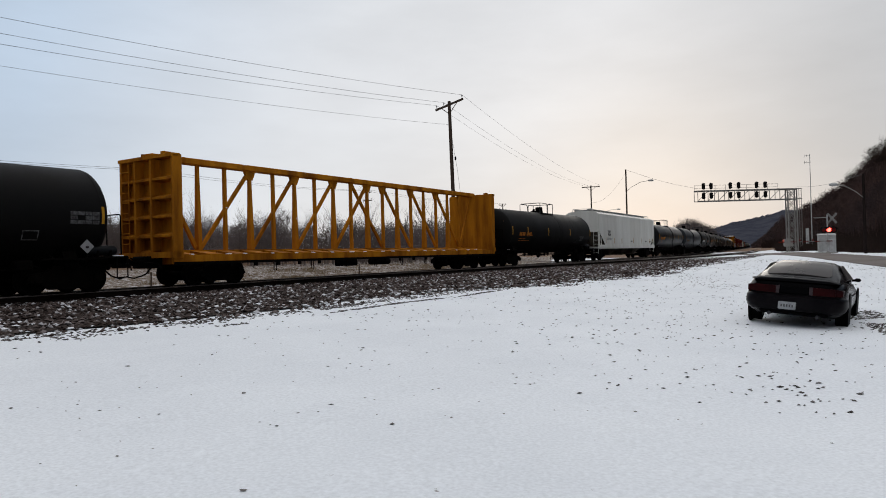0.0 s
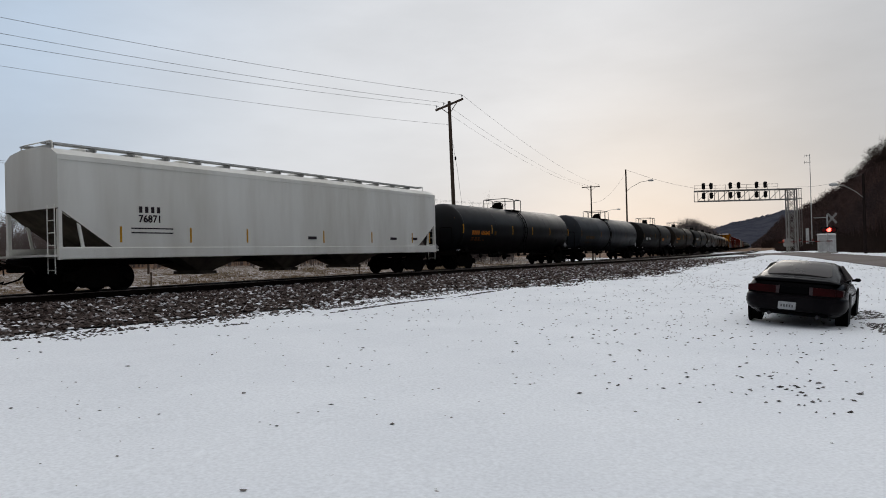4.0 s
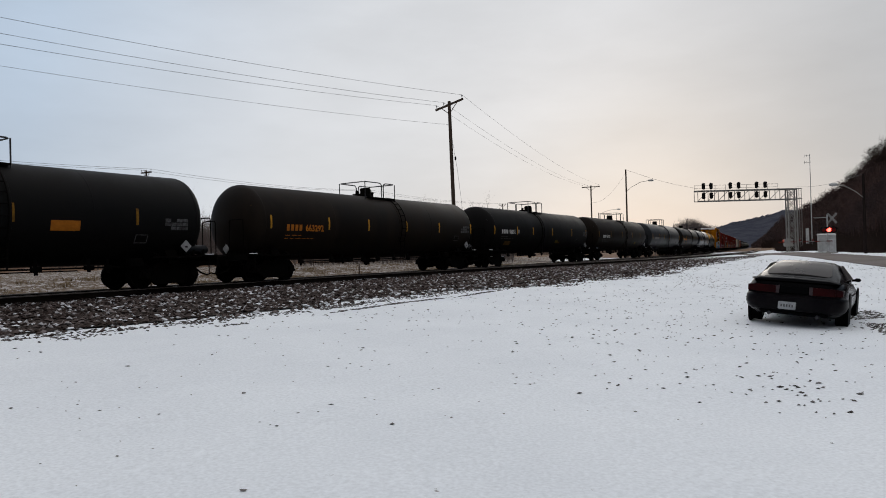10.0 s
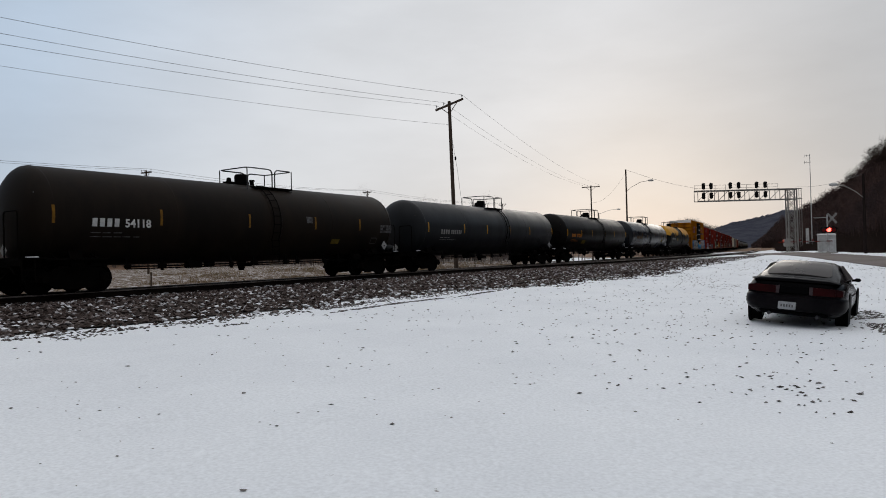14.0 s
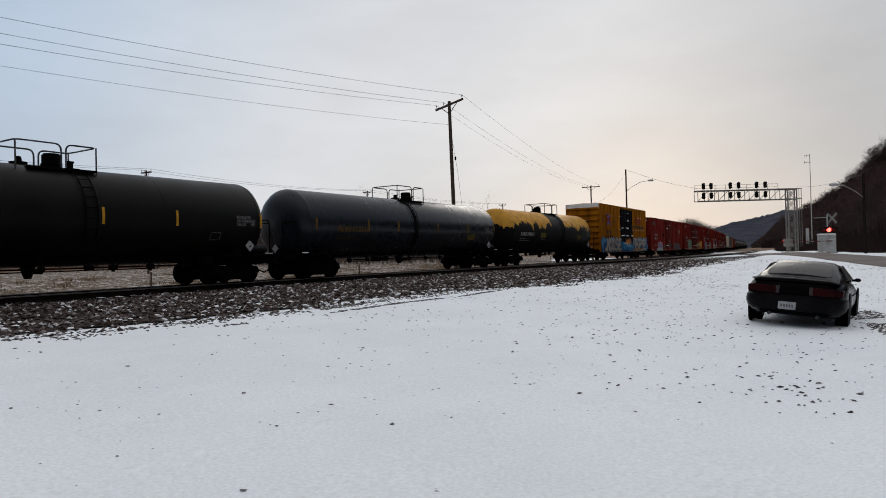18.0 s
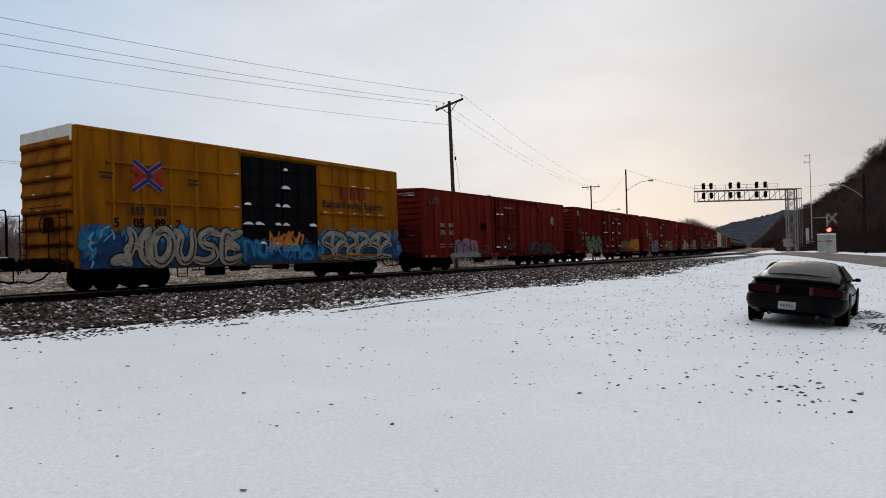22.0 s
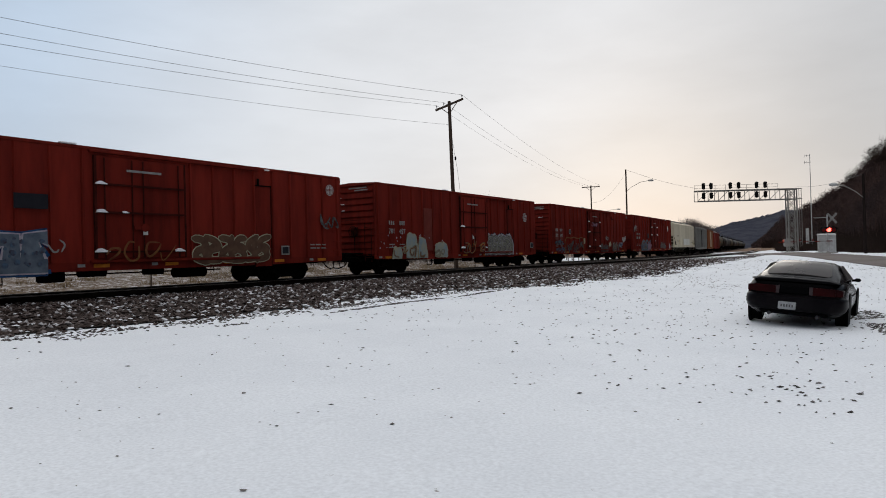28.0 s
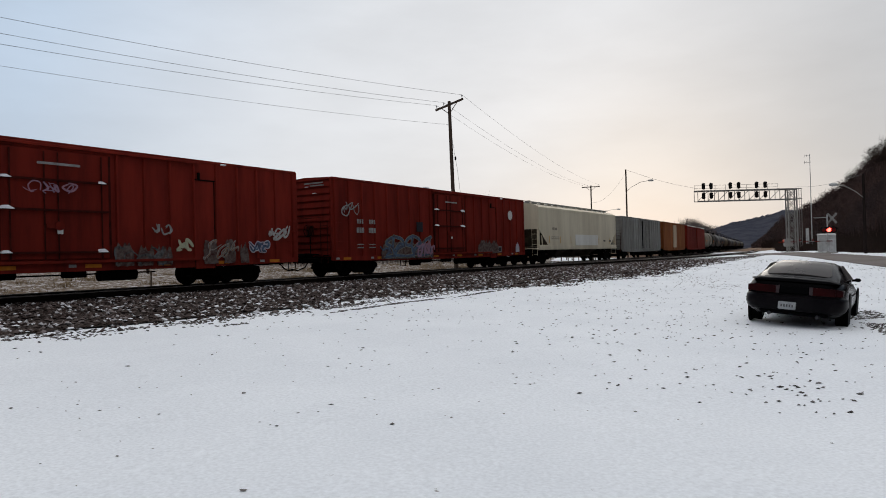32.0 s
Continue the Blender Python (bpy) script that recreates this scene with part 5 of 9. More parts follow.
def cloud(car, mat, x0, x1, z0, z1, y, dy, seed, rag=0.10, bumps=3.0):
    """A sprayed field of colour with a billowing upper edge."""
    rng = np.random.default_rng(seed)
    n = max(int((x1 - x0) / 0.10), 8)
    ph = rng.uniform(0, 6.28, 2)
    pts = []
    for i in range(n + 1):
        u = i / n
        ends = min(1.0, min(u, 1 - u) * 8) ** 0.5
        pts.append((x0 + (x1 - x0) * u, z0 + (z1 - z0) * (0.55 + 0.45 * ends) * (0.90 + 0.10 * abs(math.sin(bumps * math.pi * u + ph[0] * 0.1))) + rag * (rng.random() - 0.5)))
    pts += [(x1 - (x1 - x0) * i / n + 0.03 * rng.normal(), z0 + 0.04 * rng.random()) for i in range(n + 1)]
    return part("sprayed_cloud", Shape().prism(pts, y - dy, y + 0.01, "y"), mat, car, "sprayed field of colour")


STROKES = (
    [(0.05, 0.05), (0.10, 0.60), (0.35, 0.97), (0.62, 0.70), (0.60, 0.10)],
    [(0.85, 0.90), (0.30, 0.98), (0.12, 0.66), (0.70, 0.42), (0.80, 0.10), (0.10, 0.04)],
    [(0.40, 0.95), (0.05, 0.55), (0.25, 0.08), (0.75, 0.15), (0.88, 0.60), (0.50, 0.95)],
    [(0.10, 0.96), (0.25, 0.30), (0.50, 0.06), (0.78, 0.34), (0.82, 0.98)],
    [(0.00, 0.50), (0.30, 0.80), (0.55, 0.40), (0.85, 0.66), (1.05, 0.95)],
    [(0.95, 0.30), (0.60, 0.02), (0.15, 0.25), (0.20, 0.75), (0.70, 0.92), (1.00, 0.70)],
)


def swirls(car, x0, x1, z0, z1, y, seed, n, half, fill, edge=None, light=None, grow=0.045, lean=0.15, per=2):
    """Sprayed interlocking curved strokes that form no letter: an edge colour below, the fill, then a thin light line."""
    rng = np.random.default_rng(seed)
    w, h = (x1 - x0) / n, z1 - z0
    lines = []
    widths = []
    for k in range(n):
        for j in range(per):
            st = STROKES[int(rng.integers(len(STROKES)))]
            if rng.random() < 0.5:
                st = st[:int(rng.integers(3, len(st) + 1))]
            flip = -1 if rng.random() < 0.5 else 1
            turn = rng.uniform(-1.3, 1.3)
            cx, cz = x0 + w * (k + rng.uniform(0.1, 0.9)), z0 + h * rng.uniform(0.3, 0.7)
            sx, sz = w * rng.uniform(0.6, 1.5), h * rng.uniform(0.5, 1.1)
            line = []
            for a, b in st:
                a, b = (a - 0.5) * flip * sx, (b - 0.5) * sz
                p = cx + a * math.cos(turn) - b * math.sin(turn) + rng.normal() * 0.03 + lean * b
                q = cz + a * math.sin(turn) * 0.6 + b * math.cos(turn * 0.6) + rng.normal() * 0.03
                line.append((min(max(p, x0 - 0.1), x1 + 0.1), min(max(q, z0 + half), z1)))
            lines.append(line)
            widths.append(rng.uniform(0.45, 1.25))
    layers = []
    if edge is not None:
        layers.append((edge, half + grow, 0.010, "dark edge of the sprayed strokes"))
    layers.append((fill, half, 0.016, "sprayed unreadable strokes"))
    if light is not None:
        layers.append((light, half * 0.28, 0.023, "thin pale line in the sprayed strokes"))
    for mat, wd, dy, label in layers:
        for k, line in enumerate(lines):
            part("sprayed_stroke", band_line(line, (wd - half) + half * widths[k] if wd > half else wd * widths[k], y - dy - 0.0001 * k, y + 0.004, True, 0.3), mat, car, label)


def spots(car, mat, x0, x1, z0, z1, y, seed, n, r=0.035):
    """Small sprayed dots."""
    rng = np.random.default_rng(seed)
    for k in range(n):
        c, q = (rng.uniform(x0, x1), rng.uniform(z0, z1)), r * rng.uniform(0.5, 1.3)
        part("sprayed_dot", Shape().prism([(c[0] + q * math.cos(t), c[1] + q * math.sin(t)) for t in np.linspace(0, 6.283, 9)[:-1]], y - 0.006 - 0.0001 * k, y + 0.004, "y"), mat, car)


LETTER_STROKES = {
    "H": [[(0.0, 0.02), (0.20, 0.35), (0.30, 0.75), (0.10, 1.0)], [(0.05, 0.42), (0.45, 0.55), (0.90, 0.40)], [(0.95, 1.0), (0.72, 0.72), (0.78, 0.30), (1.05, 0.02)], [(-0.42, 0.10), (-0.05, 0.16), (0.25, 0.05)]],
    "O": [[(0.30, 0.95), (0.05, 0.60), (0.15, 0.18), (0.50, 0.05), (0.85, 0.28), (0.88, 0.70), (0.55, 0.96), (0.25, 0.90)]],
    "U": [[(-0.05, 0.98), (0.22, 0.80), (0.14, 0.40), (0.38, 0.08), (0.74, 0.16), (0.86, 0.55), (0.72, 1.0)]],
    "S": [[(1.0, 0.88), (0.55, 0.98), (0.14, 0.80), (0.30, 0.55), (0.75, 0.46), (0.88, 0.20), (0.45, 0.03), (-0.15, 0.12)]],
    "E": [[(1.12, 0.96), (0.60, 0.84), (0.25, 0.94), (0.20, 0.50), (0.30, 0.10), (0.75, 0.05), (1.25, 0.20)], [(0.22, 0.50), (0.60, 0.56), (1.0, 0.44)]],
}


def letter_lines(word, x0, x1, z0, z1):
    w = (x1 - x0) / len(word)
    return [[(x0 + w * (k + 0.04 + 0.92 * a) + 0.12 * b, z0 + 0.12 + (z1 - z0 - 0.22) * b) for a, b in line] for k, c in enumerate(word) for line in LETTER_STROKES[c]]


def big_piece(car, strokes, x0, x1, z0, z1, y, seed, half=0.145):
    """A large sprayed piece: ragged blues behind black-edged tan strokes with pale inlines."""
    rng = np.random.default_rng(seed)
    cloud(car, GRAF_NAVY, x0 - 0.05, x1 + 0.05, z0, z1 - 0.04, y, 0.004, seed, 0.22, 7)
    # licks of blue spray round the upper edge and the ends
    for mat, dy, n, wd in ((GRAF_BLUE, 0.007, 34, 0.10), (GRAF_AZURE, 0.010, 40, 0.06), (GRAF_PALE_BLUE, 0.0125, 16, 0.03)):
        for k in range(n):
            u = rng.random()
            x = x0 + (x1 - x0) * u
            if k % 4 == 0:
                x = rng.choice([x0 + 0.35 * rng.random(), x1 - 0.35 * rng.random()])
                z = rng.uniform(z0 + 0.1, z1 - 0.1)
            else:
                z = z1 - 0.30 * rng.random() ** 1.5 - 0.02
            a = rng.uniform(0.3, 2.2)
            ln = rng.uniform(0.16, 0.42)
            p = [(x, max(z - 0.12, z0 + 0.06)), (x + 0.5 * ln * math.cos(a) + 0.05 * rng.normal(), z + 0.02), (x + ln * math.cos(a), min(z + 0.6 * ln * math.sin(a), z1 + 0.16))]
            part("sprayed_lick", band_line(p, wd * rng.uniform(0.7, 1.3), y - dy - 0.00006 * k, y + 0.004, True, 0.5), mat, car, "lick of blue spray")
    for mat, wd, dy, label in ((GRAF_BLACK, half + 0.055, 0.018, "black edge of the sprayed letters"), (GRAF_STONE, half, 0.026, "stone-grey fill of the sprayed letters")):
        for k, line in enumerate(strokes):
            line = [(p[0], max(p[1], z0 + half)) for p in line]
            part("sprayed_letter", band_line(line, wd * (0.85 + 0.05 * (k % 5)), y - dy - 0.0002 * k, y + 0.004, True, 0.25), mat, car, label)
    for k, line in enumerate(strokes):
        off = half * 0.45
        hi = [(p[0] - off * 0.6, max(p[1], z0 + half) + off * 0.8) for p in line]
        lo = [(p[0] + off * 0.5, max(p[1], z0 + half) - off * 0.7) for p in line[1:]]
        part("sprayed_inline", band_line(hi, 0.014, y - 0.034 - 0.0001 * k, y + 0.004, True, 0.4), GRAF_PALE, car, "pale highlight on a letter")
        part("sprayed_shade", band_line(lo, 0.030, y - 0.031 - 0.0001 * k, y + 0.004, True, 0.5), GRAF_UMBER, car, "umber shading on a letter")


def layered(car, lines, y, layers, soft_line=True):
    """The same sprayed strokes in several coats, each narrower and further out."""
    for q, (mat, half, label) in enumerate(layers):
        for k, line in enumerate(lines):
            part("sprayed_letter", band_line(line, half, y - 0.008 - 0.006 * q - 0.0002 * k, y + 0.004, soft_line, 0.2 if soft_line else 0.0), mat, car, label)


def wild_lines(x0, x1, z0, z1, cells, seed):
    """Interlocking bent strokes that form no readable letter."""
    rng = np.random.default_rng(seed)
    w, h, out = (x1 - x0) / cells, z1 - z0 - 0.22, []
    for k in range(cells):
        cx = x0 + w * (k + 0.5)
        sg = 1 if rng.random() < 0.5 else -1
        out.append([(cx + sg * w * a + rng.uniform(-0.06, 0.06), z0 + 0.12 + h * b + rng.uniform(-0.05, 0.05)) for a, b in ((0.55, 0.98), (-0.1, 0.86), (-0.35, 0.60), (0.2, 0.45), (0.42, 0.15), (-0.5, 0.02))])
        if k % 2:
            out.append([(cx - w * 0.5, z0 + 0.12 + h * 0.35), (cx, z0 + 0.12 + h * 0.62), (cx + w * 0.5, z0 + 0.12 + h * 0.5)])
        else:
            out.append([(cx + w * 0.4, z0 + 0.12 + h * 1.0), (cx + w * 0.25, z0 + 0.12 + h * 0.5), (cx + w * 0.5, z0 + 0.12)])
    return out


def boxcar(label, half, L, eave, paint, truck_in, door=(-0.4, 2.7), door_paint=None, sill=0.71, w=3.05, ribs=0.98, doors=1, roof_paint=None, far=False, ridge_h=0.07, snow=True, rails_on_side=False, rib_step=0.30, post_w=0.07, bar_z=None):
    """A steel boxcar with side posts, a plug door and corrugated ends."""
    car = thing("boxcar", label, "boxcar", "cars of the freight train")
    y = -w / 2
    part("body", box_body(L, w, sill + 0.18, eave, ridge_h), paint, car)
    roof = Shape()
    for i in range(int(L / 1.1)):
        x = -L / 2 + 0.55 + i * 1.1
        roof.prism([(y + 0.12, eave - 0.02), (0, eave + ridge_h - 0.02), (-y - 0.12, eave - 0.02), (-y - 0.12, eave + 0.025), (0, eave + ridge_h + 0.03), (y + 0.12, eave + 0.025)], x - 0.03, x + 0.03)
    part("roof_seams", roof, roof_paint or paint, car)
    for yy in (y, -y):
        part("eave_angle", Shape().box((0, yy, eave - 0.04), (L, 0.05, 0.10), bevel=0.015), roof_paint or paint, car)
    d0, d1 = door[0], door[0] + door[1]
    if not far:
        posts = []
        x = -L / 2 + 0.05
        post = Shape().prism([(-post_w, 0), (-post_w * 0.6, -0.075), (post_w * 0.6, -0.075), (post_w, 0)], sill + 0.2, eave - 0.1, "z").mesh("side_post")
        for sgn in (-1, 1):
            xs = np.arange(-L / 2 + 0.12, L / 2, ribs)
            for x in xs:
                if d0 - 0.15 < x < d1 + 0.15 and sgn < 0:
                    continue
                m = pose(x, y, 0) if sgn < 0 else pose(x, -y, 0, 0, 0, 180)
                part("side_post", post, paint, car, at=m)
        if rails_on_side:
            for z in (sill + 2.05, sill + 3.27):
                for a, b in ((-L / 2 + 0.9, d0 - 0.3), (d1 + 0.3, L / 2 - 0.9)):
                    part("side_belt_rail", Shape().prism([(y - 0.0, z - 0.05), (y - 0.08, z - 0.03), (y - 0.08, z + 0.03), (y, z + 0.05)], a, b), paint, car)
    # side sill
    part("side_sill", Shape().prism([(-L / 2, sill + 0.2), (-L / 2, sill + 0.02), (-half * 0.45, sill - 0.06), (half * 0.45, sill - 0.06), (L / 2, sill + 0.02), (L / 2, sill + 0.2)], y - 0.02, y + 0.06, "y").prism([(-L / 2, sill + 0.2), (-L / 2, sill + 0.02), (L / 2, sill + 0.02), (L / 2, sill + 0.2)], -y - 0.06, -y + 0.02, "y"), paint, car)
    # ends pressed into overhanging horizontal ribs
    for d in (-1, 1):
        x0, out, z = d * (L / 2 - 0.02), [], sill + 0.22
        lip = rib_step * 0.30
        while z < eave - 0.12:
            up = min(z + rib_step, eave - 0.06)
            out += [(d * (L / 2 + 0.008), z), (d * (L / 2 + lip * 0.75), z + 0.012), (d * (L / 2 + lip), z + rib_step * 0.16), (d * (L / 2 + lip * 0.85), z + rib_step * 0.38), (d * (L / 2 + 0.02), up - 0.012)]
            z += rib_step
        e = Shape().prism([(x0, sill + 0.2)] + out + [(d * (L / 2 + 0.012), eave - 0.04), (x0, eave - 0.04)], y + 0.10, -y - 0.10, "y")
        for yy in (y + 0.05, -y - 0.05):
            part("end_post", Shape().box((d * (L / 2 + 0.02), yy, (sill + eave) / 2), (0.08, 0.1, eave - sill - 0.05), bevel=0.015), paint, car)
        part("corrugated_end", e, paint, car)
        if not far:
            # ladders, handbrake and crossover gear on the end
            xe = d * (L / 2 + lip + 0.07)
            for ya in (y + 0.16, -y - 0.56):
                lad = Shape()
                for yy in (ya, ya + 0.40):
                    lad.rod((xe, yy, sill - 0.1), (xe, yy, sill + 1.75), 0.018, 5)
                for z in np.arange(sill + 0.1, sill + 1.75, 0.36):
                    lad.rod((xe, ya, z), (xe, ya + 0.40, z), 0.016, 5)
                part("end_ladder", lad, BAR_GRIME_SHADE, car)
            part("handbrake_housing", Shape().box((xe, -0.35, sill + 1.35), (0.16, 0.36, 0.46), bevel=0.04), BAR_GRIME_SHADE, car)
            wheel = Shape().tube([(xe + d * 0.12, -0.35 + 0.26 * math.cos(t), sill + 1.35 + 0.26 * math.sin(t)) for t in np.linspace(0, 6.283, 17)], 0.016, 5)
            for t in (0.3, 2.4, 4.5):
                wheel.rod((xe + d * 0.12, -0.35, sill + 1.35), (xe + d * 0.12, -0.35 + 0.26 * math.cos(t), sill + 1.35 + 0.26 * math.sin(t)), 0.012, 4)
            part("handbrake_wheel", wheel, BLACK_STEEL, car)
            part("brake_chain_rod", Shape().rod((xe, -0.35, sill + 1.1), (xe, -0.35, sill + 0.1), 0.02, 5), BLACK_STEEL, car)
            for z in (sill + 0.75, sill + 1.9):
                part("end_grab_bar", Shape().tube(rounded([(d * (L / 2), -0.9, z), (xe, -0.9, z), (xe, 0.75, z), (d * (L / 2), 0.75, z)], 0.05), 0.015, 5), BAR_GRIME_SHADE, car)
            for yy in (-y - 0.12,):
                part("corner_rail", Shape().tube(rounded([(xe + d * 0.34, yy, 0.95), (xe + d * 0.34, yy, sill + 1.7), (xe, yy, sill + 1.7)], 0.08), 0.016, 5), BAR_GRIME_SHADE, car)
            if snow:
                rng = np.random.default_rng(int(L * 10) + len(WHEELSETS))
                for k in range(3):
                    zz = sill + 0.22 + rib_step * int(rng.integers(3, (eave - sill) / rib_step - 1))
                    part("end_rib_snow", Shape().box((d * (L / 2 + lip * 0.8), rng.uniform(-1.0, 0.9), zz + 0.16 * rib_step + 0.02), (0.10, 0.16 + 0.2 * rng.random(), 0.03), bevel=0.014), SNOW_CAP, car, "snow caught on an end rib")
            # a stirrup step and two grab irons at the corner of the side
            st = d * (L / 2 - 0.32)
            part("stirrup_step", Shape().tube(rounded([(st - 0.2, y, sill + 0.1), (st - 0.2, y - 0.03, sill - 0.32), (st + 0.2, y - 0.03, sill - 0.32), (st + 0.2, y, sill + 0.1)], 0.05), 0.018, 4), BLACK_STEEL, car)
            for z in (sill + 0.45, sill + 0.85, sill + 1.25, sill + 1.65):
                part("grab_iron", Shape().tube(rounded([(st - 0.2, y, z), (st - 0.2, y - 0.09, z), (st + 0.2, y - 0.09, z), (st + 0.2, y, z)], 0.03, 2), 0.014, 4), paint, car)
        plat = Shape().box((d * (L / 2 + 0.3), 0, 1.02), (0.5, 1.6, 0.05)).rod((d * (L / 2 + 0.12), -1.35, 0.95), (d * (L / 2 + 0.42), -1.35, 0.95), 0.02, 5)
        part("crossover_platform", plat, BLACK_STEEL, car)
    under = Shape().box((0, 0, sill + 0.1), (2 * half - 2.2, 0.6, 0.36), bevel=0.02)
    for x in np.linspace(-L / 2 + 2.2, L / 2 - 2.2, 5):
        under.box((x, 0, sill + 0.14), (0.14, w - 0.2, 0.2))
    part("underframe", under, BLACK_STEEL, car)
    if not far:
        brake = Shape().rod((-1.6, -0.7, 0.62), (-0.8, -0.7, 0.62), 0.17, 12).box((0.9, -0.7, 0.6), (0.6, 0.4, 0.3), bevel=0.03).rod((-3.5, -0.9, 0.55), (3.5, -0.9, 0.55), 0.025, 5)
        for x in (-3.2, -2.2, 1.8, 3.2):
            brake.rod((x, -0.9, 0.5), (x, -0.9, 0.8), 0.02, 5)
        part("brake_gear", brake, BLACK_STEEL, car)
        part("air_reservoir", Shape().rod((1.5, -1.0, 0.5), (2.7, -1.0, 0.5), 0.19, 12), BLACK_STEEL, car)
        part("control_valve", Shape().box((-2.6, -1.0, 0.52), (0.7, 0.35, 0.36), bevel=0.05), BLACK_STEEL, car)
        for x in (-4.3, 4.3):
            part("sill_step", Shape().tube([(x - 0.2, -1.45, sill), (x - 0.2, -1.47, 0.36), (x + 0.2, -1.47, 0.36), (x + 0.2, -1.45, sill)], 0.022, 4), BLACK_STEEL, car)
    # plug doors
    dw = door[1] / doors
    # red doors: the ribs' shadow lines are put into the bar colour
    bar_paint = BAR_GRIME_SHADE if paint is BOX_RED and not door_paint else door_paint or paint
    for i in range(doors):
        a = d0 + dw * i + 0.03
        b = a + dw - 0.06
        dr = part("door", Shape().box(((a + b) / 2, y - 0.05, (sill + 0.3 + eave - 0.25) / 2), (b - a, 0.1, eave - sill - 0.55), bevel=0.02), door_paint or paint, car, "plug door with locking bars")
        if not far:
            for x in (a - 0.015, b + 0.015):
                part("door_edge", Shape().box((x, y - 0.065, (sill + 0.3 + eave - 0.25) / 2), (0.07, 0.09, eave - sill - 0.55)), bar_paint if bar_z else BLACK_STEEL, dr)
            for x in (a + 0.25, a + 0.62 * (b - a) * 0.5 + 0.2, b - 0.25, (a + b) / 2):
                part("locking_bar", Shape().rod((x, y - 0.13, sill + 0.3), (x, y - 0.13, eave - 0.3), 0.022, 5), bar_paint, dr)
            levels = bar_z or np.arange(sill + 0.75, eave - 0.4, 0.72)
            for z in levels:
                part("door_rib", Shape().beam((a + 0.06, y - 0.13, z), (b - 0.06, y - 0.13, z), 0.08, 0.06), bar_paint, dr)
            hw = Shape().box(((a + b) / 2 - 0.1, y - 0.15, sill + 1.25), (0.5, 0.06, 0.12)).rod(((a + b) / 2, y - 0.2, sill + 1.25), ((a + b) / 2, y - 0.14, sill + 1.25), 0.13, 12)
            part("door_handwheel", hw, door_paint or paint, dr)
            if snow:
                rng = np.random.default_rng(int(abs(a * 100)) + 3 + len(WHEELSETS))
                for z in [q + 0.05 for q in levels]:
                    for x, chance in ((a + 0.14, 0.8), (a + 0.6 + 0.4 * rng.random(), 0.4), (b - 0.25, 0.35)):
                        if rng.random() < chance:
                            w2, h2 = 0.10 + 0.12 * rng.random(), 0.05 + 0.06 * rng.random()
                            lump = Shape().prism([(x - w2, z - 0.06), (x - w2, z - 0.03), (x - w2 * rng.uniform(0.3, 0.7), z - 0.05 + h2), (x + w2 * rng.uniform(-0.2, 0.3), z - 0.05 + h2 * 1.1), (x + w2, z - 0.045), (x + w2, z - 0.06)], y - 0.19, y - 0.10, "y")
                            part("rib_snow", lump, SNOW_CAP, dr, "lump of snow caught on a door rib")
    ta, tb = d0 - 0.15, min(d1 + door[1] + 0.1, L / 2 - 0.2)
    for z in (eave - 0.12, sill + 0.22):
        part("door_track", Shape().box(((ta + tb) / 2, y - 0.07, z), (tb - ta, 0.12, 0.085), bevel=0.01), paint, car)
    for d in (-1, 1):
        add_truck(car, d * (half - truck_in), far)
    add_coupler(car, half)
    return car


def round_emblem(car, ex, ez, er, yy, plain=False):
    """A round white emblem, plain or quartered by a cross."""
    disc = Shape().lathe([(-0.008, 0.0), (-0.008, er), (0.004, er)], 24, "y", (ex, yy, ez))
    em = part("round_emblem", disc, DISC_WHITE if plain else EMBLEM_WHITE, car, "round white emblem")
    if plain:
        return
    part("emblem_ring", Shape().tube([(ex + er * 0.83 * math.cos(t), yy - 0.008, ez + er * 0.83 * math.sin(t)) for t in np.linspace(0, 6.283, 25)], er * 0.035, 5), BOX_RED, em)
    for q in (0, 1):
        # thin gaps that quarter the disc, each split by a pale line
        for off in (-0.09, 0.09):
            c = (ex, yy - 0.011, ez + er * off) if q else (ex + er * off, yy - 0.0118, ez)
            part("emblem_gap", Shape().box(c, (er * 1.5, 0.006, er * 0.07) if q else (er * 0.07, 0.006, er * 1.5)), BOX_RED, em)


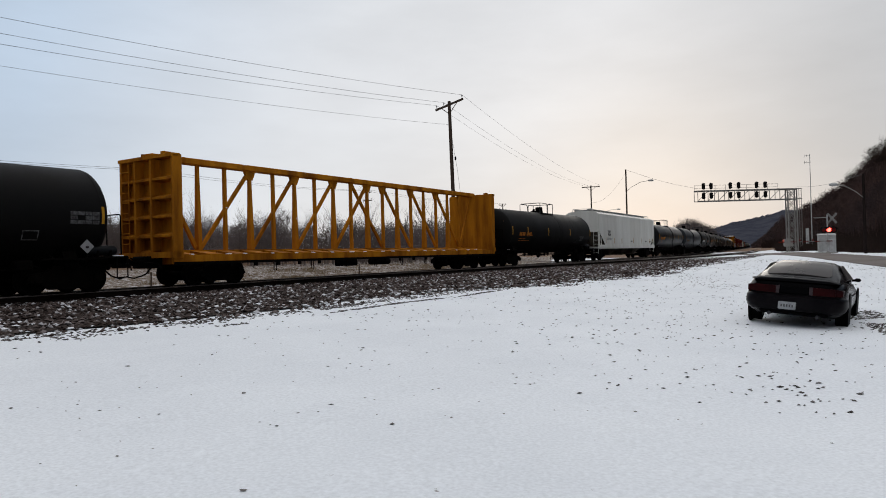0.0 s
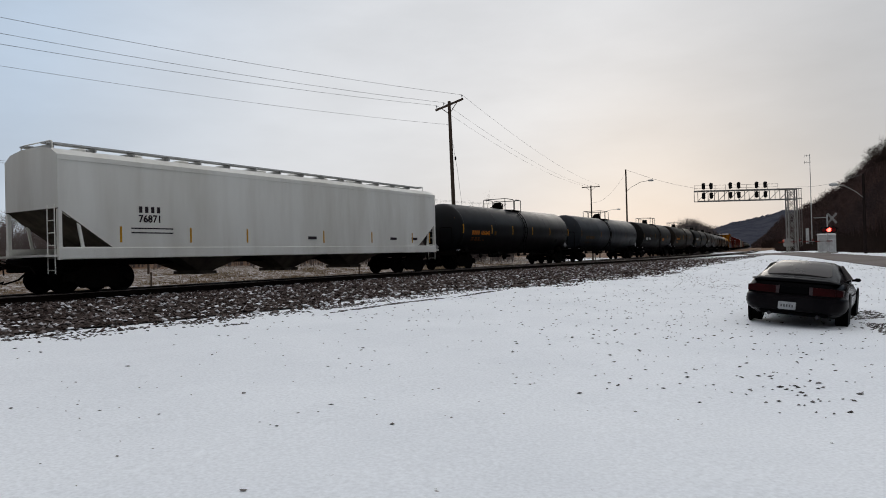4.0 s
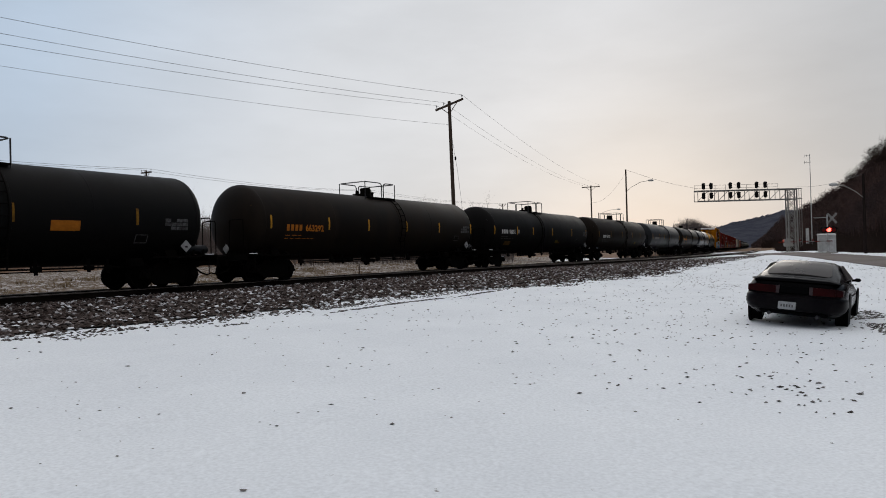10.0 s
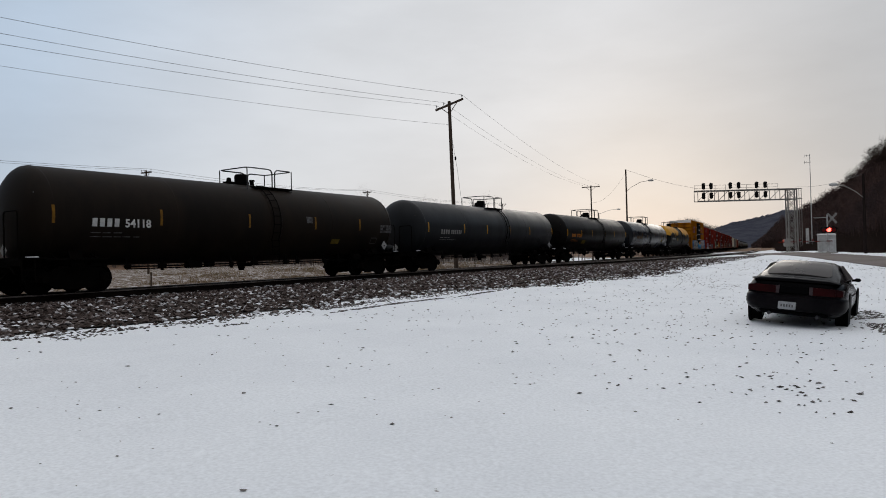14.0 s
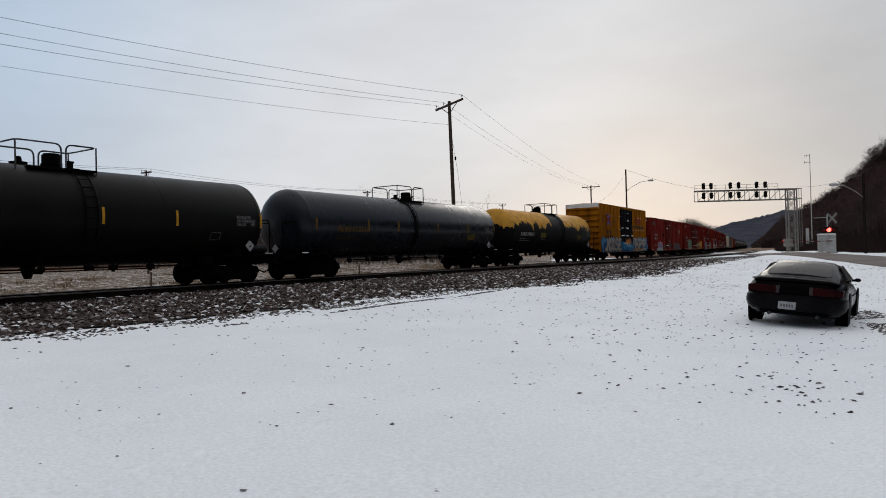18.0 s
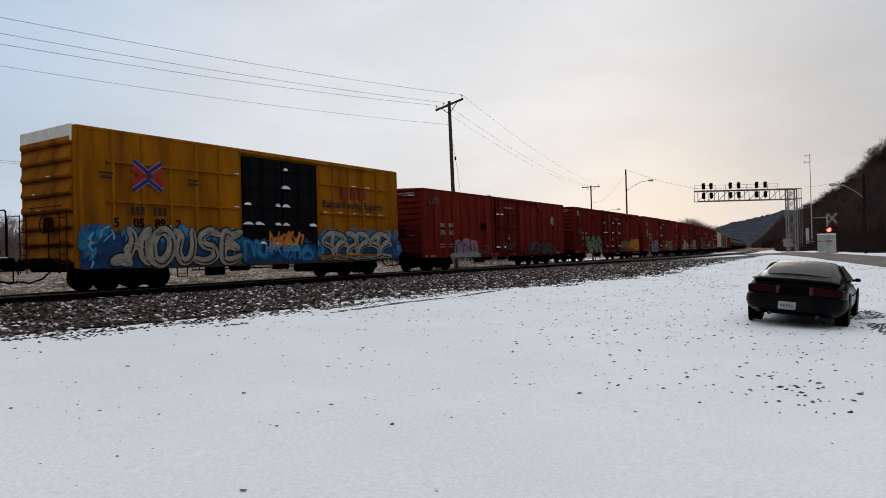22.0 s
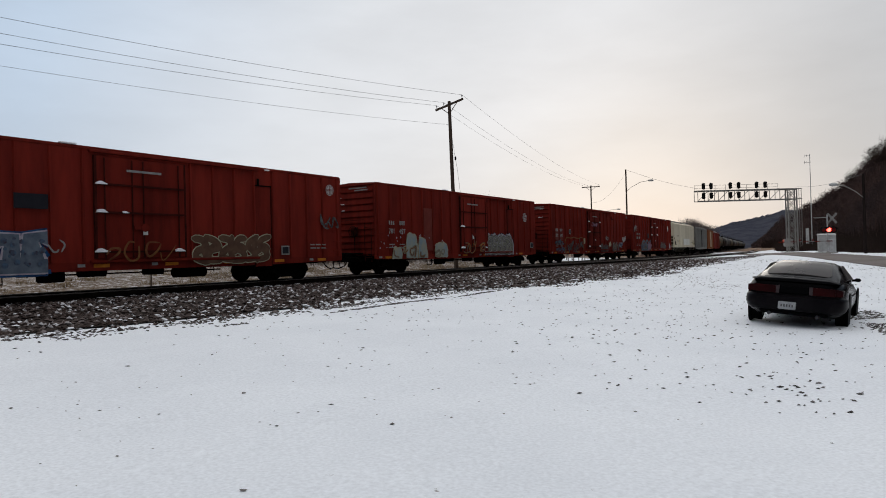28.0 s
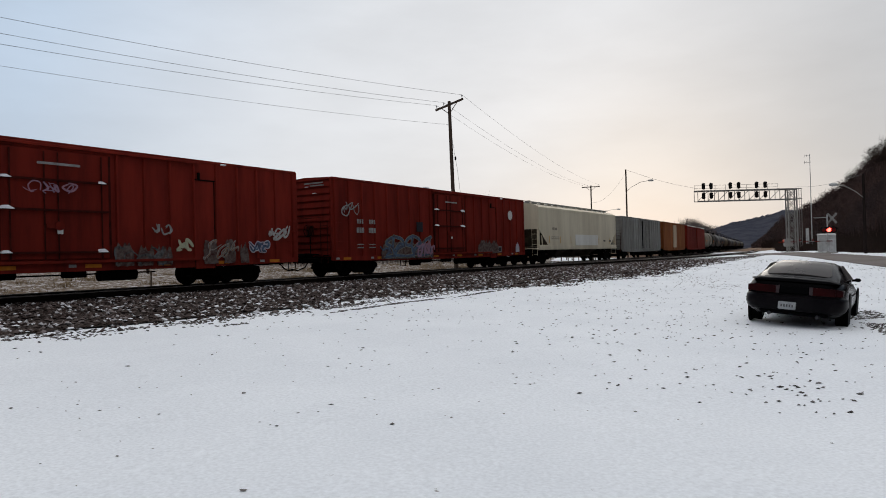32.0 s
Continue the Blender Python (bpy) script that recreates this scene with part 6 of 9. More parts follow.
def red_boxcar(k, seed, half, far=False):
    door, doors = ((-2.4, 4.85), 2) if k == 1 else ((-1.58, 3.12), 1)
    L, eave, y = 17.65 if k == 3 else 18.95, 4.36, -1.525
    if k == 3:
        door = (-1.25, 3.12)
    car = boxcar("oxide-red steel boxcar with plug door and sprayed graffiti", half, L, eave, BOX_RED, 3.65, door=door, doors=doors, far=far, ribs=0.93, post_w=0.045, bar_z=(1.21, 2.41, 3.26))
    if far:
        return car
    yy = y - 0.075
    x0 = (-7.95, -8.0, -7.35, -7.95, -8.65, -7.95)[k]
    num = (("782", "162"), ("621", "357"), ("621", "669"), ("781", "497"), ("781", "148"), ("", ""))[k]
    lo = 0.15 if k == 1 else 0.0
    for i in (0, 1):
        if k in (2, 4):
            plate(car, "repainted_patch", PATCH_RED, x0 + 0.28 + i * 0.86, yy, 2.15, 0.66, 0.85, level=-1)
        bars(car, DIM_WHITE, x0 + 0.25 + i * 0.86, 2.47 - lo, 0.42, 0.2, None, 0, yy, 3, gap=0.7, name="owner_mark_bar")
        if num[i]:
            words(car, num[i], DIM_WHITE, x0 + i * 0.86, 1.95 - lo, 0.34, yy - 0.008)
        else:
            bars(car, DIM_WHITE, x0 + 0.25 + i * 0.86, 2.07, 0.5, 0.24, None, 0, yy, 3, name="number_bar")
    for z in (1.42, 1.28):
        for x in (x0 + 0.25, x0 + 1.1):
            plate(car, "small_print_bar", DIM_WHITE, x, yy, z, 0.45, 0.05)
    spots_at = (((7.15, 3.08),), ((-8.75, 3.87),), ((8.75, 3.75), (-8.25, 3.63)), ((7.1, 3.2),), (), ((7.3, 3.27),))[k]
    for ex, ez in spots_at:
        round_emblem(car, ex, ez, 0.24 if k in (1, 2) else 0.30, yy, k == 5)
    # tall narrow hatch let into the side, with a latch over it
    for hx in ((-5.05, 5.15) if k == 1 else (5.02,)):
        part("side_hatch", Shape().box((hx, y - 0.012, 2.12), (0.78, 0.05, 3.05), bevel=0.012), BOX_RED, car, "tall narrow red hatch")
        for q in (-0.41, 0.41):
            part("hatch_joint", Shape().box((hx + q, y - 0.02, 2.12), (0.022, 0.06, 3.05)), BAR_GRIME_SHADE, car)
        part("hatch_latch", Shape().box((hx - 0.24, y - 0.06, 3.78), (0.07, 0.08, 0.26), bevel=0.01).box((hx, y - 0.05, 3.66), (0.84, 0.06, 0.04)), BLACK_STEEL, car)
    plate(car, "stencil_frame", DIM_WHITE, (5.8, 5.8, 6.1, 8.1, -5.7, 5.8)[k], yy, (1.1, 1.1, 1.2, 1.35, 2.37, 1.1)[k], 0.42, 0.36)
    plate(car, "stencil_blank", GRAF_BLACK, (5.8, 5.8, 6.1, 8.1, -5.7, 5.8)[k], yy, (1.1, 1.1, 1.2, 1.35, 2.37, 1.1)[k], 0.32, 0.26, level=1)
    for x in np.arange(-L / 2 + 0.9, L / 2 - 0.3, 2.4):
        plate(car, "reflective_strip", ORANGE, x, y - 0.02, 0.80, 0.5, 0.11, label="dull orange reflective strip")
        plate(car, "sill_tag", DIM_WHITE, x - 0.62, y - 0.02, 0.81, 0.22, 0.09, label="small white sill tag")
    plate(car, "door_notice", DIM_WHITE, 1.27 if k == 1 else 0.0, y - 0.17, 3.72, 1.2, 0.07, label="white stencil bars")
    for q in (0, 1):
        part("end_stencil", Shape().box((-L / 2 - 0.095, -0.55 - 0.2 * q, eave - 0.22 - 0.11 * q), (0.012, 1.1 - 0.3 * q, 0.06)), DIM_WHITE, car, "white stencil bar on the car's end")
    plate(car, "white_card", WHITE, 0.0, y - 0.17, 1.85, 0.16, 0.24, label="white paper card")
    sn = Shape()
    rng = np.random.default_rng(seed)
    part("roof_snow", sn.box((-2.4 + rng.uniform(-0.3, 0.3), y - 0.02, eave + 0.03), (0.5, 0.12, 0.05), bevel=0.02), SNOW_CAP, car, "small heap of snow")
    part("latch_snow", Shape().box((4.6 + 0.3 * k, y - 0.1, eave - 0.09), (0.22, 0.1, 0.05), bevel=0.02), SNOW_CAP, car, "small heap of snow")
    if k == 0:
        part("backing_plate", Shape().box((-3.1, y - 0.08, 2.5), (0.55, 0.05, 0.34), bevel=0.01), BLACK_STEEL, car)
    return car


def covered_hopper(label, half, L, paint, far=False, number=""):
    """A covered hopper: smooth sides, sloped ends, running boards on the roof, bays below."""
    car = thing("covered_hopper_car", label, "hopper car", "cars of the freight train")
    w, eave, low, top = 3.05, 4.05, 1.30, 4.35
    y, a = w / 2, L / 2
    cut = 1.7
    body = Shape()
    sec = [(-y, low), (y, low), (y, eave), (y - 0.35, eave + 0.2), (0.5, top), (-0.5, top), (-y + 0.35, eave + 0.2), (-y, eave)]
    v, f = [], []
    n = len(sec)
    for x, dip in ((-a, True), (-a + cut, False), (a - cut, False), (a, True)):
        for (yy, z) in sec:
            v.append((x, yy, 2.5 if dip and z < 2 else z))
    for i in range(3):
        f += [(i * n + k, i * n + (k + 1) % n, (i + 1) * n + (k + 1) % n, (i + 1) * n + k) for k in range(n)]
    f += [tuple(range(n)), tuple(range(3 * n, 4 * n))]
    slope = [f[0], f[2 * n]]
    part("hopper_body", body.add(v, [q for q in f if q not in slope]), paint, car)
    for q, d in zip(slope, (-1, 1)):
        dip = Vector((0, 0, -0.02))
        low_v = [tuple(Vector(v[i])) for i in q]
        sheet = Shape().add(low_v + [tuple(Vector(p) + dip) for p in low_v], [(0, 1, 2, 3), (7, 6, 5, 4), (0, 4, 5, 1), (1, 5, 6, 2), (2, 6, 7, 3), (3, 7, 4, 0)])
        part("slope_sheet", sheet, BAY_GRIME_SHADE, car, "grimy sloping floor over the truck, deep shade in its colour")
    sill = Shape().box((0, -y + 0.02, 1.18), (L, 0.1, 0.34), bevel=0.02).box((0, y - 0.02, 1.18), (L, 0.1, 0.34)).box((0, -y + 0.03, eave - 0.1), (L, 0.1, 0.1))
    part("side_sill", sill, paint, car)
    for d in (-1, 1):
        for yy in (-y + 0.06, y - 0.06):
            fr = Shape()
            fr.beam((d * (a - 0.06), yy, 1.0), (d * (a - 0.06), yy, eave), 0.1, 0.14)
            fr.beam((d * (a - 0.1), yy, 1.3), (d * (a - cut), yy, 1.3), 0.08, 0.14)
            fr.beam((d * (a - 0.1), yy, 2.5), (d * (a - cut * 1.05), yy, 1.35), 0.06, 0.16)
            fr.beam((d * (a - 0.75), yy, 1.3), (d * (a - 0.6), yy, 2.15), 0.06, 0.08)
            part("end_frame", fr, paint, car)
        dk = Shape().box((d * (a - 0.6), 0, 1.12), (1.9, w - 0.1, 0.06))
        part("end_deck", dk, paint, car)
        if not far:
            lad = Shape()
            for yy in (-y + 0.1, -y + 0.5):
                lad.rod((d * (a + 0.05), yy, 0.6), (d * (a + 0.05), yy, 2.6), 0.018, 5)
            for z in np.arange(0.7, 2.6, 0.36):
                lad.rod((d * (a + 0.05), -y + 0.1, z), (d * (a + 0.05), -y + 0.5, z), 0.016, 5)
            part("end_ladder", lad, paint, car)
        add_truck(car, d * (half - 2.6), far)
    for yy in (-0.62, 0.62):
        part("running_board", Shape().box((0, yy, top + 0.13), (L - 0.2, 0.34, 0.05)), GALV, car)
    for x in (-a + 0.2, a - 0.2):
        part("roof_end_rail", Shape().tube(rounded([(x, -0.9, top - 0.1), (x, -0.9, top + 0.18), (x, 0.9, top + 0.18), (x, 0.9, top - 0.1)], 0.1), 0.02, 5), paint, car)
    for x in np.arange(-a + 0.3, a, 1.3):
        part("board_bracket", Shape().box((x, 0, top + 0.05), (0.06, 1.5, 0.12)), GALV, car)
    for x in np.linspace(-a + 1.5, a - 1.5, 10):
        part("roof_hatch", Shape().lathe([(top - 0.02, 0.28), (top + 0.12, 0.28), (top + 0.15, 0.2), (top + 0.15, 0.0)], 12, "z", (x, 0, 0)), paint, car)
    bays = 3
    span = 2 * (half - 2.6) - 4.4
    for i in range(bays):
        x = -span / 2 + span * (i + 0.5) / bays
        b = Shape()
        h = span / bays / 2 - 0.08
        b.add([(x - h, -1.3, 1.25), (x + h, -1.3, 1.25), (x + h, 1.3, 1.25), (x - h, 1.3, 1.25), (x - 0.3, -0.6, 0.5), (x + 0.3, -0.6, 0.5), (x + 0.3, 0.6, 0.5), (x - 0.3, 0.6, 0.5)], [(0, 1, 5, 4), (1, 2, 6, 5), (2, 3, 7, 6), (3, 0, 4, 7), (4, 5, 6, 7), (0, 3, 2, 1)])
        b.box((x, 0, 0.45), (0.75, 1.5, 0.12))
        # bay colour carries the shade under the car as well as grime
        part("outlet_bay", b, BAY_GRIME_SHADE, car)
    part("centre_sill", Shape().box((0, 0, 0.95), (2 * half - 2.0, 0.5, 0.3)), BLACK_STEEL, car)
    add_coupler(car, half)
    if not far:
        for x in (-a + 1.9, -a * 0.55, -a * 0.3, a * 0.12, a * 0.45, a * 0.78, a - 0.6):
            plate(car, "reflective_strip", DULL_YELLOW, x, -y, 1.75, 0.07, 0.5)
        bars(car, NAVY, -a + 2.9, 2.55, 0.75, 0.2, None, 0, -y, 4, gap=0.9, name="owner_mark_bar")
        if number:
            words(car, number, NAVY, -a + 2.5, 2.15, 0.33, -y - 0.01)
        for k in range(2):
            plate(car, "small_print_bar", NAVY, -a + 3.0, -y, 1.95 - 0.14 * k, 1.5, 0.04)
        for x in (a * 0.05, a * 0.62, a * 0.8):
            plate(car, "small_print_bar", NAVY, x, -y, 1.7, 0.5, 0.12)
    return car


def centerbeam(label, half):
    """An empty centre-beam flat car: deck, end bulkheads, and a trussed centre wall."""
    car = thing("centerbeam_flat_car", label, "flat car", "cars of the freight train")
    a, longer = half - 0.95, 0.0
    deck = Shape()
    mid = longer / 2
    deck.box((mid, 0, 1.02), (2 * a + longer, 0.7, 0.5)).box((mid, -1.42, 0.93), (2 * a + longer, 0.12, 0.30)).box((mid, 1.42, 0.93), (2 * a + longer, 0.12, 0.30))
    part("deck_frame", deck, BEAM_YELLOW, car)
    floor = Shape()
    for x in np.arange(-a + 0.6, a, 1.15):
        floor.prism([(-1.45, 1.06), (1.45, 1.06), (1.45, 1.10), (0, 1.28), (-1.45, 1.10)], x - 0.3, x + 0.3)
    part("deck_risers", floor, BEAM_YELLOW, car)
    rng = np.random.default_rng(3)
    for x in np.arange(-a + 1.0, a - 1, 1.15):
        part("deck_snow", Shape().box((x + rng.uniform(-0.3, 0.3), -1.40, 1.095), (0.12 + 0.18 * rng.random(), 0.12, 0.05), bevel=0.024), SNOW_CAP, car, "little heap of snow on the deck edge")
    part("side_rail", Shape().box((mid, -1.50, 0.80), (2 * a + longer, 0.08, 0.10)), BLACK_STEEL, car)
    top = 4.48
    # bulkheads
    for d in (-1, 1):
        b = Shape()
        off = longer if d > 0 else 0.0
        b.box((d * (a - 0.33), 0, 2.75), (0.05, 2.9, 3.4))
        bk = part("bulkhead", b, BEAM_YELLOW, car, "ribbed yellow end bulkhead", at=pose(off, 0, 0))
        fr = Shape()
        for yy in (-1.46, 1.46):
            fr.box((d * (a - 0.16), yy, 2.72), (0.38, 0.12, 3.55), bevel=0.02)
        fr.box((d * (a - 0.1), 0, 4.46), (0.36, 3.04, 0.12)).box((d * (a - 0.1), 0, 1.1), (0.4, 3.04, 0.2))
        for z in (1.75, 2.4, 3.05, 3.7):
            fr.prism([(d * (a - 0.31), z - 0.10), (d * (a + 0.02), z - 0.04), (d * (a + 0.02), z + 0.03), (d * (a - 0.31), z + 0.14)], -1.42, 1.42, "y")
        for yy in (-0.30, 0.62):
            fr.box((d * (a - 0.14), yy, 2.75), (0.36, 0.10, 3.3))
        for yy in (-1.0, 0.1):
            fr.box((d * (a - 0.10), yy, 4.56), (0.30, 0.16, 0.10))
        part("bulkhead_frame", fr, BEAM_YELLOW, bk)
        lad = Shape()
        for yy in (0.86, 1.28):
            lad.rod((d * (a + 0.1), yy, 0.7), (d * (a + 0.1), yy, 4.4), 0.02, 5)
        for z in np.arange(0.8, 4.4, 0.36):
            lad.rod((d * (a + 0.1), 0.86, z), (d * (a + 0.1), 1.28, z), 0.018, 5)
        part("bulkhead_ladder", lad, BEAM_YELLOW, bk)
    part("top_chord", Shape().box((mid, 0, top + 0.05), (2 * a + longer - 0.2, 0.42, 0.22), bevel=0.02), BEAM_YELLOW, car)
    xs = np.linspace(-9.2, 9.5, 16)
    tapered, slim = Shape(), Shape()
    for sh, (bx, by), (tx, ty) in ((tapered, (0.085, 0.13), (0.055, 0.05)), (slim, (0.06, 0.075), (0.06, 0.06))):
        v = [(-bx, -by, 1.2), (bx, -by, 1.2), (bx, by, 1.2), (-bx, by, 1.2), (-tx, -ty, top), (tx, -ty, top), (tx, ty, top), (-tx, ty, top)]
        sh.add(v, [(0, 1, 5, 4), (1, 2, 6, 5), (2, 3, 7, 6), (3, 0, 4, 7), (4, 5, 6, 7), (3, 2, 1, 0)])
    meshes = (tapered.mesh("centre_post"), slim.mesh("centre_post"))
    for i, x in enumerate(xs):
        p = part("centre_post", meshes[i % 2], BEAM_YELLOW, car, at=pose(x, 0, 0))
        if i % 3 == 1:
            part("post_snow", Shape().box((0.0, -0.10, 2.6 + 0.3 * (i % 4)), (0.05, 0.05, 0.05), bevel=0.02), SNOW_CAP, p, "dab of snow on the post")
    for i in (2, 4, 6, 8, 9, 11, 13):
        part("gusset", Shape().prism([(xs[i] - 0.30, top - 0.02), (xs[i] + 0.30, top - 0.02), (xs[i] + 0.12, top - 0.42), (xs[i] - 0.12, top - 0.42)], -0.06, 0.06, "y"), BEAM_YELLOW, car)
    # diagonals: leaning outwards from the middle, crossing there
    dg = [(-a + 0.35, xs[0] - 0.12, True), (xs[15] + 0.12, a + longer - 0.4, False)]
    dg += [(xs[i] + 0.1, xs[i + 2] - 0.05, False) for i in (0, 2, 4, 6)] + [(xs[i] + 0.05, xs[i + 2] - 0.1, True) for i in (7, 9, 11, 13)]
    for x0, x1, down in dg:
        p, q = ((x0, 0, top - 0.1), (x1, 0, 1.35)) if down else ((x0, 0, 1.35), (x1, 0, top - 0.1))
        part("diagonal", Shape().beam(p, q, 0.11, 0.13), BEAM_YELLOW, car)
    for x in np.arange(-a + 1.2, a - 1, 1.15):
        part("tie_down_winch", Shape().box((x, -1.5, 0.70), (0.16, 0.08, 0.14), bevel=0.02), BLACK_STEEL, car)
    for x in np.arange(-a + 4.5, a - 4.4, 2.1):
        part("strap_hanger", Shape().tube([(x, -1.4, 0.78), (x, -1.4, 0.42), (x + 0.12, -1.4, 0.42), (x + 0.12, -1.4, 0.78)], 0.018, 4), BLACK_STEEL, car)
    part("brake_valve", Shape().box((-1.6, -0.6, 0.62), (1.1, 0.5, 0.32), bevel=0.05), BLACK_STEEL, car)
    part("air_reservoir", Shape().rod((0.2, -0.6, 0.62), (1.6, -0.6, 0.62), 0.16, 10), BLACK_STEEL, car)
    for d in (-1, 1):
        add_truck(car, d * (half - 3.15))
    add_coupler(car, half)
    return car


# coupler positions along the train, back from a fixed mark at 20 s
SPEED, SLOWING = 11.353, -0.0138
# small surges in the pace, in metres, second by second from 6 s on
SURGE = (0.0, -0.1, -0.22, 0.0, -0.12, 0.2, 0.4, 0.12, 0.35, 0.2, 0.0)


def travel(t):
    tau = t - 20.0
    late = 0.9 * (1 + math.cos(math.pi * min(t, 3.0) / 3.0))
    return SPEED * tau + SLOWING * tau * tau + late - float(np.interp(t, range(6, 17), SURGE))


TRAIN = []


def consist():
    g = [-236.2, -217.7, -193.2, -175.8, -153.8, -135.2, -115.6, -98.3, -79.6, -60.4, -41.5, -22.0, -3.5, 15.1, 32.4, 50.2, 71.5, 92.4, 113.2, 134.0, 154.9, 176.2, 196.0, 214.0, 231.0, 254.5]
    black = "black tank car with reflective yellow strips, road grime on its shell"

    def put(i, car, shift=0.0):
        TRAIN.append((car, (g[i] + g[i + 1]) / 2 + shift))

    def h(i):
        return (g[i + 1] - g[i]) / 2
    put(0, tank_car(black, h(0), TANK_BLACK, WHITE, seed=2))
    put(1, centerbeam("empty yellow centre-beam lumber flat car", h(1)))
    put(2, tank_car(black, h(2), TANK_BLACK, ORANGE, "67405", dome_x=-0.15, inset=0.8, ladder=False, hat=0.6, strips=(-7.17, -4.84, -1.31, 2.87, 7.3), tx=-6.16, placard=False, stencil=(4.2, 1.7), data=(5.4, 1.85), seed=3))
    put(3, covered_hopper("pale grey covered hopper car with roof walkways", h(3), 19.7, HOPPER_GREY, number="76871"), -0.3)
    put(4, tank_car("blue-black tank car with orange lettering", h(4), TANK_NIGHT, ORANGE, "666645", dome_x=-0.15, hat=-0.5, ladder_x=0.36, strips=(-7.8, -4.37, -1.52, 1.51, 4.48, 7.96), tx=-6.82, stencil=(5.8, 1.70), data=(7.1, 2.21), extra=((FAINT_ORANGE, -3.92, 2.11, 0.26, 0.26),), seed=4))
    put(5, tank_car("slate grey tank car with faded markings", h(5), TANK_SLATE, FAINT_ORANGE, dome_x=-0.1, hat=0.5, ladder_x=-0.6, saddle=GRIME_BAND, strips=(-8.2, -3.2, -0.2, 4.4), strip_mat=FADED_YELLOW, tx=-7.1, text_z=1.85, seed=5))
    put(6, tank_car(black, h(6), TANK_BLACK, WHITE, "64043", panel=ORANGE, panel_at=(2.63, 1.99), dome_x=0.15, hat=-0.26, tx=-6.12, strips=(-7.1, -3.89, -1.57, 1.2, 4.87), strip_mat=FADED_YELLOW, ladder_x=0.9, text_z=1.88, stencil=(5.08, 1.62), data=(6.3, 2.1), extra=((PANEL_GREY, -0.06, 1.97, 0.62, 0.05), (PANEL_GREY, -0.06, 1.87, 0.5, 0.05), (PANEL_GREY, -0.06, 1.77, 0.58, 0.05)), seed=6))
    put(7, tank_car("brownish black tank car with orange lettering", h(7), TANK_BROWN, ORANGE, "663292", dome_x=0.15, data=(7.2, 2.25), stencil=(6.37, 1.76), seed=7))
    put(8, tank_car(black, h(8), TANK_BLACK, WHITE, "96031", dome_x=-0.7, hat=0.7, ladder_x=-0.85, saddle=GRIME_BAND, strips=(-8.15, -4.96, -2.47, 0.89, 4.68, 7.8), tx=-7.22, text_z=2.10, extra=((FAINT_ORANGE, -6.14, 1.5, 0.85, 0.26), (DIM_WHITE, -4.78, 2.25, 0.16, 0.24), (PANEL_OLIVE, 1.9, 1.62, 0.5, 0.2), (FAINT_ORANGE, 2.3, 1.56, 0.5, 0.12)), seed=8))
    put(9, tank_car("brownish black weathered tank car", h(9), TANK_BROWN, WHITE, "54118", dome_x=0.8, hat=-0.6, ladder_x=0.6, strips=(-7.9, -4.45, -0.74, 2.79, 5.67), strip_mat=FADED_YELLOW, tx=-6.79, stencil=(6.82, 1.6), data=(7.6, 2.15), extra=((PANEL_GREY, 2.43, 2.44, 0.34, 0.26), (PANEL_OLIVE, 4.17, 1.56, 0.5, 0.2)), seed=9))
    put(10, tank_car("glossy slate tank car", h(10), TANK_PALE_SLATE, DIM_WHITE, seed=10))
    put(11, tank_car("glossy brown-black tank car with orange lettering", h(11), TANK_GLOSS, ORANGE, "675252", panel=PANEL_OLIVE, panel_at=(-3.79, 1.6), hat=0.4, strips=(-7.7, -4.56, -2.0, 1.58, 4.15, 7.8), tx=-6.78, stencil=(5.76, 1.73), data=(7.08, 2.29), seed=11))
    put(12, tank_car("blue-black tank car with dark ladder saddle", h(12), TANK_STORM, FAINT_ORANGE, dome_x=0.0, hat=0.85, inset=0.72, saddle=GRIME_BAND, ladder_x=-0.4, strips=(-7.7, -4.23, -1.9, 1.68, 4.85, 7.96), strip_mat=FADED_YELLOW, panel=PANEL_OLIVE, panel_at=(5.3, 1.83), stencil=(5.95, 1.74), data=(7.3, 2.18), tx=-6.4, seed=12))
    put(13, yellow_black_tank(h(13)))
    put(14, yellow_boxcar(h(14)))
    for k in range(6):
        car = red_boxcar(k, 50 + k, h(15 + k))
        spray(car, k)
        put(15 + k, car)
    cream = covered_hopper("cream covered hopper car with sloped ends", h(21), 2 * h(21) - 2.2, HOPPER_CREAM)
    plate(cream, "repainted_patch", HOPPER_GREY, 0.9, -1.58, 1.75, 5.4, 0.85, label="fresh white paint patch")
    put(21, cream)
    put(22, boxcar("grey ribbed steel boxcar", h(22), 2 * h(22) - 2.1, 4.1, CAR_GREY, 3.2, far=False, snow=False))
    put(23, boxcar("rusty brown boxcar with a pale door", h(23), 2 * h(23) - 2.1, 4.1, RUST_BROWN, 3.2, far=True, door=(-1.5, 2.2), door_paint=PALE_DOOR))
    put(24, boxcar("dark red steel boxcar with a pale roof", h(24), 2 * h(24) - 2.1, 4.1, BOX_RED, 3.4, far=True, roof_paint=CAP_WHITE))
    paints = [TANK_TAN, TANK_BROWN, TANK_GREY, TANK_SLATE]
    s = 254.5
    for k in range(18):
        TRAIN.append((tank_car("distant tank car in the train's tail", 9.2, paints[k % 4], strips=False, far=k > 3), s + 9.2))
        s += 18.4


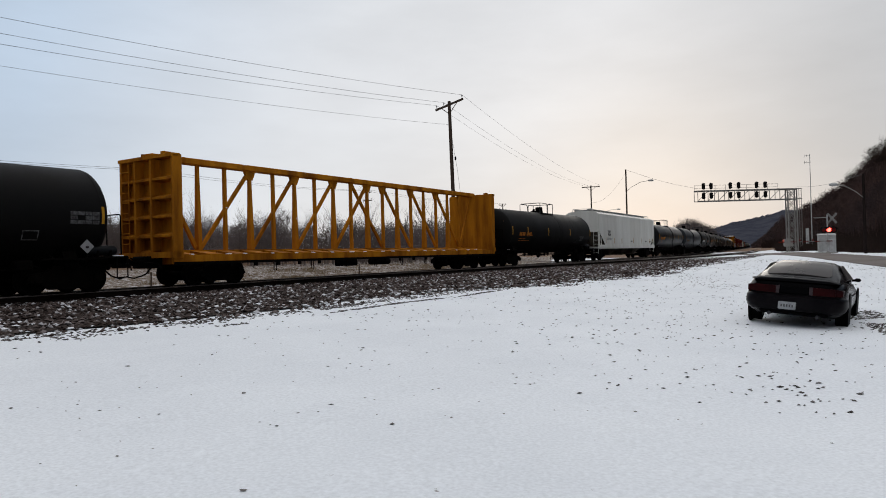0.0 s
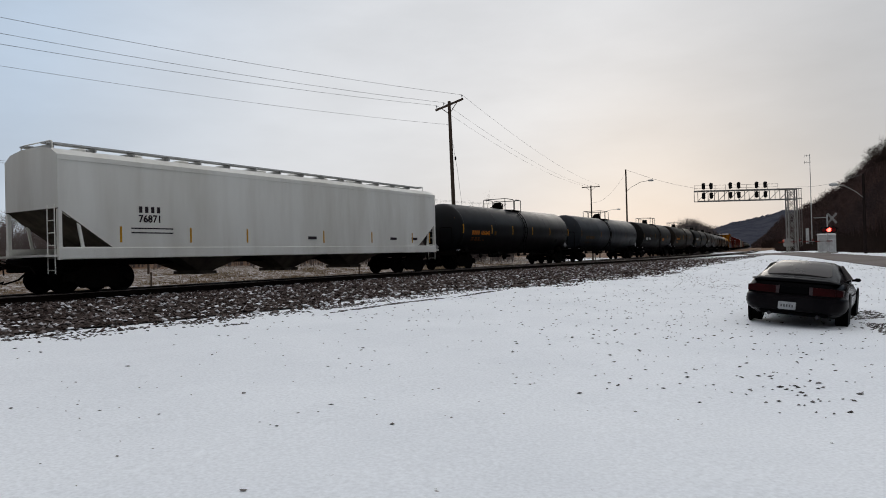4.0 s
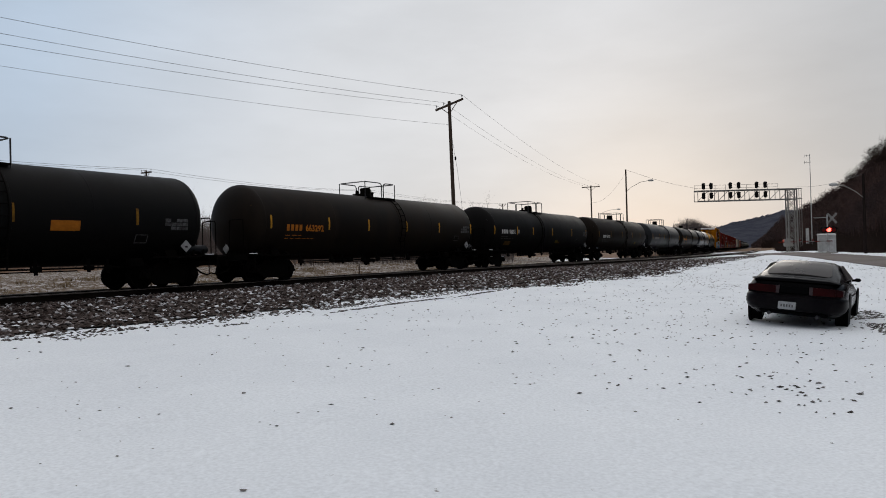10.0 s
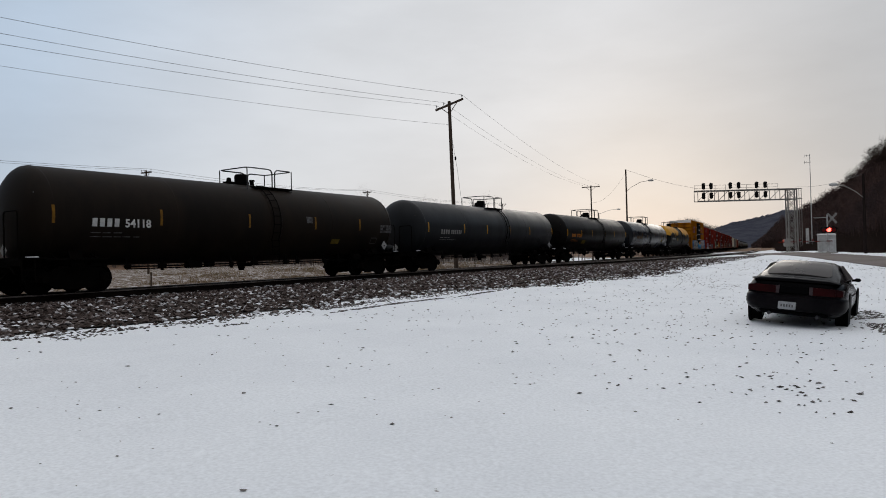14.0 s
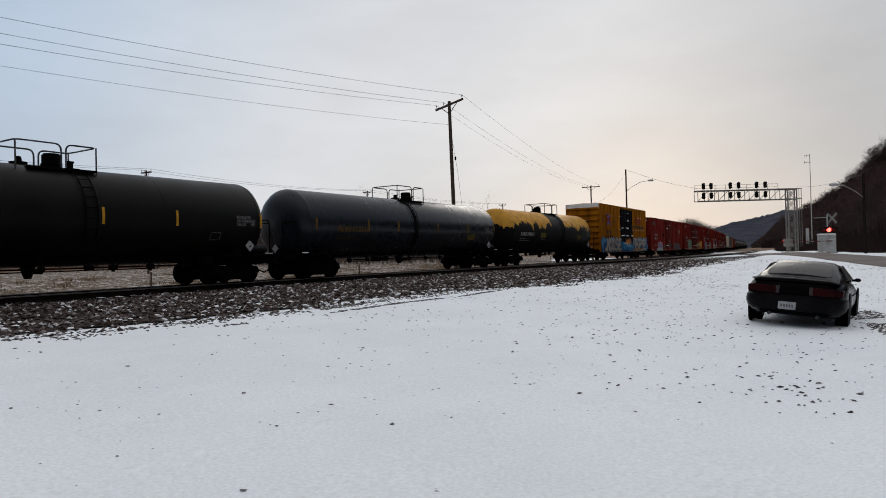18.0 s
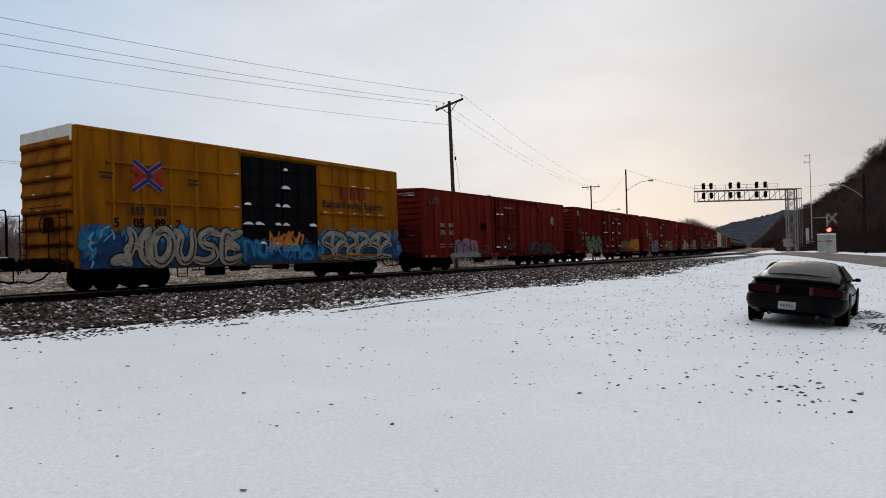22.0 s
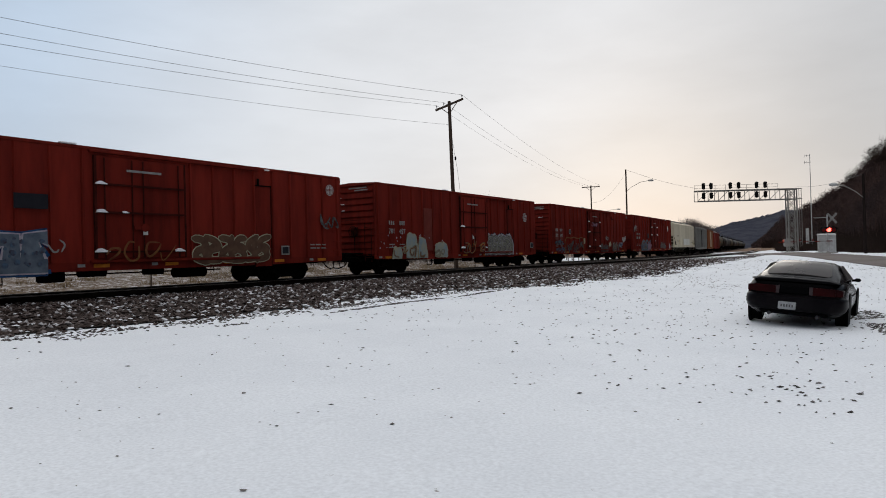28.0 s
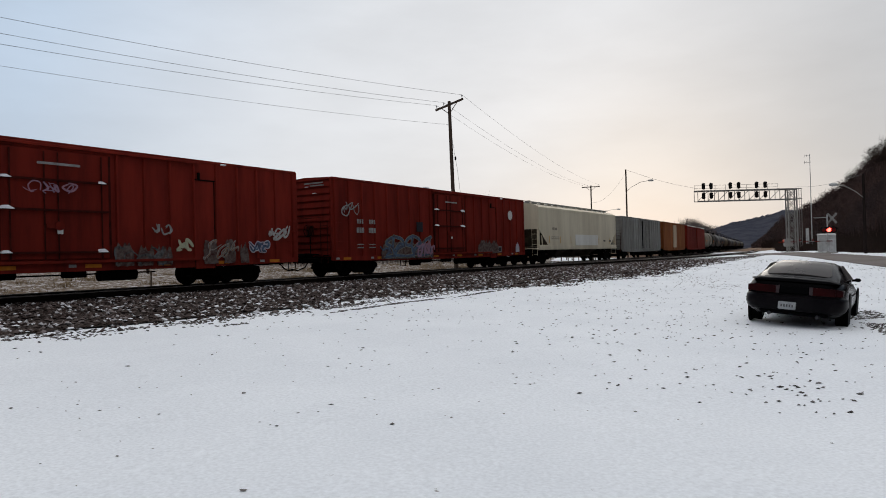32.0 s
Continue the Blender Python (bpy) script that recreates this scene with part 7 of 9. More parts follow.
def yellow_black_tank(half):
    """A yellow tank car whose shell is soaked in spilled black tar from the dome down."""
    car = tank_car("yellow tank car streaked with black spilled tar", half, TAR_YELLOW, DIM_WHITE, "", panel=PANEL_OLIVE, panel_at=(4.6, 1.96), strips=False, hat=-0.57, tx=-6.2, seed=13)
    plate(car, "tar_panel", PANEL_OLIVE, -2.45, 0, 2.05, 0.9, 0.36, 1.52, 2.32, "yellow commodity panel")
    dashes(car, DIM_WHITE, -2.7, 1.74, 0.6, 0.03, 1.52, 2.32, 44)
    return car


def tar_paint():
    m = material("yellow_paint_under_black_tar", (0.64, 0.33, 0.050), 0.5, dark=(0.42, 0.20, 0.030), scale=1.8, amount=0.9, bump=0.08)
    n, l, b = nodes_of(m)
    co, sp, no = n.new("ShaderNodeTexCoord"), n.new("ShaderNodeSeparateXYZ"), n.new("ShaderNodeTexNoise")
    l.new(co.outputs["Object"], sp.inputs[0])
    drip = n.new("ShaderNodeMapping")
    drip.inputs["Scale"].default_value = (1.15, 1.0, 0.6)
    l.new(co.outputs["Object"], drip.inputs["Vector"])
    l.new(drip.outputs[0], no.inputs["Vector"])
    no.inputs["Scale"].default_value, no.inputs["Detail"].default_value, no.inputs["Roughness"].default_value = 1.1, 6, 0.6

    def mth(op, a, b2=None, c2=None):
        q = n.new("ShaderNodeMath")
        q.operation = op
        for i, s in enumerate((a, b2, c2)):
            if s is None:
                continue
            if isinstance(s, (int, float)):
                q.inputs[i].default_value = s
            else:
                l.new(s, q.inputs[i])
        return q.outputs[0]
    # tar reaches up to a ragged line, and over the top round the dome
    runs, fine = n.new("ShaderNodeMapping"), n.new("ShaderNodeTexNoise")
    runs.inputs["Scale"].default_value = (4.5, 1.0, 0.5)
    l.new(co.outputs["Object"], runs.inputs["Vector"])
    l.new(runs.outputs[0], fine.inputs["Vector"])
    fine.inputs["Scale"].default_value, fine.inputs["Detail"].default_value, fine.inputs["Roughness"].default_value = 1.3, 7, 0.7
    ragged = mth("ADD", mth("MULTIPLY_ADD", no.outputs["Fac"], 2.0, 1.30), mth("MULTIPLY", fine.outputs["Fac"], 1.0))
    below = mth("LESS_THAN", sp.outputs[2], ragged)
    near_dome = mth("LESS_THAN", mth("ABSOLUTE", mth("SUBTRACT", mth("ADD", sp.outputs[0], mth("MULTIPLY", no.outputs["Fac"], 1.6)), 1.25)), 1.3)
    tar = mth("MAXIMUM", below, near_dome)
    mx = n.new("ShaderNodeMix")
    mx.data_type = "RGBA"
    mx.inputs[7].default_value = (0.006, 0.0058, 0.006, 1)
    b.inputs["Specular IOR Level"].default_value = 0.08
    l.new(tar, mx.inputs[0])
    l.new(b.inputs["Base Color"].links[0].from_socket, mx.inputs[6])
    l.new(mx.outputs[2], b.inputs["Base Color"])
    return m


TAR_YELLOW = tar_paint()
BLUE_EMBLEM = material("blue_emblem_paint", (0.035, 0.03, 0.16), 0.6)
EMBLEM_PALE = material("pale_lilac_edge", (0.30, 0.24, 0.33), 0.6, scale=4)
PATCH_RED = material("fresh_oxide_paint_patch", (0.15, 0.028, 0.02), 0.65, scale=2)
DOOR_BLACK = material("black_door_paint", (0.006, 0.006, 0.007), 0.6, scale=2, spec=0.05)


def yellow_boxcar(half):
    L, eave, y = 15.75, 4.97, -1.525
    car = boxcar("yellow high-cube boxcar with black doors and blue graffiti along its sides", half, L, eave, YELLOW, 3.25, door=(-1.75, 3.85), doors=2, door_paint=DOOR_BLACK, ribs=1.0, rails_on_side=True, rib_step=0.5)
    part("white_end_panel", Shape().box((-L / 2 - 0.05, 0, eave - 0.22), (0.14, 2.9, 0.5), bevel=0.02), CAP_WHITE, car, "white reflective end cap")
    yy = y - 0.075
    # red letters of a firm's mark, as plain blocks
    for x in (3.95, 4.55, 5.15):
        plate(car, "firm_mark", DARK_RED, x, yy, 3.68, 0.42, 0.46, label="dull red block of a firm's mark")
    words(car, "Railcar Pooling Experts", NAVY, 2.5, 3.02, 0.435, yy - 0.008)
    # crossed emblem: red chevrons inside blue arms with pale edges
    ex, ez, k = -5.6, 3.62, 0.87
    for d in (-1, 1):
        red_v = [(ex + d * 0.62 * k, ez + 0.30 * k), (ex + d * 0.16 * k, ez), (ex + d * 0.62 * k, ez - 0.30 * k)]
        em = part("emblem_chevron", band_line(red_v, 0.115, yy - 0.006, yy + 0.01, False), EMBLEM_RED, car, "red chevron of the emblem")
        for e in (-1, 1):
            arm = [(ex + d * 0.56 * k, ez + e * 0.52 * k), (ex + d * 0.05 * k, ez + e * 0.16 * k)]
            part("emblem_edge", band_line(arm, 0.088, yy - 0.010, yy + 0.01, False), EMBLEM_PALE, em)
            part("emblem_arm", band_line(arm, 0.060, yy - 0.015, yy + 0.01, False), BLUE_EMBLEM, em, "blue arm of the emblem")
    part("emblem_hub", band_line([(ex - 0.06, ez + 0.17), (ex + 0.06, ez), (ex - 0.06, ez - 0.17)], 0.06, yy - 0.019, yy + 0.01), BLUE_EMBLEM, car)
    bars(car, NAVY, -5.98, 2.5, 0.46, 0.26, None, 0, yy, 3, gap=0.8, name="owner_mark_bar")
    bars(car, NAVY, -5.2, 2.5, 0.46, 0.26, None, 0, yy, 3, gap=0.8, name="owner_mark_bar")
    for text, x in (("5", -6.8), ("05", -6.15), ("89", -5.4), ("2", -4.62)):
        words(car, text, BLACK_STEEL, x, 1.98, 0.40, yy - 0.008)
    for x in (-7.0, -3.9):
        plate(car, "small_print_bar", NAVY, x, yy, 3.62, 0.42, 0.06)
        plate(car, "small_print_bar", NAVY, x, yy, 3.48, 0.36, 0.06)
    rng = np.random.default_rng(2)
    for x in list(np.arange(2.7, 7.2, 0.95)) + [-2.0]:
        for z in (0.71 + 2.05 + 0.06, 0.71 + 3.27 + 0.06):
            if rng.random() < 0.7:
                part("belt_rail_snow", Shape().box((x, y - 0.045, z - 0.015), (0.14 + 0.24 * rng.random(), 0.07, 0.035), bevel=0.017), SNOW_CAP, car, "snow caught on the side rail")
    big_piece(car, letter_lines("HOUSE", -6.55, -2.1, 0.68, 2.02), -7.8, -1.8, 0.68, 1.92, yy - 0.01, 31, half=0.175)
    big_piece(car, wild_lines(2.4, 7.2, 0.68, 2.05, 6, 38), 2.1, 7.8, 0.68, 1.95, yy - 0.01, 37, half=0.14)
    cloud(car, GRAF_NAVY, -1.75, 2.05, 0.68, 1.62, y - 0.165, 0.004, 41, 0.2, 5)
    swirls(car, -1.7, 2.0, 0.74, 1.55, y - 0.172, 42, 5, 0.10, GRAF_BLUE, None, GRAF_AZURE)
    swirls(car, -0.75, 1.25, 1.30, 1.92, y - 0.178, 43, 5, 0.075, GRAF_ORANGE, GRAF_UMBER, None)
    words(car, "HAT LEGS", GRAF_PALE_BLUE, -0.85, 1.16, 0.40, y - 0.22)
    return car


def spray(car, k):
    yy = -1.525 - 0.085
    if k == 0:
        for x0, x1, z1, sd in ((-6.5, -5.6, 1.66, 61), (-5.65, -4.7, 1.76, 261), (-4.75, -3.85, 1.68, 262)):
            cloud(car, GRAF_PINK, x0, x1, 0.80, z1, yy, 0.004 + 0.001 * (sd % 3), sd, 0.05, 1)
        cloud(car, GRAF_SKY, -6.9, -3.6, 0.66, 0.98, yy, 0.009, 160, 0.08, 2)
        for x, z, ln in ((-6.35, 0.95, 0.5), (-5.6, 0.9, 0.6), (-4.75, 0.95, 0.55), (-4.3, 1.0, 0.4)):
            part("sprayed_shade", band_line([(x, z), (x + 0.06, z + ln * 0.5), (x - 0.03, z + ln)], 0.07, yy - 0.012, yy + 0.004, True, 0.6), GRAF_SLATE, car, "blue shading on the pink field")
        for x, z in ((-5.35, 1.35), (-4.95, 1.22), (-6.0, 1.5)):
            part("sprayed_shade", band_line([(x - 0.22, z - 0.06), (x, z + 0.04), (x + 0.24, z)], 0.06, yy - 0.012, yy + 0.004, True, 0.6), GRAF_SLATE, car, "blue shading on the pink field")
        swirls(car, -3.7, -2.4, 0.75, 1.35, yy, 162, 3, 0.03, GRAF_DULL, None, None)
        swirls(car, 3.0, 7.5, 0.70, 1.50, yy, 62, 8, 0.06, GRAF_DULL, GRAF_BLACK, PANEL_GREY)
        swirls(car, -8.9, -7.9, 3.55, 4.0, yy, 63, 2, 0.03, PANEL_GREY)
        swirls(car, -1.1, 1.2, 1.0, 1.5, yy - 0.09, 163, 3, 0.03, PANEL_GREY)
    elif k == 1:
        arcs = [[(-6.2, 1.90), (-6.55, 1.88), (-6.74, 1.62), (-6.45, 1.42), (-6.05, 1.50), (-5.95, 1.25), (-6.3, 1.08), (-6.68, 1.18)],
                [(-5.62, 1.12), (-5.52, 1.60), (-5.30, 1.92), (-4.95, 1.86), (-4.70, 1.50), (-4.76, 1.10)],
                [(-5.28, 1.62), (-5.12, 1.30), (-4.92, 1.02)],
                [(-4.62, 1.62), (-4.44, 1.10), (-4.30, 1.52), (-4.08, 1.06)],
                [(-4.22, 1.72), (-3.82, 1.94), (-3.34, 1.70), (-3.02, 1.22), (-3.40, 1.00), (-3.76, 1.28), (-3.58, 1.52)]]
        layered(car, arcs, yy, ((GRAF_FOREST, 0.27, "dark green ground of the sprayed arcs"), (GRAF_BONE, 0.125, "bone-white rim of the sprayed arcs"), (GRAF_FOREST, 0.055, "dark green fill of the sprayed arcs")))
        for i, x in enumerate((-6.1, -5.75, -5.5, -4.6, -4.3, -3.5, -3.15)):
            line = [(x, 1.04), (x + 0.04, 0.90), (x - 0.05 + 0.03 * (i % 3), 0.72 + 0.05 * (i % 2))]
            part("sprayed_drip", band_line(line, 0.07, yy - 0.012 - 0.0001 * i, yy + 0.004, True, 0.6), GRAF_BONE, car, "bone-white sprayed drip")
        cloud(car, GRAF_OLIVE, 2.75, 5.72, 0.72, 1.72, yy, 0.004, 65, 0.22, 6)
        layered(car, wild_lines(2.95, 5.6, 0.72, 1.72, 6, 74), yy - 0.005, ((GRAF_TAN, 0.075, "tan sprayed stroke"), (GRAF_OLIVE, 0.035, "olive core of a sprayed stroke")))
        cloud(car, GRAF_GOLD, 5.78, 9.15, 0.74, 1.92, yy, 0.006, 66, 0.22, 6)
        layered(car, wild_lines(6.0, 9.0, 0.74, 1.92, 6, 76), yy - 0.007, ((GRAF_OCHRE, 0.115, "ochre edge of a sprayed letter"), (GRAF_GOLD, 0.078, "golden sprayed letter")))
        swirls(car, -8.9, -8.1, 2.2, 2.7, yy, 164, 2, 0.025, PANEL_GREY)
    elif k == 2:
        blocks = [[(-5.62, 1.74), (-5.62, 0.84), (-4.88, 0.84)],
                  [(-4.50, 0.84), (-4.50, 1.56), (-3.92, 1.56), (-3.92, 0.84), (-4.50, 0.84)],
                  [(-2.98, 1.62), (-3.42, 1.62), (-3.42, 0.84), (-2.98, 0.84)]]
        layered(car, blocks, yy, ((GRAF_NAVY, 0.29, "navy shadow of a block letter"), (GRAF_PALE, 0.235, "white edge of a block letter"), (GRAF_STEEL, 0.19, "steel-blue fill of a block letter")), False)
        cloud(car, GRAF_NAVY, -6.0, -2.9, 0.60, 0.80, yy, 0.006, 165, 0.1, 3)
        spots(car, GRAF_SLATE, -5.8, -3.0, 0.75, 1.6, yy - 0.03, 165, 40, 0.07)
        layered(car, wild_lines(1.85, 5.2, 0.70, 1.80, 6, 66), yy, ((GRAF_CREAM, 0.165, "cream edge of a sprayed letter"), (GRAF_BROWN, 0.128, "brown fill of a sprayed letter")))
        swirls(car, -8.45, -7.85, 2.0, 3.1, yy, 167, 2, 0.035, DIM_WHITE, None, None, per=2)
        plate(car, "dark_stencil", GRAF_BLACK, -3.39, yy, 2.64, 0.9, 0.42, label="dark painted-out stencil")
        dashes(car, DIM_WHITE, 7.5, 1.42, 0.9, 0.05, None, 0, 45, yy)
        dashes(car, DIM_WHITE, 7.5, 1.28, 0.9, 0.05, None, 0, 46, yy)
        swirls(car, -1.2, 1.2, 0.9, 1.5, yy - 0.09, 79, 4, 0.028, GRAF_OCHRE, None, None, per=1)
        swirls(car, -3.6, -2.6, 1.2, 1.7, yy, 67, 2, 0.03, DIM_WHITE)
        swirls(car, 8.0, 9.2, 2.0, 2.7, yy, 75, 2, 0.03, PANEL_GREY)
    elif k == 3:
        for x0, x1, z1, sd in ((-7.6, -6.9, 1.25, 68), (-6.5, -5.6, 1.95, 69), (-5.45, -4.7, 1.75, 70), (-3.9, -2.7, 1.5, 71)):
            cloud(car, GRAF_CREAM, x0 - 0.05, x1 + 0.05, 0.70, z1 + 0.06, yy, 0.004, sd, 0.10, 1)
            cloud(car, GRAF_SKY, x0, x1, 0.72, z1, yy, 0.009, sd, 0.08, 1)
        swirls(car, -7.7, -4.9, 0.72, 1.30, yy - 0.008, 168, 5, 0.09, GRAF_TAN, None, GRAF_OCHRE, per=1)
        swirls(car, -3.8, -2.9, 0.75, 1.2, yy - 0.008, 169, 2, 0.06, GRAF_TAN, None, None, per=1)
        spots(car, GRAF_PALE, -8.8, -3.0, 1.2, 2.0, yy, 170, 26, 0.04)
        plate(car, "repainted_patch", PATCH_RED, -4.55, yy, 2.2, 0.75, 2.2, label="fresh paint patch")
        cloud(car, GRAF_BLACK, 1.45, 5.35, 0.72, 2.12, yy, 0.004, 174, 0.14, 4)
        cloud(car, GRAF_PALE, 1.50, 5.30, 0.74, 2.08, yy, 0.007, 174, 0.14, 4)
        cloud(car, GRAF_MOSS, 1.58, 5.22, 0.77, 2.00, yy, 0.010, 174, 0.14, 4)
        layered(car, wild_lines(1.8, 5.0, 0.74, 1.98, 5, 171), yy - 0.006, ((GRAF_BLACK, 0.13, "black edge of a sprayed letter"), (GRAF_PALE, 0.095, "white rim of a sprayed letter"), (GRAF_MOSS, 0.065, "grey-green sprayed letter")))
        swirls(car, -1.2, 1.2, 0.9, 1.7, yy - 0.09, 80, 3, 0.035, PANEL_GREY, None, GRAF_ORANGE)
    elif k == 4:
        top = [(-6.75, 0.75), (-6.80, 1.55), (-6.45, 1.92), (-5.6, 1.88), (-4.8, 1.95), (-4.0, 1.85), (-3.2, 1.95), (-2.75, 1.75), (-2.7, 0.9)]
        part("sprayed_outline", band_line(top, 0.04, yy - 0.010, yy + 0.004), GRAF_OCHRE, car, "ochre outline of a sprayed piece")
        swirls(car, -6.5, -2.8, 0.72, 1.75, yy, 70, 9, 0.022, PANEL_GREY, None, None, per=2)
        part("sprayed_patch", band_line([(-2.55, 1.45), (-2.5, 1.9)], 0.16, yy - 0.012, yy + 0.004, False), GRAF_CREAM, car, "pale yellow sprayed patch")
        swirls(car, -8.7, -7.2, 1.35, 1.75, yy, 77, 4, 0.035, GRAF_SLATE, None, PANEL_GREY)
        swirls(car, -8.6, -6.9, 0.80, 1.2, yy, 177, 5, 0.03, GRAF_SLATE, None, None)
        # worn grey tags, with paler ones between
        for i, (x0, x1, z1) in enumerate(((1.7, 2.3, 1.5), (2.4, 3.0, 1.35), (3.1, 3.7, 1.3), (4.9, 5.5, 1.55), (5.8, 6.3, 1.5), (6.5, 6.9, 1.4))):
            cloud(car, GRAF_DULL, x0, x1, 0.74, z1, yy, 0.004, 71 + i, 0.3, 1)
        swirls(car, 1.7, 3.8, 0.76, 1.35, yy - 0.002, 272, 3, 0.035, PANEL_GREY)
        swirls(car, 3.0, 3.6, 1.75, 2.1, yy, 178, 2, 0.03, DIM_WHITE)
        swirls(car, 3.85, 4.4, 1.2, 1.6, yy, 179, 2, 0.045, GRAF_BONE)
        swirls(car, 5.0, 6.4, 0.9, 1.6, yy - 0.002, 180, 3, 0.035, DIM_WHITE, None, GRAF_OCHRE)
        swirls(car, 6.9, 7.9, 0.95, 1.65, yy, 181, 2, 0.055, GRAF_SLATE, GRAF_PALE, None)
        swirls(car, 7.7, 8.9, 1.6, 2.15, yy, 182, 3, 0.05, EMBLEM_WHITE)
        swirls(car, -0.95, 0.4, 2.85, 3.2, yy - 0.09, 183, 4, 0.022, GRAF_PINK)
    else:
        cloud(car, GRAF_DULL, -6.2, -1.75, 0.70, 1.55, yy, 0.004, 72, 0.3, 6)
        layered(car, wild_lines(-5.9, -1.95, 0.68, 1.95, 5, 73), yy - 0.004, ((GRAF_MOSS, 0.105, "pale edge of a sprayed letter"), (GRAF_SLATE, 0.07, "pale blue sprayed letter")))
        swirls(car, -3.2, -1.8, 0.75, 1.6, yy - 0.028, 172, 3, 0.05, GRAF_PINK)
        swirls(car, -6.2, -5.2, 0.85, 1.4, yy - 0.028, 173, 2, 0.04, GRAF_SLATE)
        cloud(car, GRAF_DULL, 3.1, 5.6, 0.85, 1.6, yy, 0.004, 174, 0.3, 4)
        plate(car, "dark_stencil", GRAF_BLACK, -2.97, yy, 2.31, 0.55, 0.5, label="dark painted-out stencil")
        cloud(car, GRAF_PALE, 8.0, 8.5, 0.90, 1.5, yy, 0.004, 175, 0.2, 1)
        swirls(car, -8.9, -7.9, 2.6, 3.3, yy, 78, 2, 0.03, DIM_WHITE)


DISC_WHITE = material("white_emblem_paint", (0.58, 0.57, 0.54), 0.65, dark=(0.40, 0.37, 0.35), scale=6, amount=0.8)
EMBLEM_WHITE = material("grimy_white_emblem", (0.40, 0.38, 0.36), 0.65, dark=(0.24, 0.20, 0.19), scale=8, amount=0.9)
GRAF_FOREST = material("forest_green_spray_paint", (0.008, 0.034, 0.016), 0.55, dark=(0.016, 0.06, 0.028), scale=3, amount=0.8)
GRAF_BONE = material("bone_spray_paint", (0.46, 0.45, 0.32), 0.6, dark=(0.28, 0.28, 0.19), scale=3, amount=0.8)
GRAF_OLIVE = material("olive_spray_paint", (0.150, 0.090, 0.024), 0.6, dark=(0.085, 0.035, 0.014), scale=3, amount=1.0)
GRAF_GOLD = material("golden_spray_paint", (0.56, 0.215, 0.010), 0.55, dark=(0.33, 0.10, 0.010), scale=2.4, amount=1.0)
GRAF_STEEL = material("steel_blue_spray_paint", (0.13, 0.16, 0.20), 0.55, dark=(0.06, 0.075, 0.10), scale=2.5, amount=1.0)
GRAF_PINK = material("pink_spray_paint", (0.30, 0.14, 0.17), 0.6, dark=(0.18, 0.16, 0.24), scale=1.6, amount=0.9)
GRAF_CREAM = material("cream_spray_paint", (0.36, 0.34, 0.24), 0.6, dark=(0.20, 0.18, 0.12), scale=3, amount=0.8)
GRAF_PALE_BLUE = material("pale_azure_spray_paint", (0.16, 0.38, 0.55), 0.6, dark=(0.07, 0.22, 0.38), scale=3, amount=0.8)
GRAF_DULL = material("dull_grey_spray_paint", (0.12, 0.095, 0.085), 0.6, dark=(0.045, 0.012, 0.010), scale=9, amount=1.0)
GRAF_SLATE = material("slate_blue_spray_paint", (0.075, 0.12, 0.18), 0.6, dark=(0.05, 0.03, 0.035), scale=6, amount=1.0)
GRAF_BROWN = material("brown_spray_paint", (0.080, 0.042, 0.028), 0.6, dark=(0.12, 0.07, 0.045), scale=3, amount=1.0)
GRAF_SKY = material("pale_blue_spray_paint", (0.20, 0.26, 0.29), 0.6, dark=(0.33, 0.30, 0.20), scale=2, amount=1.0)
GRAF_MOSS = material("grey_green_spray_paint", (0.14, 0.14, 0.11), 0.6, dark=(0.20, 0.19, 0.15), scale=2, amount=1.0)
GRAF_OCHRE = material("ochre_spray_paint", (0.20, 0.09, 0.03), 0.6, dark=(0.11, 0.03, 0.015), scale=2, amount=1.0)
consist()

# ---- poles and wires ----
DARK_POLE = material("tarred_pole_wood", (0.022, 0.016, 0.015), 0.9, scale=2.5, streak=True, amount=0.7, bump=0.4, spec=0.03)
def crossarm_pole(base, top, arm, arm_heading, tilt, label, pins=(-0.46, -0.2, 0.46), second=False, r=0.15):
    t = thing("utility_pole", label, "utility pole", "utility poles", at=pose(*base))
    b, tp = Vector((0, 0, -0.4)), Vector(top) - Vector(base)
    part("pole", Shape().rod(b, tp, r, 12, r * 0.72), WOOD_POLE, t, round_to=40)
    a = radians(arm_heading)
    d = Vector((math.cos(a) * math.cos(radians(tilt)), math.sin(a) * math.cos(radians(tilt)), math.sin(radians(tilt))))
    out = []
    for k, drop in enumerate((0.25, 1.6) if second else (0.25,)):
        c = tp - Vector((0, 0, drop))
        q = part("crossarm", Shape().beam(c - d * arm / 2, c + d * arm / 2, 0.11, 0.14), WOOD_POLE, t)
        for u in pins:
            f = c + d * (u * arm)
            ins = Shape().rod(f + Vector((0, 0, 0.05)), f + Vector((0, 0, 0.22)), 0.02, 6).lathe([(0.20, 0.03), (0.22, 0.06), (0.30, 0.055), (0.34, 0.03)], 8, "z", tuple(f))
            part("insulator", ins, GALV, q)
            out.append(f + Vector((0, 0, 0.34)) + Vector(base))
    brace = Shape().beam(tp - Vector((0, 0, 0.95)), tp - Vector((0, 0, 0.3)) + d * arm * 0.28, 0.03, 0.05).beam(tp - Vector((0, 0, 0.95)), tp - Vector((0, 0, 0.3)) - d * arm * 0.28, 0.03, 0.05)
    part("arm_brace", brace, WOOD_POLE, t)
    return t, out


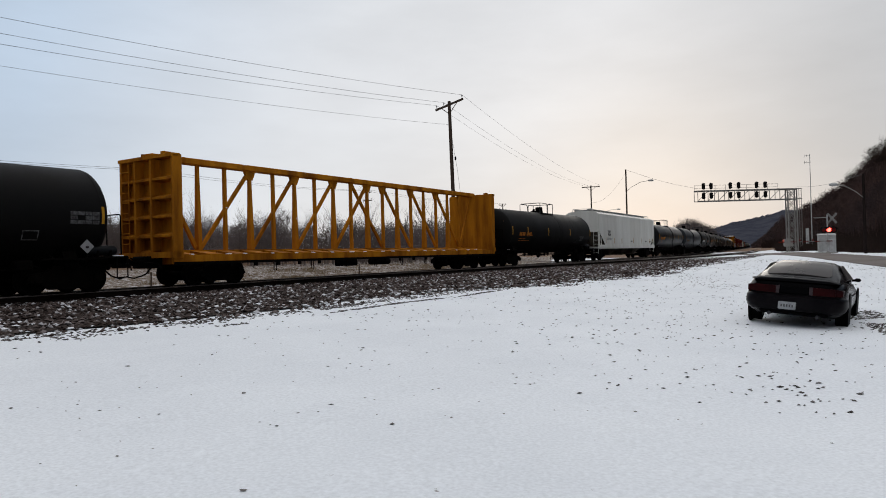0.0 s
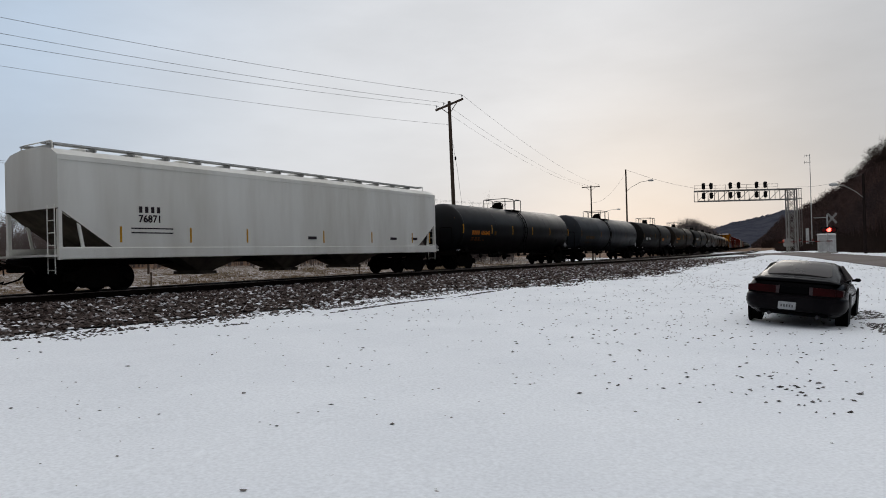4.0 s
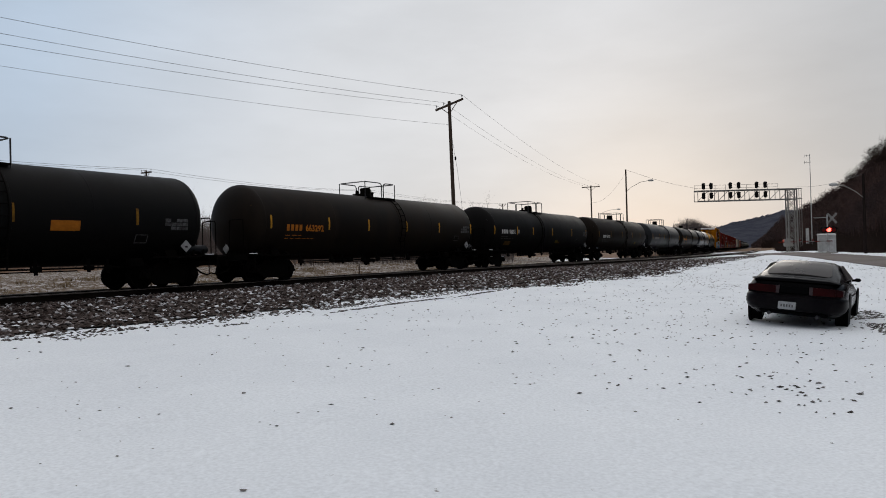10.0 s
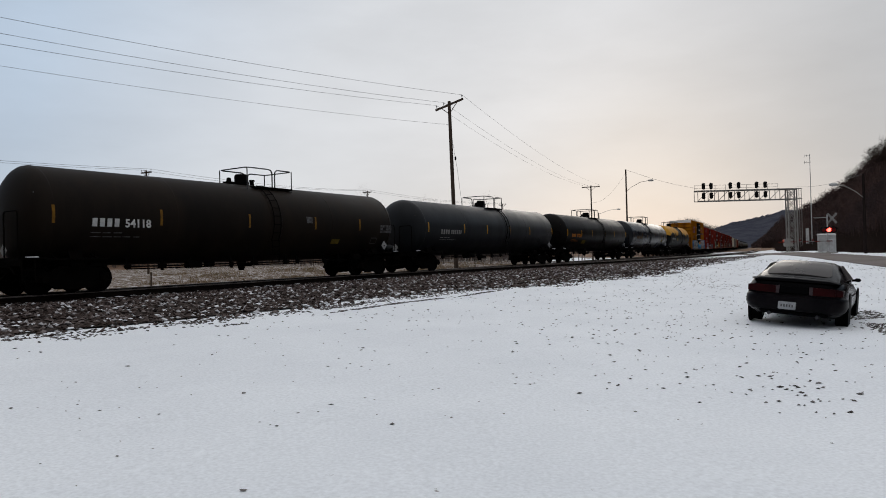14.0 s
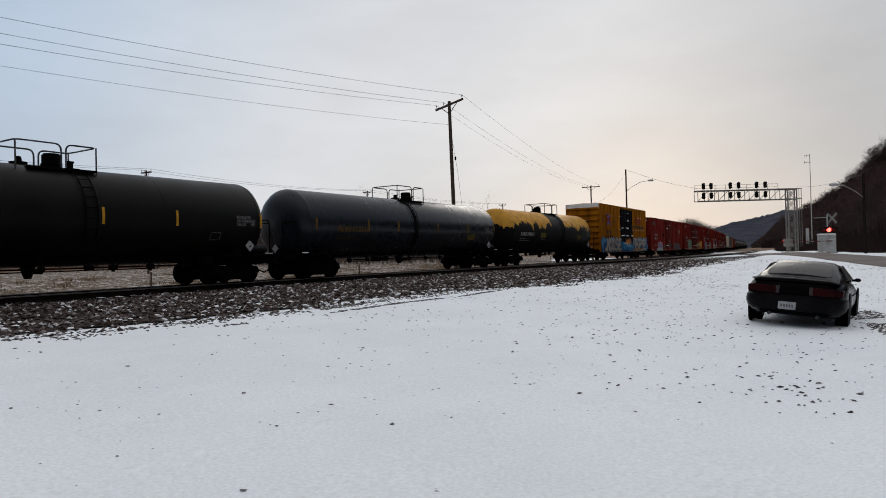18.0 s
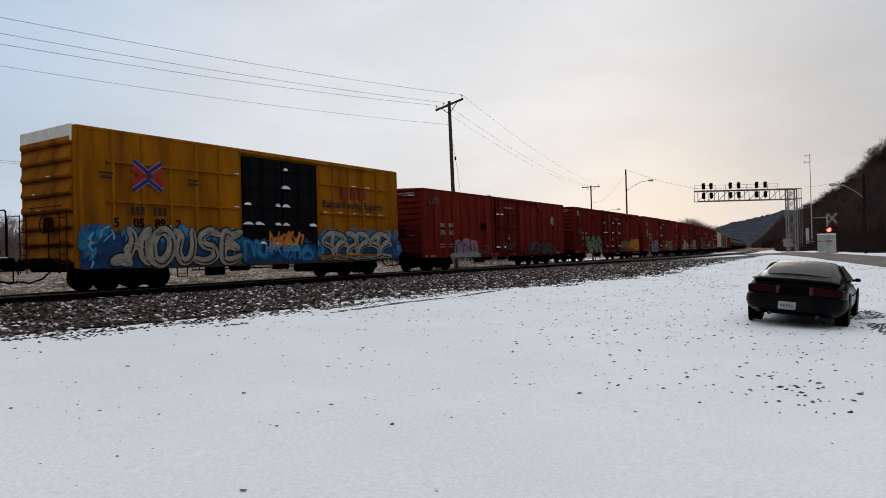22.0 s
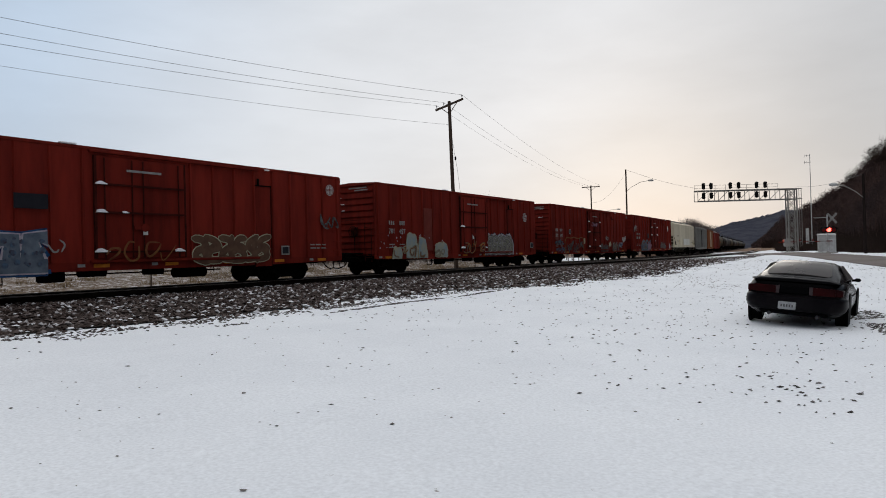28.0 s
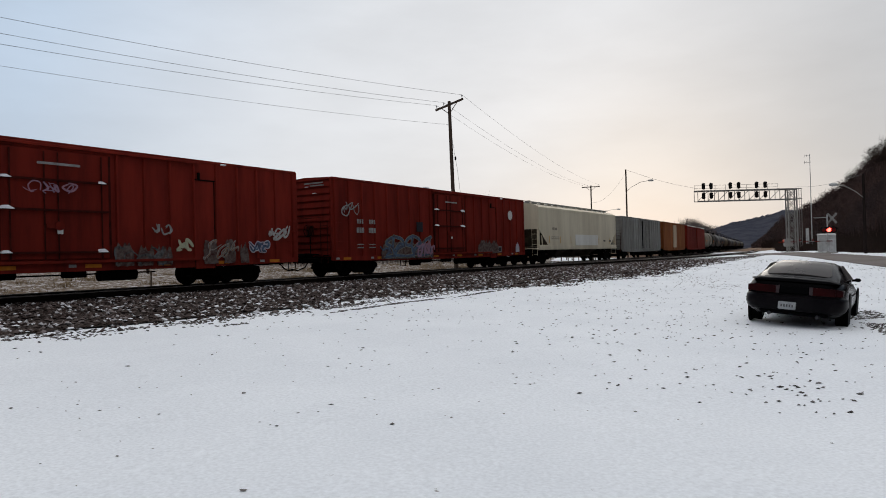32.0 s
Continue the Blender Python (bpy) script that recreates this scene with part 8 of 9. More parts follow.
def wire(a, b, sag, r, label="thin dark sagging overhead wire"):
    a, b = Vector(a), Vector(b)
    pts = [a.lerp(b, i / 24) - Vector((0, 0, sag * 4 * (i / 24) * (1 - i / 24))) for i in range(25)]
    tagged(part("overhead_wire", Shape().tube(pts, r, 5), CABLE), label, "wire", "overhead wires")


def build_lines():
    p1, q1 = crossarm_pole((0.98, 50.0, -0.35), (0.74, 50.0, 13.05), 2.35, -25.0, 15.0, "leaning wooden utility pole with crossarm beside the tracks", r=0.17)
    p2, q2 = crossarm_pole((26.1, 117.0, 0.0), (26.1, 117.0, 13.0), 3.0, -15.0, 0.5, "wooden utility pole with crossarm beyond the crossing")
    off = Vector((-36.0, -35.0, 0.0))
    for i, (a, b) in enumerate(zip(q1, q2)):
        wire(a, b, 0.9, 0.008)
        wire(a, a + off + Vector((0, 0, (-0.5, -0.18, -0.37)[i])), 0.7, 0.0105)
    low = Vector((0.76, 50.0, 11.3))
    wire(low, low + off + Vector((0, 0, 0.02)), 0.7, 0.0085)
    guy = Shape().tube([(0.9, 49.9, 10.2), (1.25, 49.7, 7.6), (1.45, 49.6, 5.6), (1.9, 49.4, -0.3)], 0.012, 4)
    g = tagged(part("guy_wire", guy, CABLE), "thin guy wire with dark insulators staying the pole", "wire")
    part("guy_insulator", Shape().lathe([(0, 0.02), (0.05, 0.07), (0.25, 0.07), (0.3, 0.02)], 8, "z", (1.1, 49.8, 8.6)), BLACK_STEEL, g)
    far = []
    for x, y, top in ((-33.0, 75.0, 11.9), (-12.2, 110.0, 12.4), (13.6, 150.0, 12.6), (-62.0, 36.0, 11.9)):
        t, q = crossarm_pole((x, y, -0.4), (x, y, top), 1.7, -28.0, 0.0, "slim wooden utility pole across the field", second=True, r=0.13)
        far.append(q)
    for a, b in ((far[0], far[1]), (far[1], far[2]), (far[3], far[0])):
        for i in (0, 2):
            wire(a[i], b[i], 0.6, 0.014)
    # pole with a street lamp
    def lamp_pole(x, y, z0, top, arm_z, reach, rise, label, mat):
        t = thing("street_lamp", label, "street lamp", "street lamps", at=pose(x, y, z0))
        part("pole", Shape().rod((0, 0, -0.3), (0, 0, top - z0), 0.14, 10, 0.10), mat, t, round_to=40)
        z = arm_z - z0
        part("lamp_arm", Shape().tube([(0, 0, z), (reach * 0.25, 0, z + rise * 0.45), (reach * 0.6, 0, z + rise * 0.85), (reach, 0, z + rise)], 0.034, 6), GALV_DULL, t)
        part("luminaire", Shape().lathe([(-0.4, 0.03), (-0.3, 0.12), (0.1, 0.16), (0.35, 0.10), (0.42, 0.02)], 10, "x", (reach, 0, z + rise - 0.03)), GALV, t, round_to=50)
        return Vector((x, y, top))
    a = lamp_pole(26.2, 95.0, 0.3, 13.0, 9.9, 3.5, 1.5, "wooden pole with a curved street lamp arm", WOOD_POLE)
    lamp_pole(33.2, 142.0, 0.3, 9.6, 9.3, 4.2, 1.0, "street lamp beyond the tracks", WOOD_POLE)
    b = lamp_pole(37.8, 60.0, ground_z(37.8, 60.0), 7.9, 5.7, -2.7, 1.3, "dark wooden pole with a street lamp over the road", DARK_POLE)
    wire(a, (37.5, 98.0, 10.3), 0.3, 0.016)
    wire(a - Vector((0, 0, 0.4)), (26.1, 117.0, 10.0), 1.2, 0.014)
    wire((52.0, 98.0, 10.2), b, 0.4, 0.014)


build_lines()


# ---- signal cantilever over the tracks ----
SIGNAL_BLACK = material("matt_black_signal", (0.012, 0.012, 0.012), 0.8)


def signal_cantilever():
    y0 = 98.0
    xm, xt, zt, zb = 51.1, 37.2, 9.88, 8.40
    base = 0.75
    t = thing("signal_cantilever", "silver lattice signal cantilever reaching over the railway", "signal bridge", at=pose(xm, y0, base))

    def P(x, y, z):
        return (x - xm, y - y0, z - base)
    for y in (y0 - 0.7, y0 + 0.7):
        for z in (zt, zb):
            part("chord", Shape().beam(P(xt, y, z), P(xm + 1.2, y, z), 0.12, 0.12), GALV_DULL, t)
    n = 9
    for i in range(n + 1):
        x = xt + (xm - 0.5 - xt) * i / n
        for y in (y0 - 0.7, y0 + 0.7):
            part("truss_post", Shape().beam(P(x, y, zb), P(x, y, zt), 0.07, 0.07), GALV_DULL, t)
        if i < n:
            x2 = xt + (xm - 0.5 - xt) * (i + 1) / n
            for y in (y0 - 0.7,):
                part("truss_diagonal", Shape().beam(P(x, y, zb), P(x2, y, zt), 0.06, 0.06), GALV_DULL, t)
    part("walkway", Shape().box(P((xt + xm) / 2, y0 + 0.2, zt + 0.09), (xm - xt, 0.9, 0.05)), GALV_DULL, t)
    rail = Shape()
    for z in (zt + 0.45, zt + 0.9):
        rail.beam(P(xt, y0 + 0.6, z), P(xm - 1.6, y0 + 0.6, z), 0.04, 0.04)
    for x in np.linspace(xt, xm - 1.6, 9):
        rail.beam(P(x, y0 + 0.6, zt), P(x, y0 + 0.6, zt + 0.9), 0.04, 0.04)
    part("handrail", rail, GALV_DULL, t)
    for dx in (-0.65, 0.65):
        for dy in (-0.32, 0.32):
            part("mast_leg", Shape().beam(P(xm + dx, y0 + dy, base - 0.3), P(xm + dx, y0 + dy, zt + 0.1), 0.15, 0.15), GALV_DULL, t)
    z = base + 0.2
    while z < zt - 1.0:
        for dy in (-0.32, 0.32):
            part("mast_brace", Shape().beam(P(xm - 0.65, y0 + dy, z), P(xm + 0.65, y0 + dy, z + 1.5), 0.07, 0.07).beam(P(xm + 0.65, y0 + dy, z), P(xm - 0.65, y0 + dy, z + 1.5), 0.07, 0.07).beam(P(xm - 0.65, y0 + dy, z), P(xm + 0.65, y0 + dy, z), 0.07, 0.07), GALV_DULL, t)
        z += 1.5
    lad = Shape().beam(P(xm + 1.15, y0, 1.4), P(xm + 1.15, y0, zt), 0.05, 0.05).beam(P(xm + 1.5, y0, 1.4), P(xm + 1.5, y0, zt), 0.05, 0.05)
    for z in np.arange(1.6, zt, 0.5):
        lad.beam(P(xm + 1.15, y0, z), P(xm + 1.5, y0, z), 0.04, 0.04)
    part("mast_ladder", lad, GALV_DULL, t)
    part("equipment_box", Shape().box(P(xm - 1.0, y0 - 0.7, base + 1.3), (1.1, 0.6, 1.1), bevel=0.04), GALV_DULL, t)
    part("warning_board", Shape().box(P(xm + 1.9, y0 - 0.6, base + 2.2), (0.45, 0.06, 2.2)), WHITE, t)
    for x in (37.95, 39.05, 41.85, 43.05, 45.65, 46.9):
        for zc in (zt + 0.65, zb + 0.75):
            c = P(x, y0 - 0.95, zc)
            h = part("signal_head", Shape().prism([(c[0] + 0.23 * math.cos(a), c[2] + (0.25 if math.sin(a) > 0 else -0.25) + 0.23 * math.sin(a)) for a in np.linspace(0, 6.28, 17)[:-1]], c[1] - 0.06, c[1] + 0.1, "y"), SIGNAL_BLACK, t, "black signal target")
            for dz in (-0.28, 0.28):
                part("hood", Shape().lathe([(-0.35, 0.12), (-0.05, 0.15), (0.0, 0.13), (0.0, 0.0)], 12, "y", (c[0], c[1] - 0.05, c[2] + dz)), SIGNAL_BLACK, h)
            part("head_bracket", Shape().beam((c[0], c[1] + 0.05, c[2] - 0.5), (c[0], c[1] + 0.05, c[2] + 0.5), 0.06, 0.06).beam((c[0], c[1] + 0.05, c[2] - 0.4), (c[0], c[1] + 0.3, c[2] - 0.4), 0.06, 0.06), GALV_DULL, h)


signal_cantilever()


def lineside():
    x, y = 60.6, 110.0
    t = thing("radio_mast", "thin grey steel radio mast with small aerials", "mast", at=pose(x, y, 0.6))
    part("mast", Shape().rod((0, 0, -0.2), (0, 0, 16.0), 0.10, 8, 0.045), GALV, t)
    for z in (15.7, 14.6):
        part("aerial", Shape().rod((-0.9, 0, z), (0.1, 0, z), 0.03, 5).rod((-0.9, 0, z - 0.25), (-0.9, 0, z + 0.25), 0.03, 5).rod((-0.5, 0, z - 0.2), (-0.5, 0, z + 0.2), 0.03, 5), GALV, t)
    # crossing signal: mast, crossbuck, flashers, gate
    x, y = 35.6, 62.0
    z0 = ground_z(x, y)
    t = thing("crossing_signal", "level crossing signal with crossbuck and lit red flasher", "crossing signal", at=pose(x, y, z0))
    part("mast", Shape().rod((0, 0, -0.2), (0, 0, 4.4 - z0), 0.06, 10), GALV, t)
    part("mast_foot", Shape().lathe([(-0.05, 0.22), (0.06, 0.22), (0.2, 0.1)], 14, "z"), GALV_DULL, t)
    for d in (-1, 1):
        part("crossbuck_blade", Shape().beam((0.4 - 0.42, -0.1 - 0.012 * d, 4.05 - z0 - d * 0.45), (0.4 + 0.42, -0.1 - 0.012 * d, 4.05 - z0 + d * 0.45), 0.02, 0.19), DIM_WHITE, t, "weathered white crossbuck blade")
    part("bell_bracket", Shape().beam((-1.3, 0, 4.12 - z0), (0, 0, 4.12 - z0), 0.05, 0.05), GALV, t)
    red = bpy.data.materials.new("lit_red_lens")
    red.use_nodes = True
    b = red.node_tree.nodes["Principled BSDF"]
    b.inputs["Base Color"].default_value = (0.6, 0.02, 0.02, 1)
    b.inputs["Emission Color"].default_value, b.inputs["Emission Strength"].default_value = (1.0, 0.055, 0.04, 1), 10.0
    dim = material("unlit_red_lens", (0.14, 0.012, 0.012), 0.3)
    zf = 3.0 - z0
    part("flasher_arm", Shape().beam((-0.5, 0, zf), (0.6, 0, zf), 0.06, 0.08), GALV_DULL, t)
    for dx, m in ((-0.42, dim), (0.05, red), (0.50, dim)):
        fl = part("flasher_target", Shape().lathe([(-0.02, 0.30), (0.02, 0.30), (0.02, 0.0), (-0.02, 0.0)], 20, "y", (dx, -0.12, zf)), SIGNAL_BLACK, t)
        part("lens", Shape().lathe([(-0.06, 0.0), (-0.055, 0.13), (-0.025, 0.20)], 16, "y", (dx, -0.12, zf)), m, fl, "red lamp lens")
        part("lamp_hood", Shape().prism([(dx + 0.25 * math.cos(a), zf + 0.25 * math.sin(a)) for a in np.linspace(0.2, 2.94, 8)] + [(dx + 0.23 * math.cos(a), zf + 0.23 * math.sin(a)) for a in np.linspace(2.94, 0.2, 8)], -0.42, -0.12, "y"), SIGNAL_BLACK, fl)
    part("gate_mechanism", Shape().box((0.25, 0.1, 1.0), (0.45, 0.5, 0.6), bevel=0.05), GALV, t)
    zg = 1.95 - z0
    amber = bpy.data.materials.new("lit_gate_lamp")
    amber.use_nodes = True
    b = amber.node_tree.nodes["Principled BSDF"]
    b.inputs["Base Color"].default_value = (0.5, 0.06, 0.03, 1)
    b.inputs["Emission Color"].default_value, b.inputs["Emission Strength"].default_value = (1.0, 0.16, 0.08, 1), 0.25
    stripe_r = material("red_gate_stripe", (0.16, 0.02, 0.015), 0.7)
    for i in range(9):
        part("gate_stripe", Shape().beam((0.3 - i * 0.55, -0.2, zg), (0.3 - (i + 1) * 0.55, -0.2, zg), 0.03, 0.08), (stripe_r, DIM_WHITE)[i % 2], t)
    for dx in (-1.5, -2.7, -4.2):
        part("gate_lamp", Shape().lathe([(zg + 0.05, 0.0), (zg + 0.06, 0.07), (zg + 0.2, 0.08), (zg + 0.22, 0.0)], 10, "z", (dx, -0.2, 0)), amber if dx < -4 else dim, t)
    # equipment cabinet
    x, y = 36.6, 64.0
    z0 = ground_z(x, y)
    t = thing("equipment_cabinet", "silver railway equipment cabinet by the crossing", "cabinet", at=pose(x, y, z0, 0, 0, -20))
    part("cabinet_body", Shape().box((0, 0, 0.95), (1.36, 0.95, 1.62), bevel=0.03), GALV, t)
    part("cabinet_roof", Shape().prism([(-0.56, 1.74), (0.56, 1.74), (0.0, 1.88)], -0.76, 0.76), GALV, t)
    for dx in (-0.38, 0.38):
        d = part("cabinet_door", Shape().box((dx, -0.51, 0.95), (0.7, 0.03, 1.6), bevel=0.01), GALV, t)
        part("door_handle", Shape().box((dx + (0.28 if dx < 0 else -0.28), -0.55, 0.95), (0.04, 0.05, 0.2)), BLACK_STEEL, d)
    part("cabinet_plinth", Shape().box((0, 0, 0.02), (1.7, 1.2, 0.16)), CONCRETE, t)
    # fence posts across the field
    for i in range(4):
        s = 29.5 + i * 24.0
        p = plan(s, 44.0 + 0.6 * math.sin(i))
        z = ground_z(p.x, p.y)
        t = thing("fence_post", "weathered wooden fence post in the field", "fence post", "field fence posts", at=pose(p.x, p.y, z))
        part("post", Shape().rod((0, 0, -0.3), (0, 0, 1.15), 0.07, 8, 0.06), WOOD_POLE, t)


lineside()


# ---- parked sports coupe ----
CAR_PAINT = material("dark_car_paint", (0.0015, 0.0012, 0.0018), 0.22, scale=2, amount=0.3, bump=0.0, spec=0.06)
CAR_DIRT = material("salt_dusted_dark_paint", (0.0025, 0.002, 0.003), 0.35, dark=(0.010, 0.0085, 0.0095), scale=3, amount=0.8, bump=0.0, spec=0.05)
RUBBER = material("tyre_rubber", (0.003, 0.003, 0.003), 0.85, spec=0.03)
ALLOY = material("dull_alloy", (0.05, 0.05, 0.055), 0.5, 0.5)
LENS_RED = material("dark_red_tail_lens", (0.026, 0.0025, 0.003), 0.3, dark=(0.008, 0.0012, 0.002), scale=3.0, amount=0.9, bump=0.0, spec=0.05)
LENS_PALE = material("pale_reverse_lens", (0.055, 0.042, 0.045), 0.3, bump=0.0)
TRIM_BLACK = material("black_plastic_trim", (0.0015, 0.0015, 0.002), 0.6, spec=0.03)
# the sky's reflection is put into the glass as a brown-grey base colour
GLASS = material("dark_sky_tinted_glass", (0.038, 0.033, 0.031), 0.3, dark=(0.066, 0.058, 0.054), scale=1.2, amount=0.8, bump=0.02, spec=0.10)
PLATE_WHITE = material("pale_number_plate", (0.34, 0.35, 0.36), 0.5, dark=(0.20, 0.21, 0.22), scale=9, amount=0.8)


def loft(stations, closed=True):
    """Skin over sections, each a list of (x, z) at one y."""
    n = len(stations[0][1])
    v, f = [], []
    for y, sec in stations:
        v += [(x, y, z) for x, z in sec]
    for i in range(len(stations) - 1):
        f += [(i * n + k, i * n + (k + 1) % n, (i + 1) * n + (k + 1) % n, (i + 1) * n + k) for k in range(n)]
    f += [tuple(range(n)), tuple(range((len(stations) - 1) * n, len(stations) * n))]
    return Shape().add(v, f)


def parked_coupe():
    car = thing("parked_coupe", "dark hatchback sports coupe parked on the snow", "car", at=Matrix.Translation((7.284, 13.846, 0.0)) @ pose(0, 0, 0, 0, 0, -34.68) @ pose(0, 0, 0.012, -1.0, 4.9, 0))

    def sec(w, z0, zs, zt, tuck=0.06):
        """Half section of the lower body, mirrored: sill z0, shoulder zs, top zt."""
        h = [(w - 0.20, z0), (w - 0.08, z0 + 0.07), (w - 0.015, z0 + 0.20), (w, (z0 + zs) * 0.5 + 0.04), (w - 0.02, zs - 0.12), (w - 0.075, zs - 0.02), (w - 0.20, zt)]
        return h + [(-x, z) for x, z in reversed(h)]
    body = loft([
        (-0.93, sec(0.66, 0.36, 0.72, 0.76)), (-0.88, sec(0.79, 0.26, 0.82, 0.87)), (-0.72, sec(0.86, 0.22, 0.88, 0.93)),
        (-0.35, sec(0.885, 0.20, 0.90, 0.95)), (0.0, sec(0.887, 0.19, 0.89, 0.95)), (0.6, sec(0.885, 0.18, 0.87, 0.93)), (1.4, sec(0.88, 0.18, 0.85, 0.90)),
        (2.1, sec(0.88, 0.18, 0.83, 0.87)), (2.7, sec(0.87, 0.19, 0.77, 0.80)), (3.2, sec(0.82, 0.20, 0.66, 0.68)), (3.52, sec(0.68, 0.26, 0.54, 0.56)), (3.62, sec(0.50, 0.32, 0.46, 0.48))])
    part("body", body, CAR_PAINT, car, round_to=35)

    def cab(w0, w1, z0, z1):
        h = [(w0, z0), (w0 * 0.55 + w1 * 0.45, z0 + (z1 - z0) * 0.5), (w1, z1 - 0.06), (w1 - 0.12, z1 - 0.01), (w1 * 0.4, z1)]
        return h + [(-x, z) for x, z in reversed(h)]
    roof = loft([(-0.62, cab(0.76, 0.70, 0.90, 0.97)), (-0.1, cab(0.78, 0.63, 0.92, 1.12)), (0.45, cab(0.80, 0.60, 0.91, 1.24)), (0.95, cab(0.81, 0.59, 0.89, 1.285)), (1.4, cab(0.81, 0.59, 0.88, 1.27)), (1.75, cab(0.80, 0.62, 0.87, 1.18)), (2.45, cab(0.76, 0.72, 0.83, 0.90))])
    part("cabin_shell", roof, CAR_PAINT, car, round_to=30)
    # rear glass hatch, following the sloping tail
    rows = [(-0.47, 0.60, 1.013), (-0.08, 0.555, 1.138), (0.38, 0.515, 1.238), (0.64, 0.49, 1.266)]
    ys, ws, zs = zip(*rows)
    m, c = 9, 13
    v, f = [], []
    for i in range(m):
        u = i / (m - 1)
        y = ys[0] + (ys[-1] - ys[0]) * u
        corner = 1 - 0.10 * (max(0.0, abs(2 * u - 1) - 0.7) / 0.3) ** 2
        w, z = float(np.interp(y, ys, ws)) * corner, float(np.interp(y, ys, zs))
        for j in range(c):
            k = 2 * j / (c - 1) - 1
            v.append((w * k, y + 0.03 * k * k * (1 if u > 0.5 else -1) * abs(2 * u - 1), z + 0.020 - 0.032 * abs(k) ** 2.5))
    for i in range(m - 1):
        f += [(i * c + k, i * c + k + 1, (i + 1) * c + k + 1, (i + 1) * c + k) for k in range(c - 1)]
    n0 = len(v)
    v += [(x, y, z - 0.03) for x, y, z in v]
    f += [tuple(i + n0 for i in reversed(q)) for q in list(f)]
    edge = list(range(c)) + [i * c + c - 1 for i in range(1, m)] + [(m - 1) * c + k for k in range(c - 2, -1, -1)] + [i * c for i in range(m - 2, 0, -1)]
    f += [(a, b, b + n0, a + n0) for a, b in zip(edge, edge[1:] + edge[:1])]
    part("rear_window", Shape().add(v, f), GLASS, car, "dark rear glass, reflected sky in its colour", round_to=40)
    for d in (-1, 1):
        q = [(d * 0.80, 0.35, 0.95), (d * 0.655, 0.55, 1.20), (d * 0.625, 1.0, 1.23), (d * 0.635, 1.4, 1.21), (d * 0.80, 2.05, 0.92)]
        q = [Vector(p) + Vector((d * 0.012, 0, 0)) for p in q]
        v = [tuple(p) for p in q] + [tuple(p - Vector((d * 0.02, 0, 0))) for p in q]
        part("side_window", Shape().add(v, [(0, 1, 2, 3, 4), (9, 8, 7, 6, 5)] + [(i, (i + 1) % 5, 5 + (i + 1) % 5, 5 + i) for i in range(5)]), GLASS, car)
        mir = part("wing_mirror", Shape().box((d * 0.91, 1.72, 0.92), (0.13, 0.09, 0.08), bevel=0.03), CAR_PAINT, car)
        part("mirror_stalk", Shape().beam((d * 0.80, 1.76, 0.90), (d * 0.90, 1.74, 0.92), 0.06, 0.05), TRIM_BLACK, mir)
        # tail lamps wrapping the corner
        t1 = Shape().prism([(d * 0.32, 0.645), (d * 0.70, 0.655), (d * 0.70, 0.795), (d * 0.32, 0.80)], -0.955, -0.86, "y")
        t1.prism([(d * 0.70, 0.655), (d * 0.83, 0.67), (d * 0.83, 0.78), (d * 0.70, 0.795)], -0.93, -0.70, "y")
        lamp = part("tail_lamp", t1, LENS_RED, car, "wide dark red tail lamp")
        part("reverse_lens", Shape().prism([(d * 0.26, 0.65), (d * 0.32, 0.65), (d * 0.32, 0.80), (d * 0.26, 0.80)], -0.958, -0.87, "y"), LENS_PALE, lamp)
        ex = Shape().rod((d * 0.42, -0.98, 0.24), (d * 0.42, -0.7, 0.25), 0.035, 10)
        part("tailpipe", ex, ALLOY, car)
    part("centre_garnish", Shape().box((0, -0.915, 0.725), (0.50, 0.08, 0.15), bevel=0.015), TRIM_BLACK, car)
    def tail(w, z0, z1):
        h = [(w - 0.12, z0), (w - 0.035, z0 + 0.06), (w, z0 + 0.15), (w - 0.005, z1 - 0.06), (w - 0.06, z1)]
        return h + [(-x, z) for x, z in reversed(h)]
    bump = loft([(-1.02, tail(0.64, 0.37, 0.60)), (-0.985, tail(0.75, 0.335, 0.62)), (-0.90, tail(0.83, 0.31, 0.635)), (-0.70, tail(0.893, 0.29, 0.64)), (-0.36, tail(0.897, 0.30, 0.64))])
    part("rear_bumper", bump, CAR_DIRT, car, "salt-dusted dark bumper", round_to=30)
    part("valance", Shape().box((0, -0.86, 0.30), (1.2, 0.1, 0.12), bevel=0.03), TRIM_BLACK, car)
    pl = part("number_plate", Shape().box((-0.10, -1.03, 0.42), (0.31, 0.02, 0.15), bevel=0.008), PLATE_WHITE, car, "pale rear number plate")
    for i in range(5):
        part("plate_bar", Shape().box((-0.195 + 0.048 * i, -1.043, 0.42), (0.026, 0.006, 0.05)), PANEL_GREY, pl)
    def wing(drop):
        return [(0.78, 0.890), (0.76, 0.930 - drop), (0.62, 0.960 - drop), (0.0, 0.975 - drop), (-0.62, 0.960 - drop), (-0.76, 0.930 - drop), (-0.78, 0.890)]
    sp = loft([(-0.93, [(x * 0.96, z) for x, z in wing(0.028)]), (-0.86, wing(0.0)), (-0.72, wing(0.004)), (-0.56, wing(0.022))])
    spo = part("spoiler", sp, CAR_PAINT, car, round_to=30)
    for d in (-1, 1):
        part("spoiler_foot", Shape().box((d * 0.70, -0.70, 0.90), (0.10, 0.22, 0.06), bevel=0.02), CAR_PAINT, spo)
